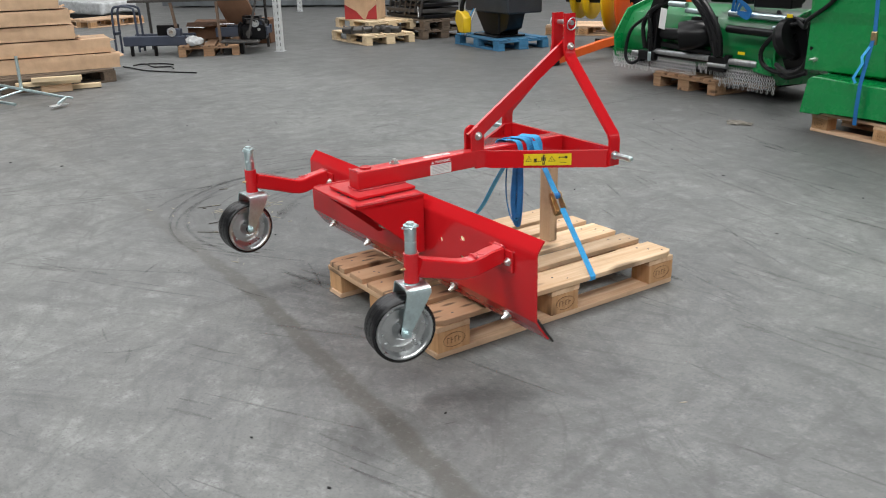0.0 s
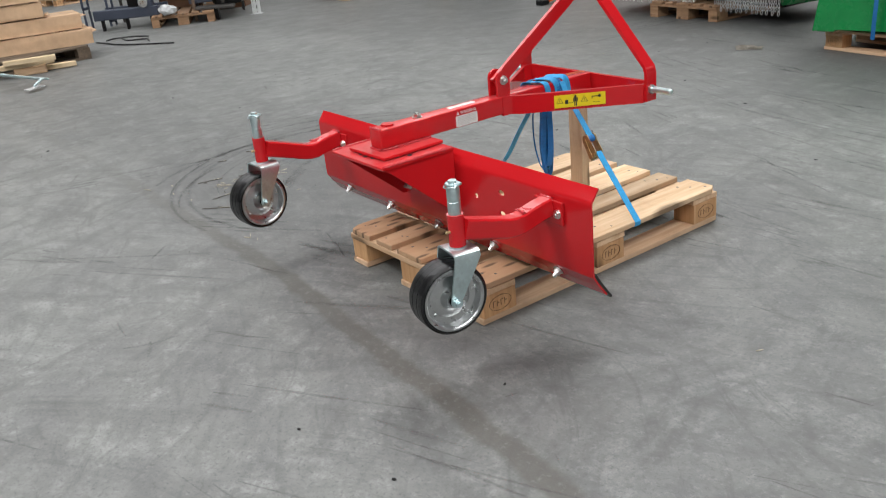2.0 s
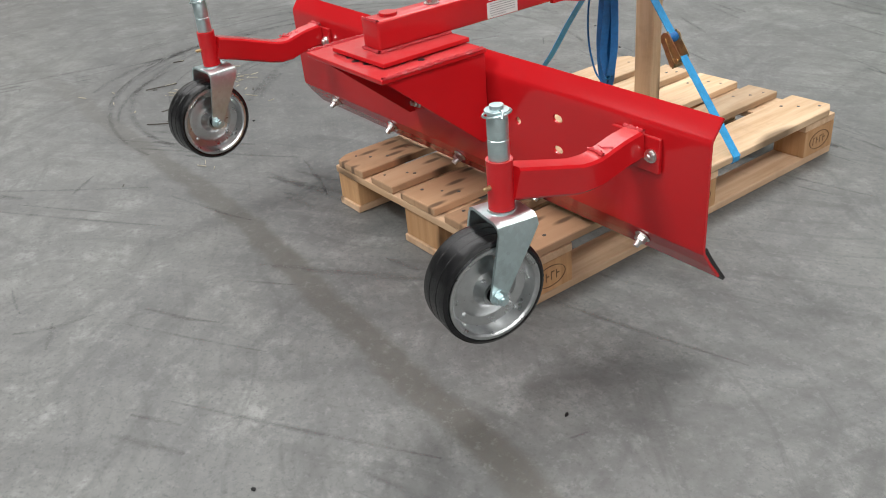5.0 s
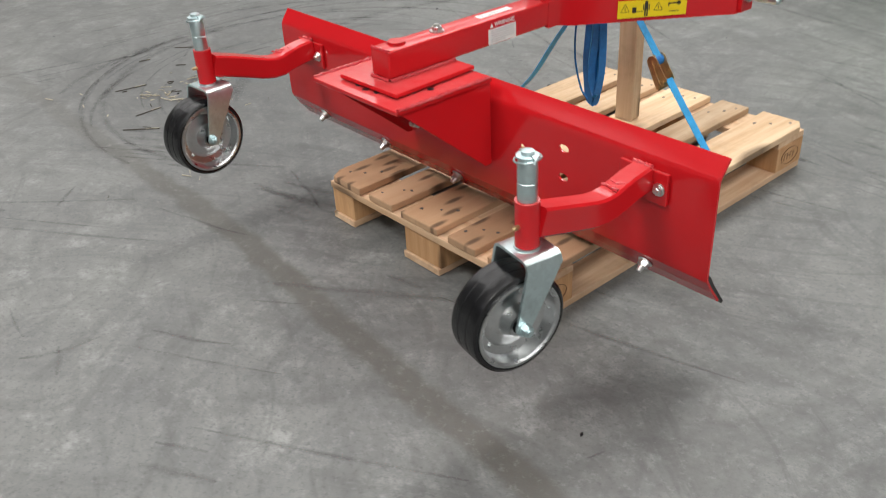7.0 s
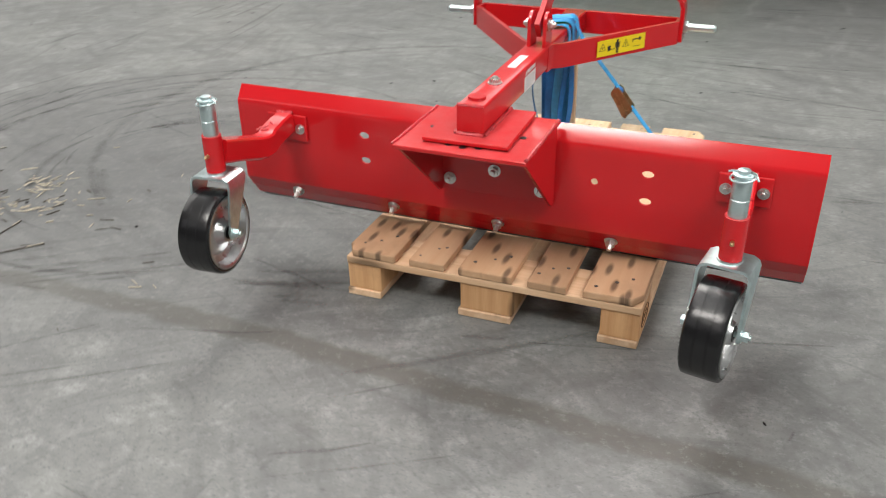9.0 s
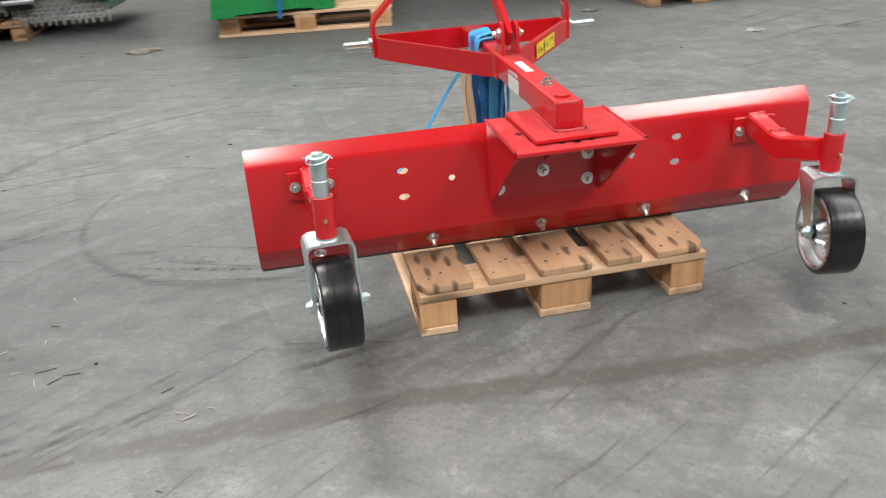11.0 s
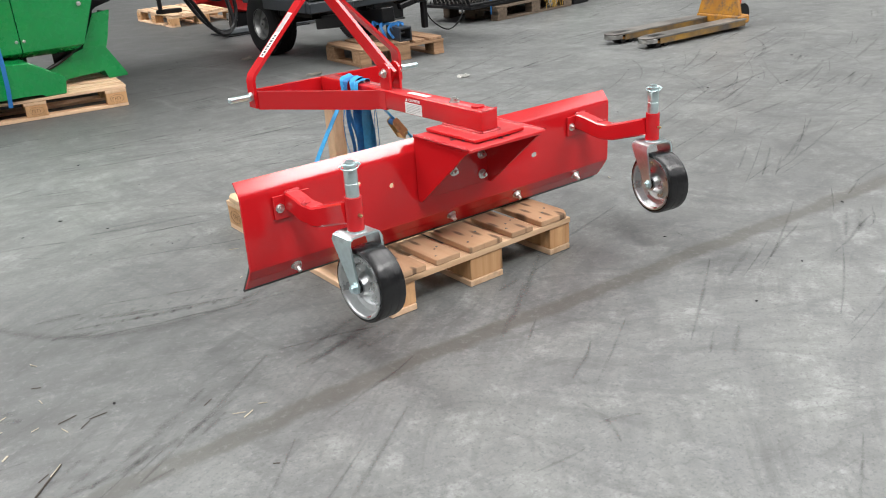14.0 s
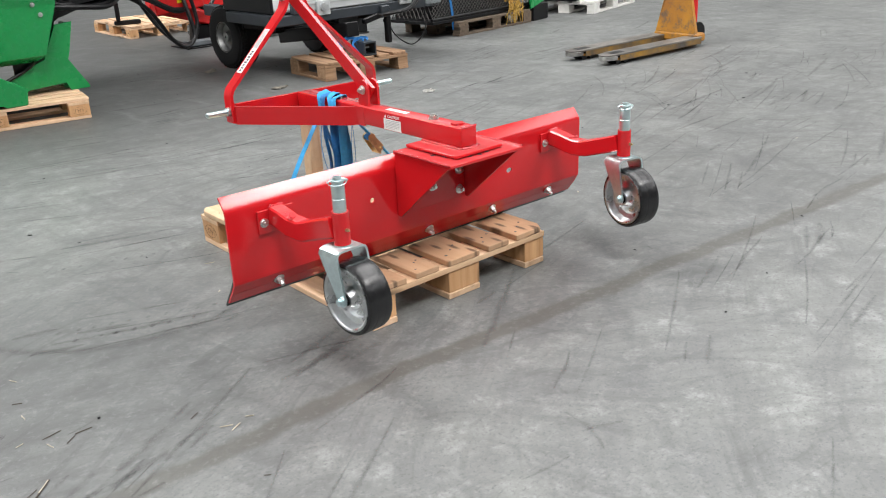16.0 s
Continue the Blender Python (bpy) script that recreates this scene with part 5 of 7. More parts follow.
part("belt_cover", g, BLACK, mow, "round black belt cover")
part("cover_plate", prism(B(), [(1.06, -0.02, 0.60), (1.27, -0.02, 0.58), (1.33, -0.02, 0.40), (1.30, -0.02, 0.16), (1.12, -0.02, 0.14), (1.04, -0.02, 0.30)], (0, 0.05, 0), 0.01), BLACK, mow)
part("corner_gusset", prism(B(), [(0.82, -0.075, 0.12), (0.83, -0.075, 0.20), (0.90, -0.075, 0.25), (1.0, -0.075, 0.24), (1.03, -0.075, 0.10)], (0, 0.012, 0), 0.003), GREEN, mow)
for nm, c, s, rot, mt in (("bracket", (-0.46, -0.045, 0.37), (0.13, 0.09, 0.36), (0, 4, 0), BLACK), ("bracket", (-0.42, -0.04, 0.60), (0.15, 0.09, 0.22), (0, 24, 0), BLACK), ("bracket", (-0.50, -0.075, 0.135), (0.20, 0.06, 0.09), (0, 0, 0), BLACK), ("bracket", (0.42, -0.085, 0.145), (0.20, 0.05, 0.13), (0, 0, 0), BLACK),
                          ("valve_block", (-0.30, 0.02, 0.68), (0.20, 0.14, 0.14), (0, 0, 8), BLACK), ("valve_block", (0.90, 0.06, 0.70), (0.36, 0.16, 0.10), (0, 0, 8), BLACK), ("link_plate", (-0.05, -0.03, 0.235), (0.66, 0.03, 0.05), (0, 3, 0), BLACK), ("clamp", (-0.60, -0.07, 0.125), (0.05, 0.07, 0.11), (0, 0, 0), BLACK), ("clamp", (-0.45, -0.11, 0.13), (0.045, 0.02, 0.09), (0, 0, 0), ZINC), ("clamp", (0.52, -0.06, 0.195), (0.05, 0.07, 0.07), (0, 0, 0), BLACK), ("link_arm", (0.12, 0.02, 0.51), (0.30, 0.05, 0.05), (0, -4, 0), BLACK),
                          ("tag", (-0.285, -0.115, 0.50), (0.085, 0.003, 0.19), (0, 7, 0), WHITE), ("sticker", (0.64, -0.035, 0.255), (0.08, 0.004, 0.025), (0, 0, 0), YELLOW), ("sticker", (1.17, -0.10, 0.605), (0.06, 0.004, 0.03), (0, 0, 0), YELLOW)):
    part(nm, box(B(), c, s, rot=rot, bevel=min(0.008, min(s) / 3)), mt, mow)
# hoses: the arch over the drum, the loops at both ends
for pts, r in (([(0.05, -0.06, 0.74), (0.11, -0.09, 0.685), (0.29, -0.12, 0.565), (0.40, -0.13, 0.41), (0.43, -0.11, 0.22)], 0.034), ([(0.10, -0.06, 0.76), (0.20, -0.10, 0.69), (0.36, -0.13, 0.56), (0.46, -0.13, 0.40), (0.47, -0.11, 0.22)], 0.026), ([(0.0, -0.06, 0.72), (0.18, -0.10, 0.60), (0.32, -0.12, 0.44), (0.38, -0.10, 0.24)], 0.020),
               ([(-0.42, -0.06, 0.56), (-0.52, -0.09, 0.51), (-0.74, -0.11, 0.36), (-0.79, -0.12, 0.12), (-0.71, -0.11, 0.04), (-0.60, -0.08, 0.10)], 0.017), ([(-0.52, -0.06, 0.56), (-0.57, -0.10, 0.42), (-0.54, -0.09, 0.20)], 0.022), ([(-0.30, -0.05, 0.64), (-0.46, -0.11, 0.55), (-0.44, -0.11, 0.32), (-0.47, -0.08, 0.15)], 0.022),
               ([(1.05, -0.04, 0.45), (1.0, -0.09, 0.42), (0.93, -0.12, 0.30), (0.98, -0.12, 0.19), (1.15, -0.10, 0.15), (1.36, -0.05, 0.22)], 0.020), ([(1.08, -0.06, 0.15), (1.2, -0.10, 0.12), (1.36, -0.06, 0.17)], 0.022), ([(0.95, 0.02, 0.62), (1.15, -0.06, 0.53), (1.40, -0.05, 0.62)], 0.018)):
    part("hydraulic_hose", tube(B(), pts, r), HOSE, mow)
g = B()
for k in range(3):
    sweep(g, smooth_path([(0.50 + 0.03 * k, -0.04, 0.60), (0.58 + 0.04 * k, -0.09, 0.72 - 0.02 * k), (0.72 + 0.01 * k, -0.08, 0.62), (0.70, -0.07, 0.56 + 0.02 * k), (0.58, -0.06, 0.60)], 6), rect(0.03, 0.003), up=(0, 1, 0))
part("knotted_strap", g, STRAP, mow, "knotted blue webbing strap")

# ---------------------------------------------------------------- orange and yellow machine
om = thing("reel_machine", pose(-5.1, 6.88, 0.0, 0, 0, 0), "orange machine frame with large yellow reel discs", "machine")
part("low_boom", sweep(B(), [(0.53, -1.53, 0.06), (0.50, -0.75, 0.18), (0.80, 0.1, 0.36)], rect(0.07, 0.09)), ORANGE, om)
part("boom_foot", box(B(), (0.53, -1.56, 0.03), (0.10, 0.12, 0.06), bevel=0.01), BLACK, om)
for k, (x, mt, dr, dzz) in enumerate(((-0.95, YPAINT, 0.36, 0.70), (-0.72, YPAINT, 0.36, 0.70), (-0.30, YPAINT, 0.46, 0.64), (-0.02, ORANGE, 0.52, 0.62))):
    g = lathe(B(), [(0.06, -0.012), (dr - 0.05, -0.035), (dr, -0.012), (dr, 0.012), (dr - 0.05, 0.035), (0.06, 0.012)], pose(x, 0.25, dzz, 0, 90, 22), 40)
    part("reel_disc", g, mt, om)
part("reel_shaft", cyl(B(), (-1.0, 0.04, 0.62), (0.35, 0.46, 0.62), 0.055, seg=20), BLACK, om)
part("side_frame", box(B(), (0.72, 0.25, 0.62), (0.30, 0.50, 0.75), bevel=0.02), ORANGE, om)
part("slanted_strut", sweep(B(), [(0.30, -0.25, 0.10), (0.52, -0.1, 0.85)], rect(0.05, 0.06)), BLACK, om)
part("base_rail", box(B(), (0.1, 0.2, 0.05), (1.3, 0.12, 0.10), bevel=0.01), BLACK, om)
g = lathe(B(), [(0.05, -0.05), (0.14, -0.06), (0.17, -0.04), (0.17, 0.04), (0.14, 0.06), (0.05, 0.05)], pose(0.28, -0.16, 0.17, 0, 90, 20), 28)
part("support_wheel", g, TYRE, om)
part("notice", box(B(), (0.62, -0.012, 0.78), (0.16, 0.006, 0.05), bevel=0.001), WHITE, om)

# ---------------------------------------------------------------- dark machine on the blue pallet
dm = thing("dark_gearbox_machine", pose(-6.72, 6.16, 0.145, 0, 0, -7), "dark anthracite machine housing on a blue pallet", "machine")
part("housing", box(B(), (0.10, 0.05, 0.72), (1.15, 0.55, 0.80), bevel=0.02), ANTHR, dm)
part("pedestal", box(B(), (0.14, 0.0, 0.17), (0.40, 0.32, 0.30), bevel=0.015), BLACK, dm)
part("side_skirt", prism(B(), [(-0.34, -0.14, 0.33), (0.60, -0.14, 0.33), (0.52, -0.14, 0.12), (0.36, -0.14, 0.05), (-0.10, -0.14, 0.05)], (0, 0.24, 0), 0.008), BLACK, dm)
part("base_plate", box(B(), (0.12, -0.02, 0.012), (0.62, 0.46, 0.024), bevel=0.003), BLACK, dm)
for x0, x1 in ((-0.28, -0.16), (-0.14, -0.12)):
    part("hold_down_strap", sweep(B(), [(x0, -0.42, 0.005), (x1, -0.26, 0.36)], rect(0.022, 0.003), up=(0, 1, 0)), STRAP2 if x0 < -0.2 else WHITE, dm)
yc = thing("quick_coupler", pose(-6.96, 5.70, 0.19, 0, 0, -10), "small yellow cast coupler hanging from black hoses", "coupler")
part("shell", prism(B(), [(-0.14, 0, 0.16), (-0.10, 0, 0.30), (0.06, 0, 0.28), (0.15, 0, 0.20), (0.13, 0, 0.0), (-0.02, 0, -0.0)], (0, 0.12, 0), 0.012), YPAINT, yc)
g = tube(B(), [(-0.02, 0.05, 0.26), (0.02, 0.05, 0.40), (0.10, 0.08, 0.52), (0.12, 0.12, 0.70)], 0.03)
part("hose", g, HOSE, yc)
g = tube(B(), [(-0.08, 0.05, 0.28), (-0.06, 0.05, 0.46), (-0.10, 0.10, 0.66)], 0.02)
part("hose", g, GALV, yc)

# ---------------------------------------------------------------- dark steel parts on aged pallets
sp = thing("steel_parts_stack", pose(-8.64, 6.25, 0.289, 0, 0, -3), "stack of dark steel frames and castings on weathered pallets", "steel parts")
rnd = random.Random(21)
for k in range(4):
    part("flat_frame", box(B(), (rnd.uniform(-0.05, 0.05), rnd.uniform(-0.03, 0.03), 0.035 + 0.085 * k), (1.15 - 0.04 * k, 0.72, 0.055), rot=(0, 0, rnd.uniform(-3, 3)), bevel=0.008), STEEL if k % 2 else BLACK, sp)
for k in range(7):
    x = -0.48 + 0.16 * k
    part("spacer_tube", cyl(B(), (x, -0.37, 0.05 + 0.02 * (k % 3)), (x + 0.04, -0.34, 0.30), 0.02, seg=12), STEEL, sp)
for k in range(5):
    part("casting", box(B(), (-0.45 + 0.22 * k, rnd.uniform(-0.2, 0.2), 0.41 + 0.03 * (k % 2)), (0.16, 0.2, 0.14), rot=(0, 0, rnd.uniform(0, 40)), bevel=0.02), BLACK, sp)
part("slanted_rod", cyl(B(), (0.45, -0.38, 0.03), (0.30, -0.3, 0.42), 0.012, seg=10), GALV, sp)

# cast parts and box on new pallets
for k in range(11):
    s_, q_ = -0.33 + 0.14 * (k % 6), 0.33 - 0.15 * (k // 6)
    mp_ = pose(-8.56 + 0.56 * s_ + 0.83 * q_, 5.23 + 0.83 * s_ - 0.56 * q_, 0.145, 0, 0, 20 + 37 * k)
    cp = thing("cast_part", mp_, "dull grey cast iron bearing part", "casting", "castings on the pallet")
    part("body", cyl(B(), (-0.08, 0, 0.045), (0.08, 0, 0.045), 0.045, seg=16), STEEL, cp)
    part("flange", cyl(B(), (0.06, 0, 0.05), (0.085, 0, 0.05), 0.05, seg=16), STEEL, cp)
    part("foot", box(B(), (0, 0, 0.008), (0.14, 0.09, 0.016), bevel=0.003), STEEL, cp)
for k in range(3):
    fb = thing("flat_bar", pose(-8.40 - 0.12 * k, 5.42 + 0.06 * k, 0.145 + 0.0, 0, 0, -6 + 3 * k), "dark flat steel bar lying on the pallet", "steel bar", "flat bars on the pallet")
    part("bar", box(B(), (0, 0, 0.011), (0.55, 0.055, 0.02), bevel=0.002), STEEL, fb)
cb = thing("printed_carton", pose(-9.10, 5.44, 0.289, 0, 0, 40), "open brown carton with red printed corners", "carton")
part("carton_body", box(B(), (0, 0, 0.17), (0.52, 0.42, 0.34), bevel=0.004), CARD, cb)
for sx in (-1, 1):
    g = prism(B(), [(0.26 * sx, -0.2125, 0.003), (0.02 * sx + 0.06, -0.2125, 0.003), (0.10 * sx + 0.03, -0.2125, 0.12), (0.26 * sx, -0.2125, 0.22)], (0, -0.0015, 0))
    part("red_print", g, CARDR, cb, smooth=0)
part("flap", box(B(), (0, -0.23, 0.37), (0.5, 0.012, 0.10), rot=(-35, 0, 0), bevel=0.003), CARD, cb)

# ---------------------------------------------------------------- pallet rack uprights


def upright(m, h, label):
    t = thing("rack_upright", m, label, "rack upright", "pallet rack uprights")
    g = B()
    for sx in (-1, 1):
        box(g, (0.045 * sx, 0, h / 2), (0.004, 0.07, h))
    # punched face: rows of strips round slanted slots
    box(g, (0.0, -0.035, h / 2), (0.026, 0.004, h))
    for sx in (-1, 1):
        box(g, (0.0385 * sx, -0.035, h / 2), (0.013, 0.004, h))
    z = 0.05
    while z < h - 0.06:
        for sx in (-1, 1):
            box(g, (0.0225 * sx, -0.035, z), (0.019, 0.004, 0.045), rot=(0, 18 * sx, 0))
        z += 0.085
    part("post", g, RACK, t, smooth=0)
    part("foot_plate", box(B(), (0, 0, 0.003), (0.13, 0.11, 0.006), bevel=0.001), RACK, t)
    return t


up1 = upright(pose(-8.33, 3.61, 0, 0, 0, 40), 1.6, "pale grey perforated steel pallet rack upright")
copy_thing(up1, pose(-15.2, 7.25, 0, 0, 0, 40))

# ---------------------------------------------------------------- machine frames on the brown pallet


def machine_frame(m, label, w, lift):
    f = thing("motor_chassis", m, label, "machine chassis", "grey machine chassis")
    for nm, c, s, mt in (("side_beam", (0, -0.20, 0.10 + lift), (w, 0.09, 0.13), SLATE), ("side_beam", (0, 0.22, 0.10 + lift), (w, 0.08, 0.12), SLATE), ("end_beam", (-w / 2 + 0.06, 0, 0.09 + lift), (0.09, 0.36, 0.10), SLATE),
                         ("end_beam", (w / 2 - 0.06, 0, 0.09 + lift), (0.09, 0.36, 0.10), SLATE), ("motor_block", (0.12, 0.02, 0.20 + lift), (0.24, 0.24, 0.20), BLACK), ("valve_block", (w / 2 - 0.15, -0.18, 0.20 + lift), (0.18, 0.12, 0.12), SLATE)):
        part(nm, box(B(), c, s, bevel=min(0.01, min(s) / 4)), mt, f)
    part("pulley", lathe(B(), [(0.02, -0.02), (0.06, -0.02), (0.05, 0.0), (0.06, 0.02), (0.02, 0.02)], pose(w / 2 - 0.16, -0.26, 0.22 + lift, 90, 0, 10), 20), GALV, f)
    part("pulley_cap", cyl(B(), (w / 2 - 0.16, -0.27, 0.22 + lift), (w / 2 - 0.16, -0.29, 0.22 + lift), 0.03, seg=14), BOLT, f)
    for k in range(3):
        part("foot_bracket", box(B(), (-w / 2 + 0.1 + k * (w - 0.2) / 2, -0.21, 0.02 + lift / 2), (0.035, 0.05, 0.04 + lift), bevel=0.004), BLACK, f)
    return f


machine_frame(pose(-9.27, 2.25, 0.0, 0, 0, 52), "slate-blue steel chassis with a motor, on the floor", 0.86, 0.10)
machine_frame(pose(-8.95, 3.36, 0.145, 0, 0, 58), "slate-blue steel chassis with pulleys on a pallet", 0.72, 0.02)
eng = thing("engine_block", pose(-8.72, 3.42, 0.145, 0, 0, 58), "dark oily engine block with pulleys and pipes on the pallet", "engine")
part("crankcase", box(B(), (0, 0, 0.11), (0.34, 0.22, 0.20), bevel=0.02), BLACK, eng)
part("cylinder_head", box(B(), (0.02, 0.01, 0.245), (0.24, 0.16, 0.07), rot=(0, 6, 0), bevel=0.01), STEEL, eng)
part("flywheel", lathe(B(), [(0.02, -0.02), (0.11, -0.025), (0.12, 0.0), (0.11, 0.025), (0.02, 0.02)], pose(-0.19, 0, 0.13, 0, 90, 0), 24), BLACK, eng)
part("pulley_cap", cyl(B(), (0.08, -0.11, 0.15), (0.08, -0.14, 0.15), 0.02, seg=16), BOLT, eng)
part("filter", cyl(B(), (-0.06, -0.11, 0.10), (-0.06, -0.18, 0.10), 0.04, seg=18), STEEL, eng)
for k in range(3):
    part("pipe", tube(B(), [(-0.12 + 0.1 * k, -0.08, 0.24), (-0.10 + 0.1 * k, -0.15, 0.30), (0.02 + 0.1 * k, -0.13, 0.27), (0.10 + 0.05 * k, -0.05, 0.20)], 0.010), STEEL if k == 1 else HOSE, eng)
hoop = thing("tubular_stand", pose(-9.25, 2.05, 0.0, 0, 0, 50), "dark tubular steel stand with a bent hoop", "stand")
for dy in (-0.05, 0.12):
    part("hoop", tube(B(), [(-0.42, dy, 0.02), (-0.42, dy, 0.40), (-0.40, dy, 0.62), (-0.30, dy, 0.66), (-0.14, dy, 0.64), (-0.10, dy, 0.55), (-0.09, dy, 0.05)], 0.016), SLATE, hoop)
part("tie_bar", box(B(), (-0.42, 0.035, 0.30), (0.04, 0.17, 0.04), bevel=0.004), SLATE, hoop)
part("tie_bar", box(B(), (-0.09, 0.035, 0.12), (0.04, 0.17, 0.04), bevel=0.004), SLATE, hoop)
RUSTY = plain("rusty_tube", (0.16, 0.105, 0.07), 0.6, 0.5, 16.0)
tab = thing("work_frame", pose(-9.10, 2.78, 0.0, 0, 0, 56), "open dark steel tube frame standing over machine parts", "work frame")
part("top_rail", box(B(), (0, -0.30, 0.72), (1.75, 0.035, 0.035), bevel=0.004), STEEL, tab)
part("top_rail", box(B(), (0, 0.45, 0.72), (1.75, 0.035, 0.035), bevel=0.004), STEEL, tab)
for x in (-0.84, 0.84):
    part("end_rail", box(B(), (x, 0.075, 0.72), (0.035, 0.71, 0.035), bevel=0.004), STEEL, tab)
for x, dx in ((-0.30, 0.10), (0.32, 0.02)):
    part("leg", sweep(B(), [(x, -0.30, 0.695), (x + dx, -0.32, 0.0)], rect(0.035, 0.03), up=(0, 1, 0)), RUSTY, tab)
for x in (-0.84, 0.84):
    part("leg", sweep(B(), [(x, 0.45, 0.695), (x, 0.47, 0.0)], rect(0.035, 0.03), up=(0, 1, 0)), STEEL, tab)
part("shelf_board", box(B(), (0.10, 0.075, 0.742), (1.45, 0.60, 0.010), bevel=0.002), CARDD, tab, "stained brown shelf board")
part("leaning_bar", sweep(B(), [(0.86, -0.31, 0.70), (0.72, -0.33, 0.20)], rect(0.03, 0.02), up=(0, 1, 0)), STEEL, tab)
part("base_board", box(B(), (0.62, -0.36, 0.165), (0.50, 0.24, 0.03), rot=(0, 2, 4), bevel=0.004), STEEL, tab, "dark oily board")
part("board_foot", box(B(), (0.62, -0.36, 0.075), (0.08, 0.10, 0.15), bevel=0.004), BLACK, tab)
part("cross_rod", cyl(B(), (-0.1, -0.33, 0.37), (0.14, -0.34, 0.36), 0.006, seg=8), GALV, tab)
part("cross_rod", cyl(B(), (0.35, -0.33, 0.40), (0.55, -0.34, 0.40), 0.006, seg=8), GALV, tab)
for k, (x, y, z, w, d, h, rz, tilt, mt) in enumerate(((-9.50, 3.05, 0.145, 0.55, 0.35, 0.20, 60, 0, CARDD), (-9.53, 3.55, 0.02, 0.42, 0.10, 0.80, 58, -24, CARDD), (-9.85, 3.30, 0.145, 0.50, 0.30, 0.20, 40, 0, CARDD), (-9.75, 3.88, 0.0, 0.55, 0.45, 0.35, 50, 0, CARDD))):
    c = thing("carton", pose(x, y, z, 0, 0, rz), "dark brown open cardboard carton among machine parts", "carton", "brown cartons")
    part("carton_body", box(B(), (0, 0, h / 2), (w, d, h), rot=(0, tilt, 0) if k == 1 else (0, 0, 0), bevel=0.004), mt, c)
    part("flap", box(B(), (0, -d / 2 - 0.05, h + 0.01), (w, 0.14, 0.008), rot=(20, tilt if k == 1 else 0, 0), bevel=0.002), mt, c)
rr = random.Random(19)
for k in range(9):
    mp_ = thing("machine_part", pose(-9.10, 2.78, 0.748, 0, 0, 56) @ pose(-0.50 + 0.145 * k, rr.uniform(-0.15, 0.25), 0, 0, 0, rr.uniform(-40, 40)), "oily dark steel machine part on the work frame", "machine part", "machine parts on the frame")
    w, d, h = rr.uniform(0.12, 0.22), rr.uniform(0.08, 0.16), rr.uniform(0.05, 0.13)
    part("casting", box(B(), (0, 0, h / 2), (w, d, h), bevel=0.012), STEEL if k % 3 else BLACK, mp_)
    part("boss", cyl(B(), (0.02, -d / 2 - 0.03, h * 0.5), (0.02, 0, h * 0.5), h * 0.32, seg=14), BOLT if k % 4 == 1 else STEEL, mp_)
bg = thing("plastic_bag", pose(-8.58, 2.49, 0.145), "crumpled translucent plastic bag on the pallet", "plastic bag")
g = B()
bmesh.ops.create_icosphere(g, subdivisions=4, radius=0.105)
for v in g.verts:
    q = noise.noise(v.co * 14) * 0.03 + noise.noise(v.co * 32) * 0.014
    v.co += v.co.normalized() * q
    v.co.z = max(-0.066, v.co.z * 0.62)
bmesh.ops.translate(g, verts=g.verts[:], vec=(0, 0, 0.067))
part("film", g, FILM, bg)

# shelving with wrapped goods far behind
wr = thing("wrapped_load", pose(-17.6, 3.2, 0.0, 0, 0, 20), "film-wrapped pallet load on a low dark base", "wrapped load")
g = box(B(), (0, 0, 0.25), (2.6, 0.9, 0.26), bevel=0.06, seg=3)
bmesh.ops.subdivide_edges(g, edges=g.edges[:], cuts=5, use_grid_fill=True)
for v in g.verts:
    v.co += Vector((0, 0, 0.06 * noise.noise(v.co * 4)))
part("film_wrap", g, FILM, wr)
part("base", box(B(), (0, 0, 0.06), (2.6, 0.9, 0.12), bevel=0.01), BLACK, wr)
sh = thing("low_rack", pose(-17.0, 8.1, 0.0, 0, 0, 40), "long dark low rack with stored steel parts", "rack")
for z in (0.10, 0.75):
    part("shelf_beam", box(B(), (0, -0.45, z), (7.0, 0.06, 0.12), bevel=0.005), GREY, sh)
    part("shelf_beam", box(B(), (0, 0.45, z), (7.0, 0.06, 0.12), bevel=0.005), GREY, sh)
for k in range(8):
    rr = random.Random(k)
    part("stored_crate", box(B(), (-3.0 + 0.86 * k, 0, 0.16 + 0.2), (0.74, 0.8, 0.4 + 0.1 * rr.random()), bevel=0.01), (BLACK, STEEL, CARDD, GREY)[k % 4], sh)

# ---------------------------------------------------------------- long cardboard boxes
BOX0 = Vector((-7.08, 1.10, 0.0))
bdir = 82.0


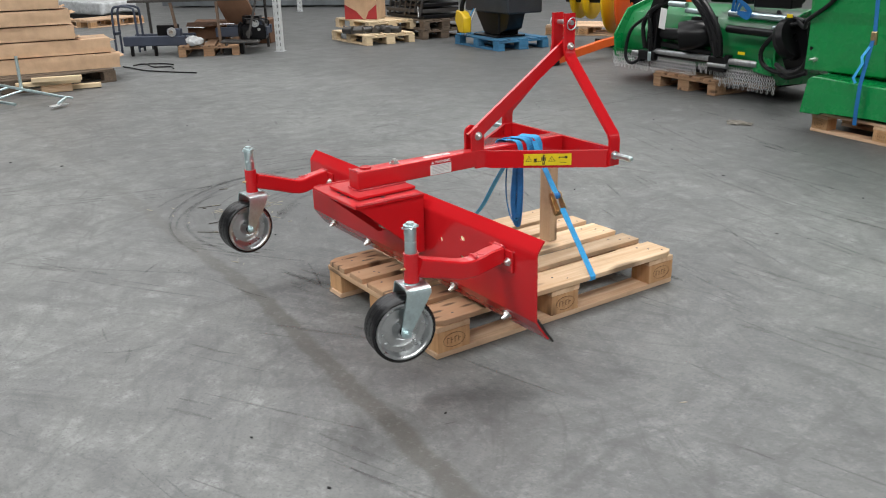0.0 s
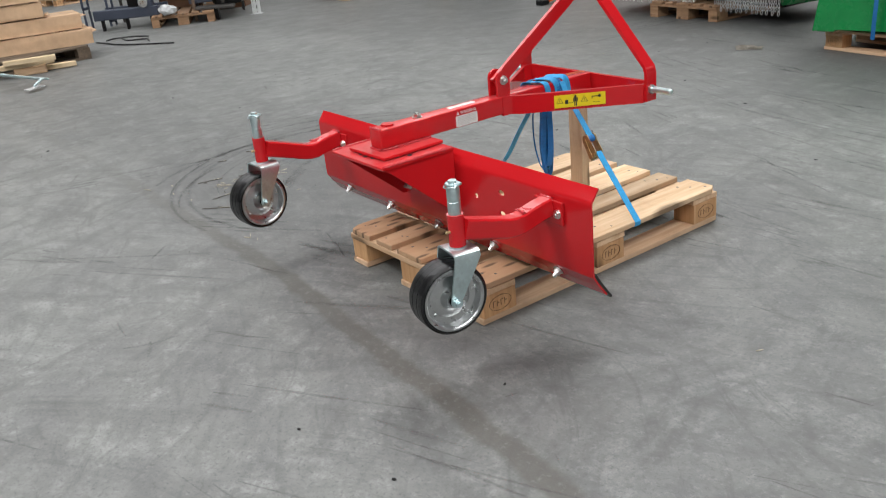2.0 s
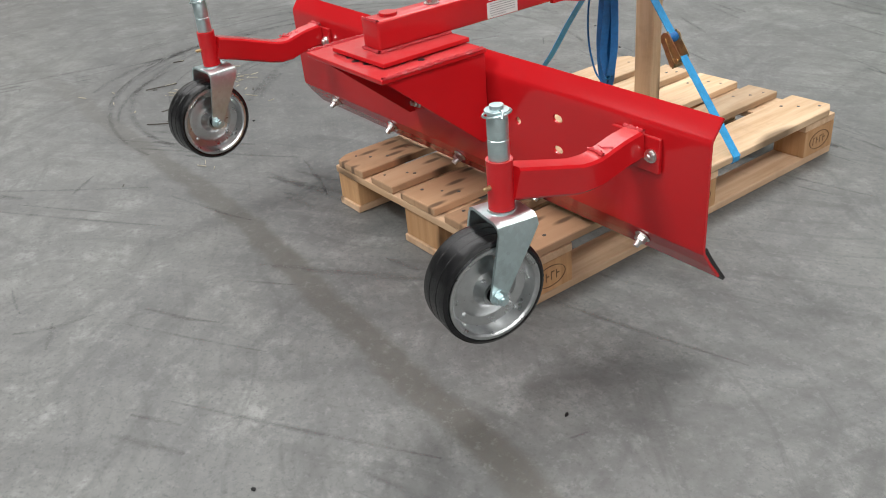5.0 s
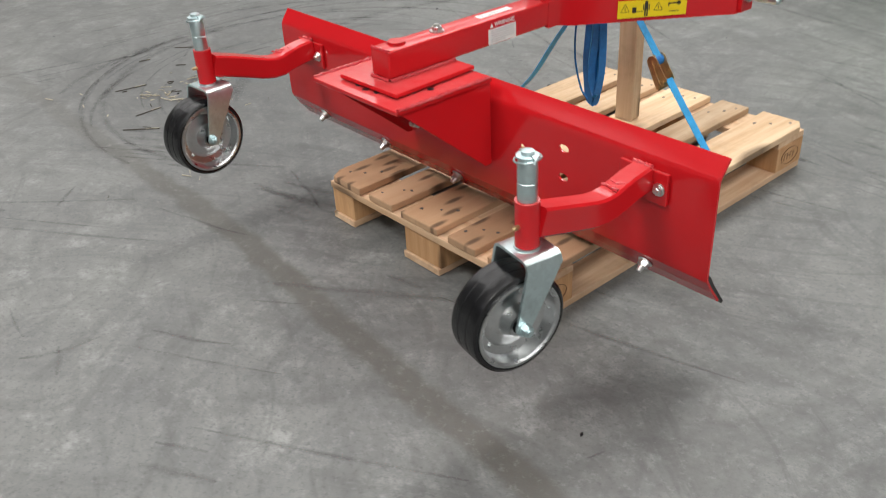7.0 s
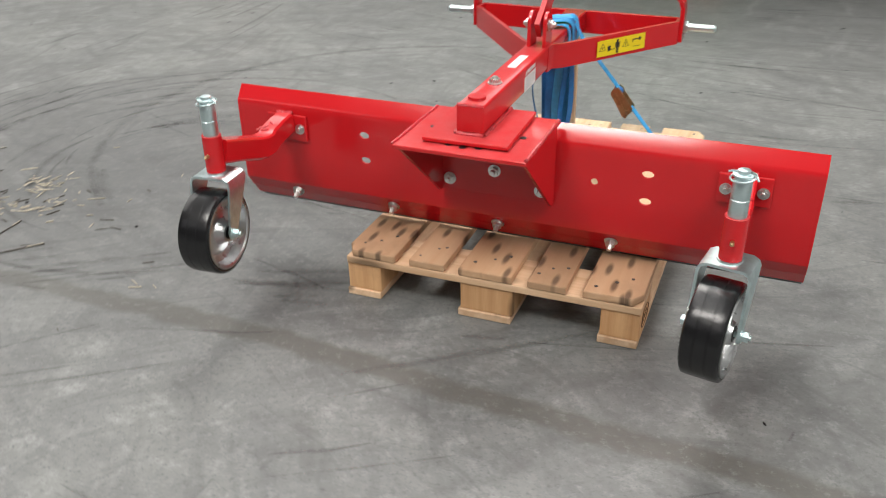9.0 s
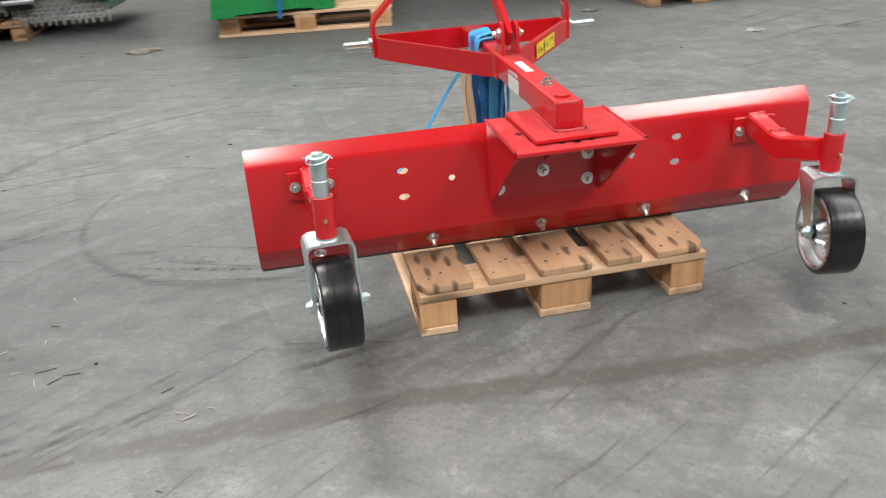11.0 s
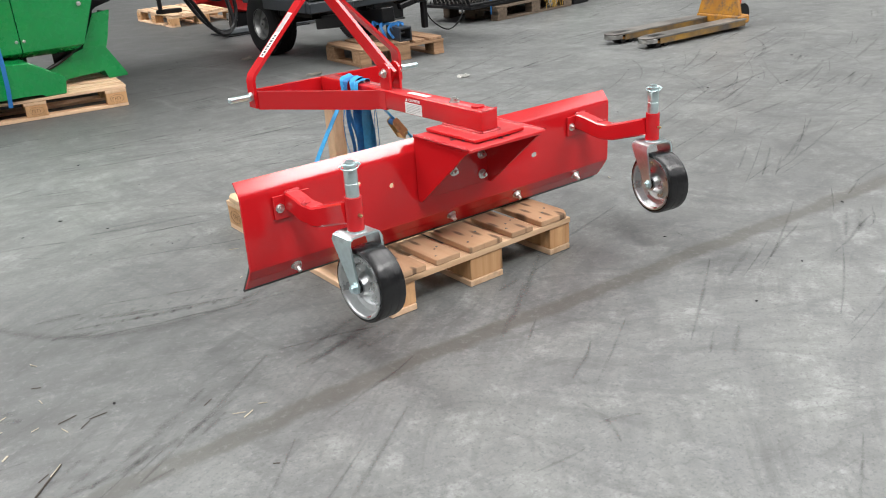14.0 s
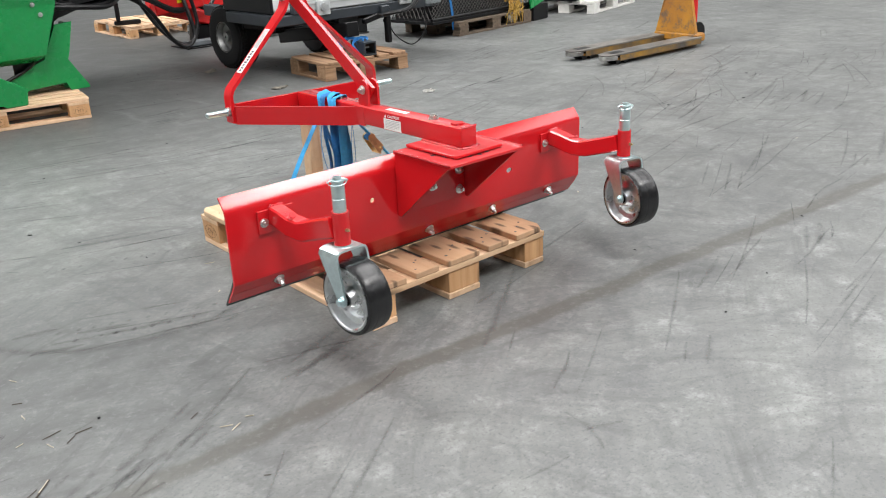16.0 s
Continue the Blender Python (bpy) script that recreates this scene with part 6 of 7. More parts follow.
def long_box(x0, length, depth, height, y0, z0, dz, label="long brown cardboard box in a stack"):
    b = thing("cardboard_box", Matrix.Translation(BOX0) @ pose(0, 0, 0, 0, 0, bdir) @ pose(x0, y0, z0, 0, 0, dz), label, "box", "long cardboard boxes")
    g = B()
    box(g, (-length / 2, depth / 2, height / 2), (length, depth, height))
    bmesh.ops.subdivide_edges(g, edges=g.edges[:], cuts=11, use_grid_fill=True)
    for v in g.verts:
        q = Vector((v.co.x * 3.0 + 7 * z0, v.co.y * 5.0, v.co.z * 5.0 + x0 * 9))
        s = 1.0 if 0.01 < v.co.z < height - 0.01 else 0.25
        v.co.y += s * (0.016 * noise.noise(q) + 0.008 * noise.noise(q * 3))
        v.co.x += 0.018 * noise.noise(q * 2 + Vector((5, 0, 0))) * s
        v.co.z -= 0.010 * abs(noise.noise(q * 1.3)) if v.co.z > height - 0.01 else 0.0
    part("carton", g, CARD, b)
    rf = random.Random(int(1000 * z0))
    for q in range(3):
        fw = depth * rf.uniform(0.25, 0.42)
        fy = depth * (0.2 + 0.3 * q)
        up_ = rf.choice((0.02, height * 0.75))
        part("open_flap", box(B(), (0.022, fy, up_), (0.07, fw, 0.004), rot=(rf.uniform(-4, 4), rf.uniform(-18, 30), rf.uniform(-4, 4))), CARD, b, smooth=0)
    part("tape", box(B(), (-length / 2, depth / 2, height + 0.0006), (length - 0.05, 0.05, 0.0008)), CARDT, b, smooth=0)
    part("end_flap", box(B(), (0.002, depth / 2, height * 0.55), (0.003, depth - 0.03, height * 0.7), rot=(0, 2.5, 0)), CARD, b, smooth=0)
    return b


CARDT = plain("parcel_tape", (0.42, 0.27, 0.14), 0.35, 0.1, 9.0, bumps=0)
long_box(0.0, 2.1, 0.62, 0.155, 0.0, 0.146, 0)
long_box(-0.07, 1.9, 0.50, 0.155, 0.05, 0.312, 0.8)
long_box(-0.42, 1.7, 0.50, 0.150, 0.04, 0.478, -0.6)
long_box(-0.44, 1.7, 0.52, 0.153, 0.03, 0.639, 0.5)
long_box(-0.53, 1.6, 0.50, 0.30, 0.02, 0.805, -0.4)
for zz, xx in ((0.301, -0.30), (0.301, -1.4), (0.467, -0.55), (0.467, -1.4), (0.628, -0.60), (0.628, -1.5), (0.792, -0.70), (0.792, -1.5)):
    lat = thing("packing_strip", Matrix.Translation(BOX0) @ pose(0, 0, 0, 0, 0, bdir) @ pose(xx, 0.28, zz), "folded cardboard packing strip between the boxes", "packing", "packing strips")
    part("strip", box(B(), (0, 0, 0.0055), (0.10, 0.44, 0.0105)), CARDD, lat, smooth=0)
# timber pieces by the boxes
for k, (x, y, z, L, rz) in enumerate(((-6.69, 0.25, 0.10, 0.62, 88), (-6.59, 0.32, 0.145, 0.48, 76), (-6.72, 0.52, 0.03, 0.50, 82))):
    tb = thing("timber_offcut", pose(x, y, z, 0, 0, rz), "pale sawn timber offcut beside the boxes", "timber", "timber offcuts")
    part("timber", box(B(), (0, 0, 0.0), (L, 0.08, 0.045), bevel=0.003), PALP_X, tb)
part_support = thing("timber_block", pose(-6.69, 0.32, 0.0, 0, 0, 85), "short timber block on the floor", "timber", "timber offcuts")
part("timber", box(B(), (0, 0, 0.038), (0.30, 0.09, 0.076), bevel=0.004), PAL_X, part_support)

# galvanised hand trolley lying by the boxes
tr = thing("hand_trolley", pose(-5.97, -0.13, 0.0, 0, 0, 33), "galvanised tubular trolley lying flat, with a black wheel", "trolley")
for p0, p1, r in (((-0.9, 0.18, 0.20), (0.42, 0.12, 0.08), 0.014), ((-0.9, -0.20, 0.14), (0.10, -0.18, 0.05), 0.014), ((0.42, 0.12, 0.08), (0.46, -0.02, 0.05), 0.012), ((-0.35, 0.18, 0.14), (-0.35, -0.20, 0.10), 0.012), ((-0.17, 0.16, 0.12), (-0.20, 0.19, 0.44), 0.015), ((-0.15, 0.15, 0.12), (-0.20, -0.19, 0.07), 0.010), ((0.38, 0.13, 0.085), (0.40, 0.22, 0.06), 0.01)):
    part("tube", cyl(B(), p0, p1, r, seg=12), ZINC, tr)
part("toe_plate", box(B(), (0.44, 0.0, 0.03), (0.06, 0.20, 0.006), rot=(0, 8, 0), bevel=0.001), GALV, tr)
g = lathe(B(), [(0.03, -0.025), (0.10, -0.03), (0.12, -0.015), (0.12, 0.015), (0.10, 0.03), (0.03, 0.025)], pose(-0.17, -0.34, 0.12, 90, 0, 25), 28)
wh = part("wheel", g, TYRE, tr)
part("hub", cyl(B(), (-0.19, -0.38, 0.12), (-0.15, -0.30, 0.12), 0.032, seg=14), GALV, wh)

# cables on the floor
for pts in ([(-8.0, 1.50, 0.012), (-7.75, 1.55, 0.012), (-7.45, 1.60, 0.012), (-7.1, 1.78, 0.012), (-6.78, 2.0, 0.012)], [(-8.0, 1.62, 0.012), (-7.9, 1.75, 0.03), (-7.7, 1.78, 0.012), (-7.55, 1.95, 0.012), (-7.35, 1.92, 0.012)], [(-8.1, 1.72, 0.012), (-7.95, 1.95, 0.012), (-7.75, 2.05, 0.012)]):
    pts = [(px - 0.17, py - 0.09, pz) for px, py, pz in pts]
    cbl = thing("cable", pose(*pts[0]), "black rubber cable lying on the floor", "cable", "cables on the floor")
    part("sheath", tube(B(), [Vector(p) - Vector(pts[0]) for p in pts], 0.0085), HOSE, cbl)

# ---------------------------------------------------------------- trailer
tl = thing("tipping_trailer", pose(2.25, 5.14, 0.0, 0, 0, 0), "small grey tipping trailer with wide turf tyres and aluminium body", "trailer")
TA = 3.0    # the axle's turn


def turf_wheel(x, y, mi):
    m = pose(x, y, 0.275, 0, 90, TA)
    g = lathe(B(), [(0.125, -0.105), (0.20, -0.118), (0.245, -0.108), (0.266, -0.085), (0.272, -0.04), (0.273, 0.0), (0.272, 0.04), (0.266, 0.085), (0.245, 0.108), (0.20, 0.118), (0.125, 0.105)], m, 48)
    w = part("tyre", g, TYRE, tl, "wide black turf tyre")
    g = B()
    for k in range(48):
        a = 2 * math.pi * k / 48
        for j in range(7):
            h = -0.084 + 0.028 * j
            aa = a + (j % 2) * math.pi / 48
            rr = 0.2725 if abs(h) < 0.06 else 0.2655
            bmesh.ops.create_cube(g, size=1, matrix=m @ pose(rr * math.cos(aa), rr * math.sin(aa), h, 0, 0, math.degrees(aa)) @ Matrix.Diagonal((0.010, 0.022, 0.021, 1)))
    tread = part("tread_block", g, TYRE, w, smooth=0)
    tread["kind"] = "stuff"
    for sd in (-1, 1):
        g = lathe(B(), [(0.128, 0.100 * sd), (0.135, 0.106 * sd), (0.13, 0.108 * sd), (0.118, 0.09 * sd), (0.112, 0.05 * sd), (0.06, 0.045 * sd), (0.045, 0.055 * sd), (0.04, 0.09 * sd), (0.012, 0.092 * sd), (0.012, 0.03 * sd), (0.125, 0.03 * sd)], m, 32)
        part("rim", g, RIMD, w, "dull silver pressed rim")
    return w


turf_wheel(0.03, 0.0, 0)
turf_wheel(0.98, 0.05, 1)
for nm, c, s_, rot, mt in (("axle_beam", (0.50, 0.02, 0.29), (0.80, 0.09, 0.09), (0, 0, 3), BLACK), ("chassis_beam", (0.22, -0.10, 0.44), (0.09, 1.9, 0.10), (0, 0, 0), ANTHR), ("chassis_beam", (0.95, -0.10, 0.44), (0.09, 1.9, 0.10), (0, 0, 0), ANTHR),
                           ("tow_beam", (0.56, -0.52, 0.27), (0.12, 1.25, 0.12), (-7, 0, -3), BLACK), ("spring_pack", (0.30, 0.0, 0.36), (0.08, 0.70, 0.10), (0, 0, 0), BLACK), ("mudguard_bracket", (0.12, -0.32, 0.40), (0.30, 0.05, 0.14), (0, 14, -10), BLACK), ("under_plate", (0.74, -0.72, 0.26), (0.30, 0.30, 0.015), (0, 0, -5), GREY),
                           ("front_beam", (0.66, -0.97, 0.465), (1.56, 0.07, 0.085), (0, 0, 0), ANTHR), ("front_board", (0.80, -0.985, 0.77), (1.30, 0.03, 0.51), (0, 0, 0), SILVER), ("side_beam", (-0.10, -0.57, 0.47), (0.06, 0.74, 0.09), (0, 0, 0), ANTHR),
                           # black board on the side: the underside's shade is put into its colour
                           ("side_board", (-0.11, -0.57, 0.60), (0.03, 0.80, 0.15), (0, 0, 0), BLACK), ("bed", (0.66, -0.5, 0.535), (1.46, 0.9, 0.03), (0, 0, 0), SILVER), ("drop_leg", (0.98, -1.02, 0.32), (0.05, 0.05, 0.30), (0, 0, 0), BLACK), ("drop_leg_arm", (0.86, -1.0, 0.40), (0.26, 0.045, 0.05), (0, -12, 0), BLACK), ("stay_plate", (0.72, -0.86, 0.36), (0.30, 0.02, 0.18), (0, 0, 0), ANTHR)):
    part(nm, box(B(), c, s_, rot=rot, bevel=min(0.008, min(s_) / 4)), mt, tl)
for z in (0.58, 0.66, 0.74):
    part("board_rib", box(B(), (0.80, -1.003, z), (1.28, 0.008, 0.02), bevel=0.002), SILVER, tl)
part("corner_post", box(B(), (0.10, -0.99, 0.64), (0.10, 0.05, 0.27), bevel=0.006), ANTHR, tl)
for x in (0.34, 1.20):
    lp = part("latch_plate", box(B(), (x, -1.012, 0.535), (0.13, 0.02, 0.12), bevel=0.005), SILVER, tl)
    part("latch_knob", cyl(B(), (x, -1.022, 0.54), (x, -1.045, 0.54), 0.034, seg=18), GALV, lp)
for pts, r in (([(1.40, -1.0, 0.62), (1.20, -1.10, 0.46), (0.95, -1.06, 0.42), (0.75, -0.8, 0.40)], 0.018), ([(1.45, -0.95, 0.50), (1.42, -1.0, 0.24), (1.25, -1.02, 0.12), (1.05, -1.04, 0.22), (0.98, -1.02, 0.36)], 0.006), ([(0.35, -0.6, 0.46), (0.25, -0.5, 0.38), (0.2, -0.3, 0.4)], 0.012)):
    part("hose", tube(B(), pts, r), HOSE, tl)
dt = thing("drawbar_socket", pose(2.82, 3.93, 0.145, 0, 0, -10), "dark square drawbar socket with blue strap on the pallet", "drawbar")
g = B()
for c, s in (((0, -0.0, 0.006), (0.11, 0.26, 0.012)), ((0, 0.0, 0.104), (0.11, 0.26, 0.012)), ((-0.049, 0, 0.055), (0.012, 0.26, 0.086)), ((0.049, 0, 0.055), (0.012, 0.26, 0.086))):
    box(g, c, s, bevel=0.001)
part("square_tube", g, ANTHR, dt)
part("cross_pin", cyl(B(), (-0.02, -0.06, 0.06), (0.02, -0.06, 0.06), 0.008, seg=10), GALV, dt)
g = B()
rr = random.Random(8)
for k in range(5):
    a, b = rr.uniform(-0.18, -0.02), rr.uniform(-0.05, 0.12)
    sweep(g, smooth_path([(a, b, 0.02), (a - 0.03, b + 0.03, 0.07 + 0.018 * k), (a + 0.02, b + 0.05, 0.13), (a + 0.06, b + 0.02, 0.125), (a + 0.045, b, 0.112)], 5), rect(0.022, 0.003), up=(rr.uniform(-0.4, 0.4), 1, 0))
part("crumpled_strap", g, STRAP, dt, "crumpled blue webbing")

# ---------------------------------------------------------------- red machine
rm_ = thing("red_implement", pose(2.72, 7.12, 0.0, 0, 0, -5), "red farm implement with black hoses on steel feet", "implement")
REDM = paint("red_machine_paint", (0.60, 0.014, 0.014), (0.5, 0.01, 0.01), 0.35, 0.06)
for nm, c, s, rot, mt in (("red_beam", (-0.065, -0.225, 0.335), (0.82, 0.11, 0.13), (0, 16.5, 5), REDM), ("red_beam", (0.30, -0.10, 0.40), (0.90, 0.09, 0.10), (0, 2, 3), REDM), ("stand_foot", (0.15, -0.10, 0.10), (0.22, 0.26, 0.20), (0, 0, 0), BLACK), ("stand_foot", (0.66, 0.05, 0.21), (0.10, 0.16, 0.42), (0, 0, 0), BLACK), ("red_hood", (-0.18, -0.30, 0.50), (0.52, 0.30, 0.24), (0, -6, 0), REDM), ("red_column", (0.15, -0.10, 0.45), (0.16, 0.18, 0.55), (0, 4, 0), REDM), ("grey_rail", (0.45, -0.42, 0.05), (1.3, 0.10, 0.06), (0, 0, 6), GREY), ("dark_mat", (0.28, -0.30, 0.008), (1.0, 0.40, 0.012), (0, 0, 6), BLACK), ("black_frame", (0.45, 0.05, 0.52), (0.6, 0.25, 0.22), (0, 0, 0), BLACK), ("pipe_stand", (-0.28, 1.15, 0.17), (0.30, 0.06, 0.05), (0, 0, -10), BLACK), ("pipe_stand", (-0.38, 1.15, 0.30), (0.05, 0.05, 0.22), (0, 0, -10), BLACK)):
    part(nm, box(B(), c, s, rot=rot, bevel=min(0.012, min(s) / 4)), mt, rm_)
part("caution_label", box(B(), (-0.16, -0.452, 0.50), (0.09, 0.002, 0.06), rot=(0, -6, 0)), YELLOW, rm_, smooth=0)
part("roller", cyl(B(), (0.55, -0.35, 0.16), (0.78, -0.33, 0.16), 0.075, seg=20), GALV, rm_)
for pts, r in (([(-0.45, -0.5, 0.70), (-0.25, -0.55, 0.30), (-0.05, -0.60, 0.08), (0.12, -0.58, 0.12), (0.10, -0.5, 0.45), (0.05, -0.4, 0.75)], 0.022), ([(-0.60, -0.9, 0.62), (-0.35, -0.75, 0.45), (-0.12, -0.66, 0.12), (0.05, -0.62, 0.06), (0.18, -0.55, 0.25), (0.15, -0.5, 0.6)], 0.020), ([(-0.8, -1.3, 0.68), (-0.4, -0.8, 0.58), (0.0, -0.5, 0.40), (0.3, -0.35, 0.45)], 0.03), ([(0.2, -0.3, 0.5), (0.35, -0.4, 0.38), (0.5, -0.35, 0.5)], 0.02)):
    pts = [(px - 0.24, py, pz) for px, py, pz in pts]
    part("hydraulic_hose", tube(B(), pts, r), HOSE, rm_)
for k in range(2):
    part("bright_pin", cyl(B(), (-0.06 + 0.10 * k, -0.24, 0.12), (-0.05 + 0.10 * k, -0.24, 0.21), 0.012, seg=10), BOLT, rm_)

# ---------------------------------------------------------------- mesh crate
mc = thing("mesh_crate", pose(5.06, 5.21, 0.145, 0, 0, 6), "black machine body behind wire mesh on a weathered pallet", "mesh crate")
part("inner_block", box(B(), (0, 0.02, 0.30), (1.40, 0.62, 0.56), bevel=0.02), BLACK, mc)
part("base_tray", box(B(), (-0.05, -0.02, 0.02), (1.6, 0.74, 0.03), bevel=0.004), BLACK, mc)
g = B()
for k in range(-8, 42):
    x = -0.80 + 0.048 * k
    for sgn in (-1, 1):
        a, b = sorted((x, x + 0.40))
        u0, u1 = max(0.0, (-0.84 - a) / 0.40), min(1.0, (0.84 - a) / 0.40)
        if u1 - u0 > 0.05:
            h0, h1 = (0.04 + 0.40 * u0, 0.04 + 0.40 * u1) if sgn > 0 else (0.44 - 0.40 * u0, 0.44 - 0.40 * u1)
            cyl(g, (a + 0.40 * u0, -0.375 - 0.002 * sgn, h0), (a + 0.40 * u1, -0.375 - 0.002 * sgn, h1), 0.0035, seg=5)
ms = part("front_mesh", g, STEEL, mc, "dark diamond wire mesh")
ms["kind"] = "stuff"
g = B()
for k in range(12):
    y = -0.36 + 0.06 * k
    for sgn in (-1, 1):
        y1 = y + sgn * 0.2
        if -0.40 < y1 < 0.36:
            cyl(g, (-0.81, y, 0.04), (-0.81, y1, 0.44), 0.0045, seg=5)
ms = part("side_mesh", g, STEEL, mc, "dark diamond wire mesh")
ms["kind"] = "stuff"
part("top_tube", cyl(B(), (-0.85, -0.375, 0.05), (0.85, -0.375, 0.05), 0.018, seg=12), BLACK, mc)
part("grey_cap", box(B(), (-0.78, -0.30, 0.28), (0.20, 0.16, 0.18), bevel=0.03), GREY, mc)
part("wire_bundle", tube(B(), [(0.25, -0.40, 0.42), (0.24, -0.42, 0.25), (0.27, -0.41, 0.12)], 0.012), ROPE, mc)
part("chrome_bracket", box(B(), (0.40, -0.40, 0.20), (0.22, 0.03, 0.05), rot=(0, -18, 0), bevel=0.005), ZINC, mc)
part("blue_strap", sweep(B(), [(-0.62, -0.385, 0.45), (-0.56, -0.39, 0.10), (-0.52, -0.36, -0.08)], rect(0.03, 0.003), up=(0, 1, 0)), STRAP, mc)
g = B()
rr = random.Random(12)
for k in range(46):
    x0 = 0.38 + rr.uniform(-0.08, 0.10)
    z0 = 0.10 + rr.uniform(-0.06, 0.06)
    tube(g, [(x0, -0.42, z0), (x0 + rr.uniform(-0.07, 0.07), -0.45 + rr.uniform(-0.03, 0.02), z0 - rr.uniform(0.0, 0.08)), (x0 + rr.uniform(-0.10, 0.10), -0.44, max(-0.13, z0 - rr.uniform(0.04, 0.24)))], 0.0035, 4, 4)
tw = part("twine_tuft", g, ROPE, mc, "frayed yellow baler twine")
tw["kind"] = "stuff"
gp = thing("green_panel", pose(5.93, 4.86, 0.0, 0, 0, 10), "green painted sheet panel leaning by the crate", "panel")
part("sheet", prism(B(), [(-0.16, 0, 0.14), (0.16, 0, 0.22), (0.20, 0, 0.60), (-0.22, 0, 0.60)], (0, 0.02, 0), 0.003), GREEN, gp)
part("stand", box(B(), (0.05, 0.10, 0.09), (0.30, 0.18, 0.18), bevel=0.01), BLACK, gp)
wc = thing("white_crate", pose(7.03, 5.34, 0.145, 0, 0, 15), "white sheet-metal crate on a white pallet", "crate")
WHITEM = paint("white_sheet_paint", (0.68, 0.68, 0.66), (0.6, 0.6, 0.58), 0.4, 0.08)
part("crate_body", box(B(), (0, 0, 0.26), (1.25, 0.72, 0.44), bevel=0.012), WHITEM, wc)
part("base_frame", box(B(), (0, 0, 0.02), (1.22, 0.70, 0.04), bevel=0.004), BLACK, wc)
part("lock", box(B(), (-0.1, -0.368, 0.20), (0.05, 0.015, 0.07), bevel=0.004), GALV, wc)

# ---------------------------------------------------------------- pallet truck
JACKG = paint("worn_fork_side", (0.05, 0.047, 0.042), (0.34, 0.18, 0.02), 0.5, 0.2, wear=0.6)
FORKM = paint("scuffed_fork_steel", (0.22, 0.205, 0.185), (0.075, 0.07, 0.062), 0.42, 0.3, wear=0.75)
NOSE = metal("bare_worn_steel", (0.62, 0.61, 0.59), 0.34, 40.0, 0.45)
jk = thing("pallet_truck", pose(4.10, 2.605, 0.0, 0, 0, -2.4), "worn yellow hand pallet truck with grey scuffed forks", "pallet truck")
for sy in (-1, 1):
    yc_ = 0.185 * sy
    g = B()
    top = [(-0.03, -0.025), (-0.01, -0.050), (0.04, -0.070), (0.12, -0.08), (1.18, -0.08), (1.18, 0.08), (0.12, 0.08), (0.04, 0.070), (-0.01, 0.050), (-0.03, 0.025)]
    prism(g, [(x, yc_ + y, 0.088) for x, y in top], (0, 0, -0.012), 0.003)
    fk = part("fork", g, FORKM, jk, "scuffed bare steel fork")
    nose = [(-0.028, -0.024), (-0.008, -0.049), (0.04, -0.069), (0.085, -0.074), (0.085, 0.074), (0.04, 0.069), (-0.008, 0.049), (-0.028, 0.024)]
    part("fork_nose", prism(B(), [(x, yc_ + y, 0.0755) for x, y in nose], (0, 0, -0.035), 0.004), NOSE, fk, "bare worn steel nose")
    for e in (-1, 1):
        part("fork_side", box(B(), (0.64, yc_ + 0.0735 * e, 0.0535), (1.06, 0.008, 0.046), bevel=0.002), JACKG, fk)
    for x in (0.12, 0.21):
        part("load_roller", cyl(B(), (x, yc_ - 0.05, 0.033), (x, yc_ + 0.05, 0.033), 0.033, seg=18), BLACK, fk)
    part("roller_fork", box(B(), (0.165, yc_, 0.045), (0.15, 0.115, 0.02), bevel=0.003), JACKY, fk)
    # thin black patch painted for the dark opening near the fork's tip
    part("tip_plate", box(B(), (0.14, yc_, 0.0892), (0.14, 0.06, 0.0015)), BLACK, fk, smooth=0)
part("bridge", box(B(), (1.20, 0, 0.075), (0.14, 0.46, 0.07), bevel=0.012), JACKY, jk)
g = B()
prism(g, [(1.14, -0.22, 0.11), (1.14, 0.22, 0.11), (1.17, 0.12, 0.50), (1.17, -0.12, 0.50)], (0.02, 0, 0.0), 0.004)
part("back_plate", g, JACKY, jk, "worn yellow tapered back plate")
for sy in (-1, 1):
    g = prism(B(), [(1.14, 0.218 * sy, 0.10), (1.19, 0.215 * sy, 0.06), (1.19, 0.12 * sy, 0.50), (1.16, 0.12 * sy, 0.50)], (0, -0.008 * sy, 0))
    part("side_web", g, JACKY, jk)
part("pump_body", cyl(B(), (1.34, -0.02, 0.05), (1.34, -0.02, 0.62), 0.05, seg=20), REDM, jk, "scuffed red pump column")
part("pump_ram", cyl(B(), (1.30, 0, 0.62), (1.30, 0, 0.78), 0.028, seg=16), GALV, jk)
for sy in (-1, 1):
    part("steer_wheel", cyl(B(), (1.36, 0.03 * sy, 0.09), (1.36, 0.09 * sy, 0.09), 0.09, seg=28), BLACK, jk)
part("tiller", sweep(B(), [(1.33, 0, 0.30), (1.42, 0, 0.60), (1.52, 0, 1.15)], rect(0.045, 0.03), up=(0, 1, 0)), REDM, jk, "red tiller arm")
part("tiller_grip", tube(B(), [(1.52, 0, 1.13), (1.53, -0.13, 1.20), (1.54, -0.12, 1.29), (1.54, 0.12, 1.29), (1.53, 0.13, 1.20), (1.52, 0, 1.13)], 0.014), BLACK, jk)

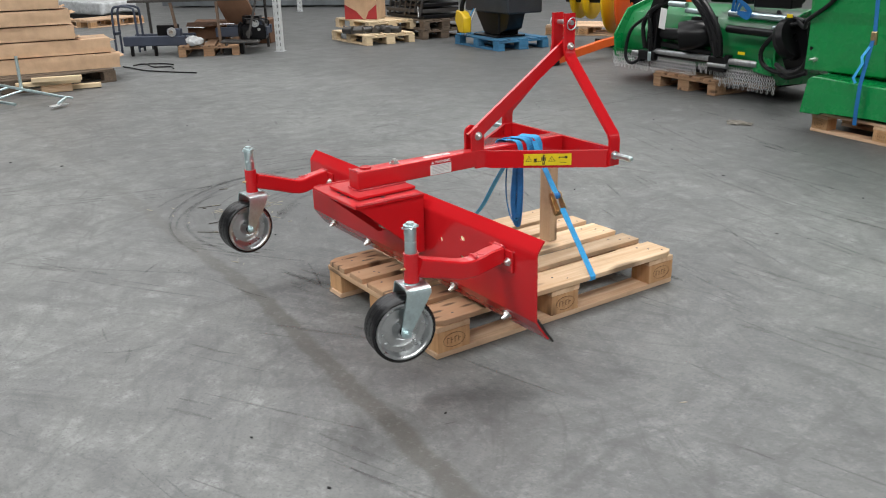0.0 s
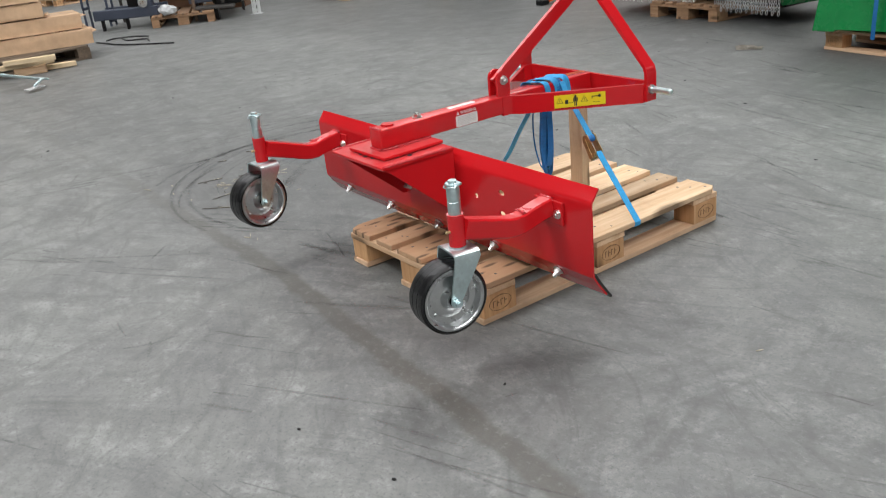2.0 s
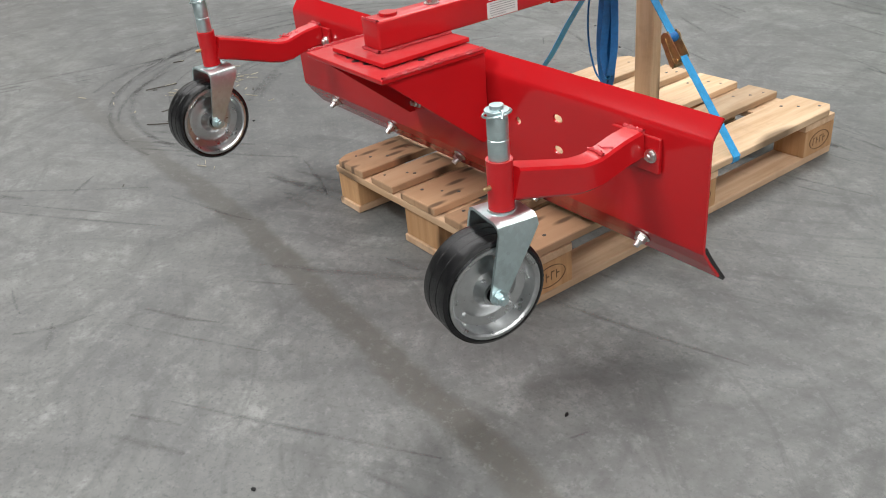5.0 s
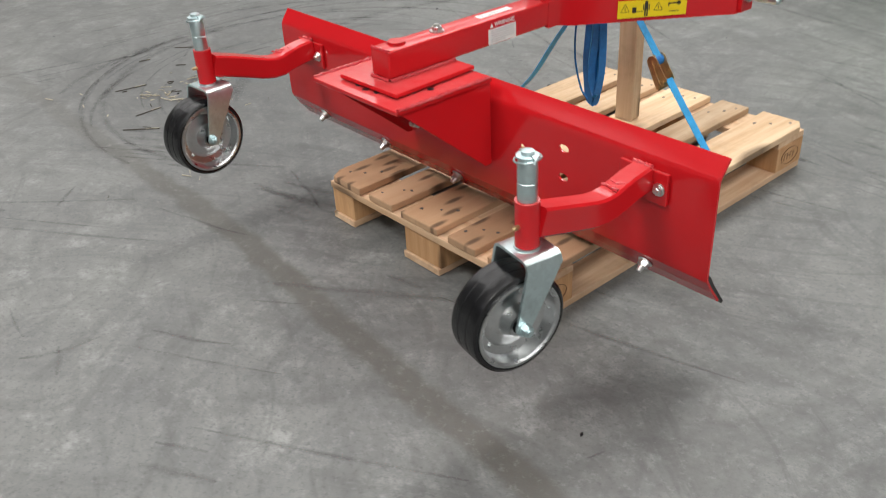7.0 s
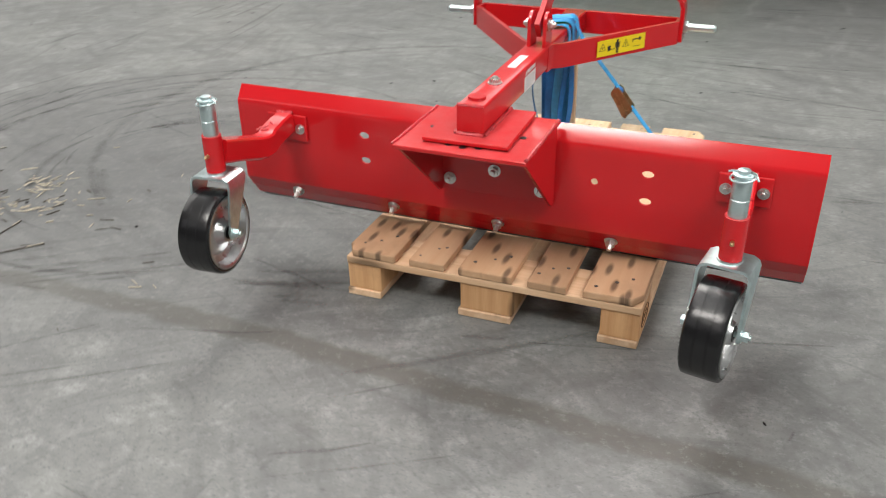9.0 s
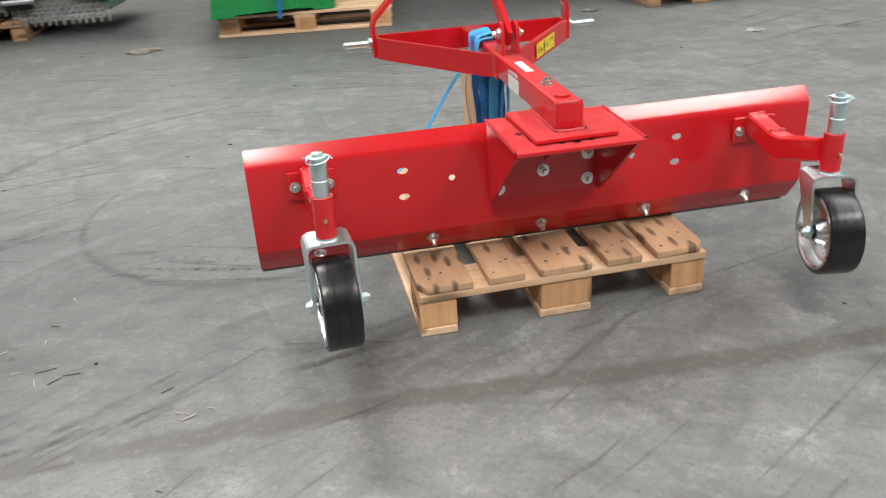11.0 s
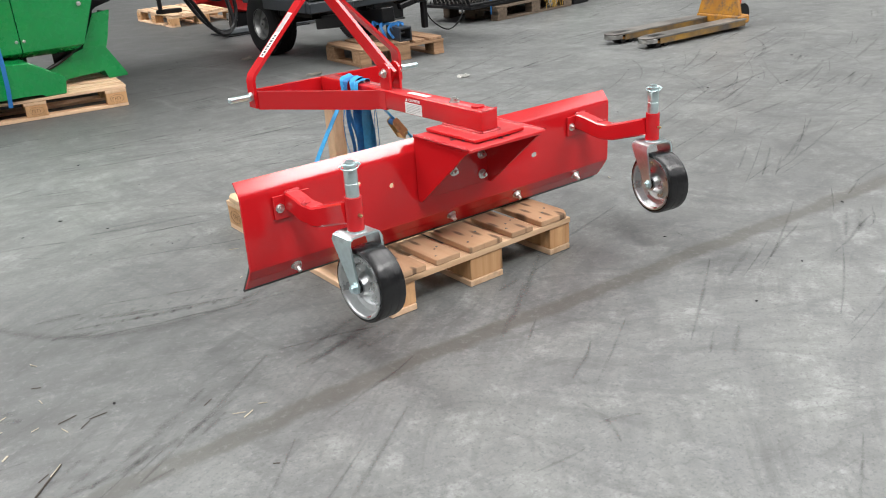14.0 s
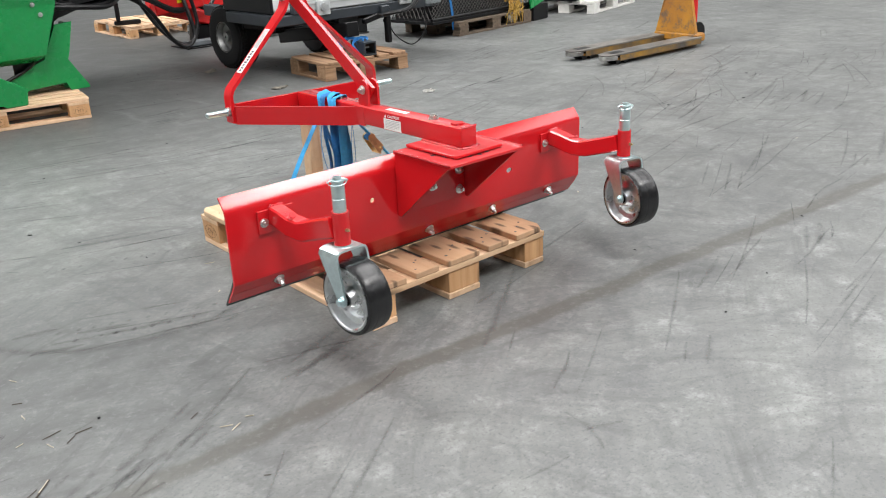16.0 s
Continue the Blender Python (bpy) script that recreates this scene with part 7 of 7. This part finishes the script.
# ---------------------------------------------------------------- litter and marks on the floor
for k, (x, y, r, rz) in enumerate(((-1.10, 4.13, 0.12, 10), (2.59, 2.82, 0.06, 20), (2.00, 5.12, 0.09, 50), (1.97, 3.90, 0.075, 15))):
    pp = thing("paper_scrap", pose(x, y, 0.002, 0, 0, rz), "crumpled dirty scrap of paper on the floor", "paper", "paper scraps")
    g = B()
    rr = random.Random(k + 40)
    n = 12
    rim_ = [rr.uniform(0.62, 1.2) for i in range(n)]
    hub_ = g.verts.new((0, 0, 0.010))
    loops_ = []
    for f in (0.4, 0.75, 1.0):
        loops_.append([g.verts.new((r * f * q * math.cos(2 * math.pi * i / n + 0.2 * f), 0.7 * r * f * q * math.sin(2 * math.pi * i / n + 0.2 * f), 0.0012 + (0.018 if f < 1 else 0.006) * rr.random())) for i, q in enumerate(rim_)])
    for i in range(n):
        j = (i + 1) % n
        g.faces.new((hub_, loops_[0][i], loops_[0][j]))
        for p_, q_ in zip(loops_, loops_[1:]):
            g.faces.new((p_[i], q_[i], q_[j], p_[j]))
    bmesh.ops.solidify(g, geom=g.faces[:], thickness=0.0006)
    part("sheet", g, PAPERW if k == 1 else PAPER, pp, smooth=0)
g = B()
rr = random.Random(77)
for k in range(92):
    # two loose heaps with strays between them
    if k < 30:
        cx, cy = rr.gauss(-1.384, 0.042), rr.gauss(0.320, 0.048)
    elif k < 66:
        u = rr.random()
        cx, cy = -1.42 + 0.22 * u + rr.gauss(0, 0.035), 0.03 + 0.17 * u + rr.gauss(0, 0.030)
    elif k < 82:
        cx, cy = rr.gauss(-1.36, 0.18), rr.gauss(0.14, 0.18)
    else:
        cx, cy = rr.uniform(-3.5, 3.0), rr.uniform(-2.2, 3.0)
        if -0.1 < cx < 0.9 and -0.1 < cy < 1.3:
            continue
    L = rr.choice((0.015, 0.025, 0.035, 0.055)) * rr.uniform(0.7, 1.1)
    lift = rr.uniform(0.0, 0.006) if k < 66 else 0.0
    box(g, (cx, cy, 0.0030 + lift), (L, rr.uniform(0.0016, 0.0042), 0.0022), rot=(rr.uniform(-20, 20), rr.uniform(-8, 8) if lift else 0, rr.gauss(35, 38)))
g2 = B()
for k in range(14):
    cx, cy = rr.gauss(-1.36, 0.15), rr.gauss(0.16, 0.15)
    box(g2, (cx, cy, 0.0035), (rr.choice((0.02, 0.03, 0.045)), rr.uniform(0.0014, 0.0034), 0.003), rot=(0, 0, rr.gauss(35, 40)))
for x, y, L, rz in ((-1.088, -0.113, 0.140, 48), (-1.86, 0.48, 0.140, 47), (-1.544, 0.05, 0.130, 79), (-1.234, -0.016, 0.110, 95), (-1.845, 0.25, 0.050, 70)):
    box(g2, (x, y, 0.0035), (L, 0.0032, 0.003), rot=(0, 0, rz))
    box(g, (x + 0.3 * L * math.cos(radians(rz)), y + 0.3 * L * math.sin(radians(rz)), 0.0052), (0.35 * L, 0.0026, 0.002), rot=(0, 0, rz))
for x, y, L, rz in ((-0.97, 0.14, 0.052, 12), (-0.90, 0.10, 0.046, 0), (-1.09, -0.09, 0.033, 33), (-0.94, 0.08, 0.036, 39), (-0.65, -0.05, 0.034, 32), (-0.99, 0.38, 0.027, 152), (-0.64, -0.43, 0.016, 145)):
    box(g2, (x, y, 0.0035), (L, 0.0018, 0.002), rot=(0, 0, rz))
for x, y, L, rz in ((-0.61, -0.16, 0.035, 155), (-0.54, -0.16, 0.023, 151), (-1.05, 0.15, 0.021, 17), (-0.99, 0.09, 0.030, 105), (-1.0, 0.29, 0.026, 94), (-0.96, 0.53, 0.029, 115)):
    box(g, (x, y, 0.0035), (L, 0.0018, 0.002), rot=(0, 0, rz))
tagged(part("bark_litter", g2, TWIG, smooth=0), "dark splinters of bark and twig on the floor", "litter", kind="stuff")
tagged(part("straw_litter", g, STRAW, smooth=0), "thin scattered dry straw and grit on the floor", "litter", kind="stuff")
g = B()
for k in range(90):
    cx, cy = rr.uniform(-4, 5), rr.uniform(-3, 5)
    if -0.1 < cx < 0.9 and -0.1 < cy < 1.3:
        continue
    r = rr.uniform(0.002, 0.006)
    m4 = pose(cx, cy, 0.001 + r * 0.25, rr.uniform(0, 40), 0, rr.uniform(0, 180)) @ Matrix.Diagonal((r * rr.uniform(1, 2.6), r, r * 0.5, 1))
    bmesh.ops.create_icosphere(g, subdivisions=1, radius=1, matrix=m4)
tagged(part("grit", g, BLACK, smooth=0), "small dark crumbs of dirt on the floor", "dirt", kind="stuff")

# tyre marks: rubbed arcs and streaks
g = B()
across = g.loops.layers.uv.new("across")


def mark(pts, width, dz):
    sp_ = [Vector(p) for p in pts]
    rows_ = []
    for i, p in enumerate(sp_):
        t = (sp_[min(i + 1, len(sp_) - 1)] - sp_[max(i - 1, 0)]).normalized()
        s = Vector((-t.y, t.x))
        w = width * (0.35 + 0.65 * math.sin(math.pi * min(1, max(0, (i + 0.5) / len(sp_)))))
        rows_.append((g.verts.new((p.x + s.x * w / 2, p.y + s.y * w / 2, dz)), g.verts.new((p.x - s.x * w / 2, p.y - s.y * w / 2, dz))))
    for a, b in zip(rows_, rows_[1:]):
        f = g.faces.new((a[0], a[1], b[1], b[0]))
        for lp_, v_ in zip(f.loops, (0.0, 1.0, 1.0, 0.0)):
            lp_[across].uv = (0.5, v_)


def arc(cx, cy, r, a0, a1, width, dz):
    n = 40
    mark([(cx + r * math.cos(radians(a0 + (a1 - a0) * i / n)), cy + r * math.sin(radians(a0 + (a1 - a0) * i / n))) for i in range(n + 1)], width, dz)


rr = random.Random(5)
arc(-1.05, 0.75, 0.95, 60, 300, 0.060, 0.0011)
arc(-1.02, 0.78, 1.07, 90, 280, 0.045, 0.0013)
arc(-0.35, 1.25, 1.25, 95, 235, 0.09, 0.0015)
arc(-0.4, 1.1, 0.62, 150, 330, 0.06, 0.0017)
for k in range(26):
    a0 = rr.uniform(70, 230)
    arc(-1.05 + rr.gauss(0, 0.08), 0.66 + rr.gauss(0, 0.08), rr.uniform(0.42, 1.0), a0, a0 + rr.uniform(20, 70), rr.choice((0.018, 0.024, 0.034, 0.055, 0.08)), 0.0018 + 0.00001 * k)
# longer scored lines: x, y, heading, length
for x, y, heading, length in ((-0.27, 1.12, -22, 0.52), (-0.14, 1.38, -16, 0.40), (-0.49, 0.75, -23, 0.36), (-0.47, 0.60, -21, 0.39), (-0.37, 0.48, -14, 0.76), (2.5, 0.05, 14, 0.96), (3.07, 0.07, 8, 0.6), (3.85, 1.7, 17, 1.0),
                              (2.3, -0.35, 5, 0.36), (1.34, -0.52, 16, 0.44), (1.6, -0.65, 13, 0.43), (-0.22, 0.04, -15, 0.30), (-0.27, -0.30, 16, 0.36), (0.24, -0.6, 30, 0.22), (0.43, 2.3, -15, 0.78), (0.7, 1.85, -26, 0.67)):
    c, s = math.cos(radians(heading)), math.sin(radians(heading))
    pts = []
    for k in range(25):
        u = length * (k / 24 - 0.5)
        p = Vector((x + c * u, y + s * u, 0))
        off = 0.05 * u * u + 0.010 * noise.noise(p * 7)
        pts.append((p.x - s * off, p.y + c * off))
    mark(pts, 0.020, 0.0021)
# lug prints between the lines
for (x0, y0), (x1, y1) in (((-0.60, 1.36), (-0.05, 1.16)), ((-0.75, 0.76), (-0.05, 0.50)), ((-0.72, 0.66), (-0.10, 0.44))):
    n = int(math.hypot(x1 - x0, y1 - y0) / 0.055)
    for k in range(n):
        u = (k + rr.uniform(-0.2, 0.2)) / n
        cx, cy = x0 + (x1 - x0) * u, y0 + (y1 - y0) * u
        mark([(cx - 0.010, cy - 0.006), (cx, cy), (cx + 0.010, cy + 0.008)], 0.022, 0.0022)


def drift(x, y):
    """The way in which the wheels ran at a place, in degrees."""
    south = 34 - 18 * min(1, max(0, (x + 0.6) / 1.8))
    north = -22 + 34 * min(1, max(0, (x + 0.5) / 2.5))
    w = min(1, max(0, (0.25 - y) / 0.5))
    if x < -1.7:
        return 84
    return w * south + (1 - w) * north


def stroke(x, y, heading, length, r, width, dz):
    a0 = heading - 90
    arc(x - r * math.cos(radians(a0)), y - r * math.sin(radians(a0)), r, a0, a0 + math.degrees(length / r), width, dz)


# runs of strokes side by side, as the blocks of one tyre leave them
for k in range(280):
    cx, cy = rr.uniform(-3, 6.5), rr.uniform(-2.6, 5.5)
    heading = drift(cx, cy) + rr.gauss(0, 6)
    c, s = math.cos(radians(heading)), math.sin(radians(heading))
    r, gap = rr.choice((4.0, 7.0, 12.0)) * rr.uniform(0.8, 1.2), rr.uniform(0.03, 0.09)
    for q in range(rr.choice((1, 2, 3, 4))):
        along = rr.uniform(-0.15, 0.15)
        stroke(cx - s * gap * q + c * along, cy + c * gap * q + s * along, heading + rr.gauss(0, 2), rr.choice((0.15, 0.25, 0.4, 0.7)) * rr.uniform(0.7, 1.2), r, rr.choice((0.010, 0.014, 0.020, 0.030, 0.046)), 0.0012 + 0.0000009 * (4 * k + q))
# short scuffs any way, and scored curls by the lifting truck
for k in range(150):
    stroke(rr.uniform(-4, 6), rr.uniform(-2.6, 6.0), rr.uniform(0, 360), rr.uniform(0.04, 0.2), rr.choice((0.3, 0.8, 2.0)), rr.choice((0.010, 0.014, 0.024)), 0.0024 + 0.000001 * k)
for k in range(70):
    cx, cy = rr.gauss(4.2, 0.9), rr.gauss(1.2, 0.8)
    stroke(cx, cy, rr.gauss(12, 16), rr.uniform(0.3, 1.0), rr.choice((1.5, 3.0, 6.0)), rr.choice((0.008, 0.012, 0.02)), 0.0026 + 0.000001 * k)
tagged(part("tyre_marks", g, RUBS, smooth=0), "dark curved rubber tyre marks on the concrete", "tyre marks", kind="stuff")
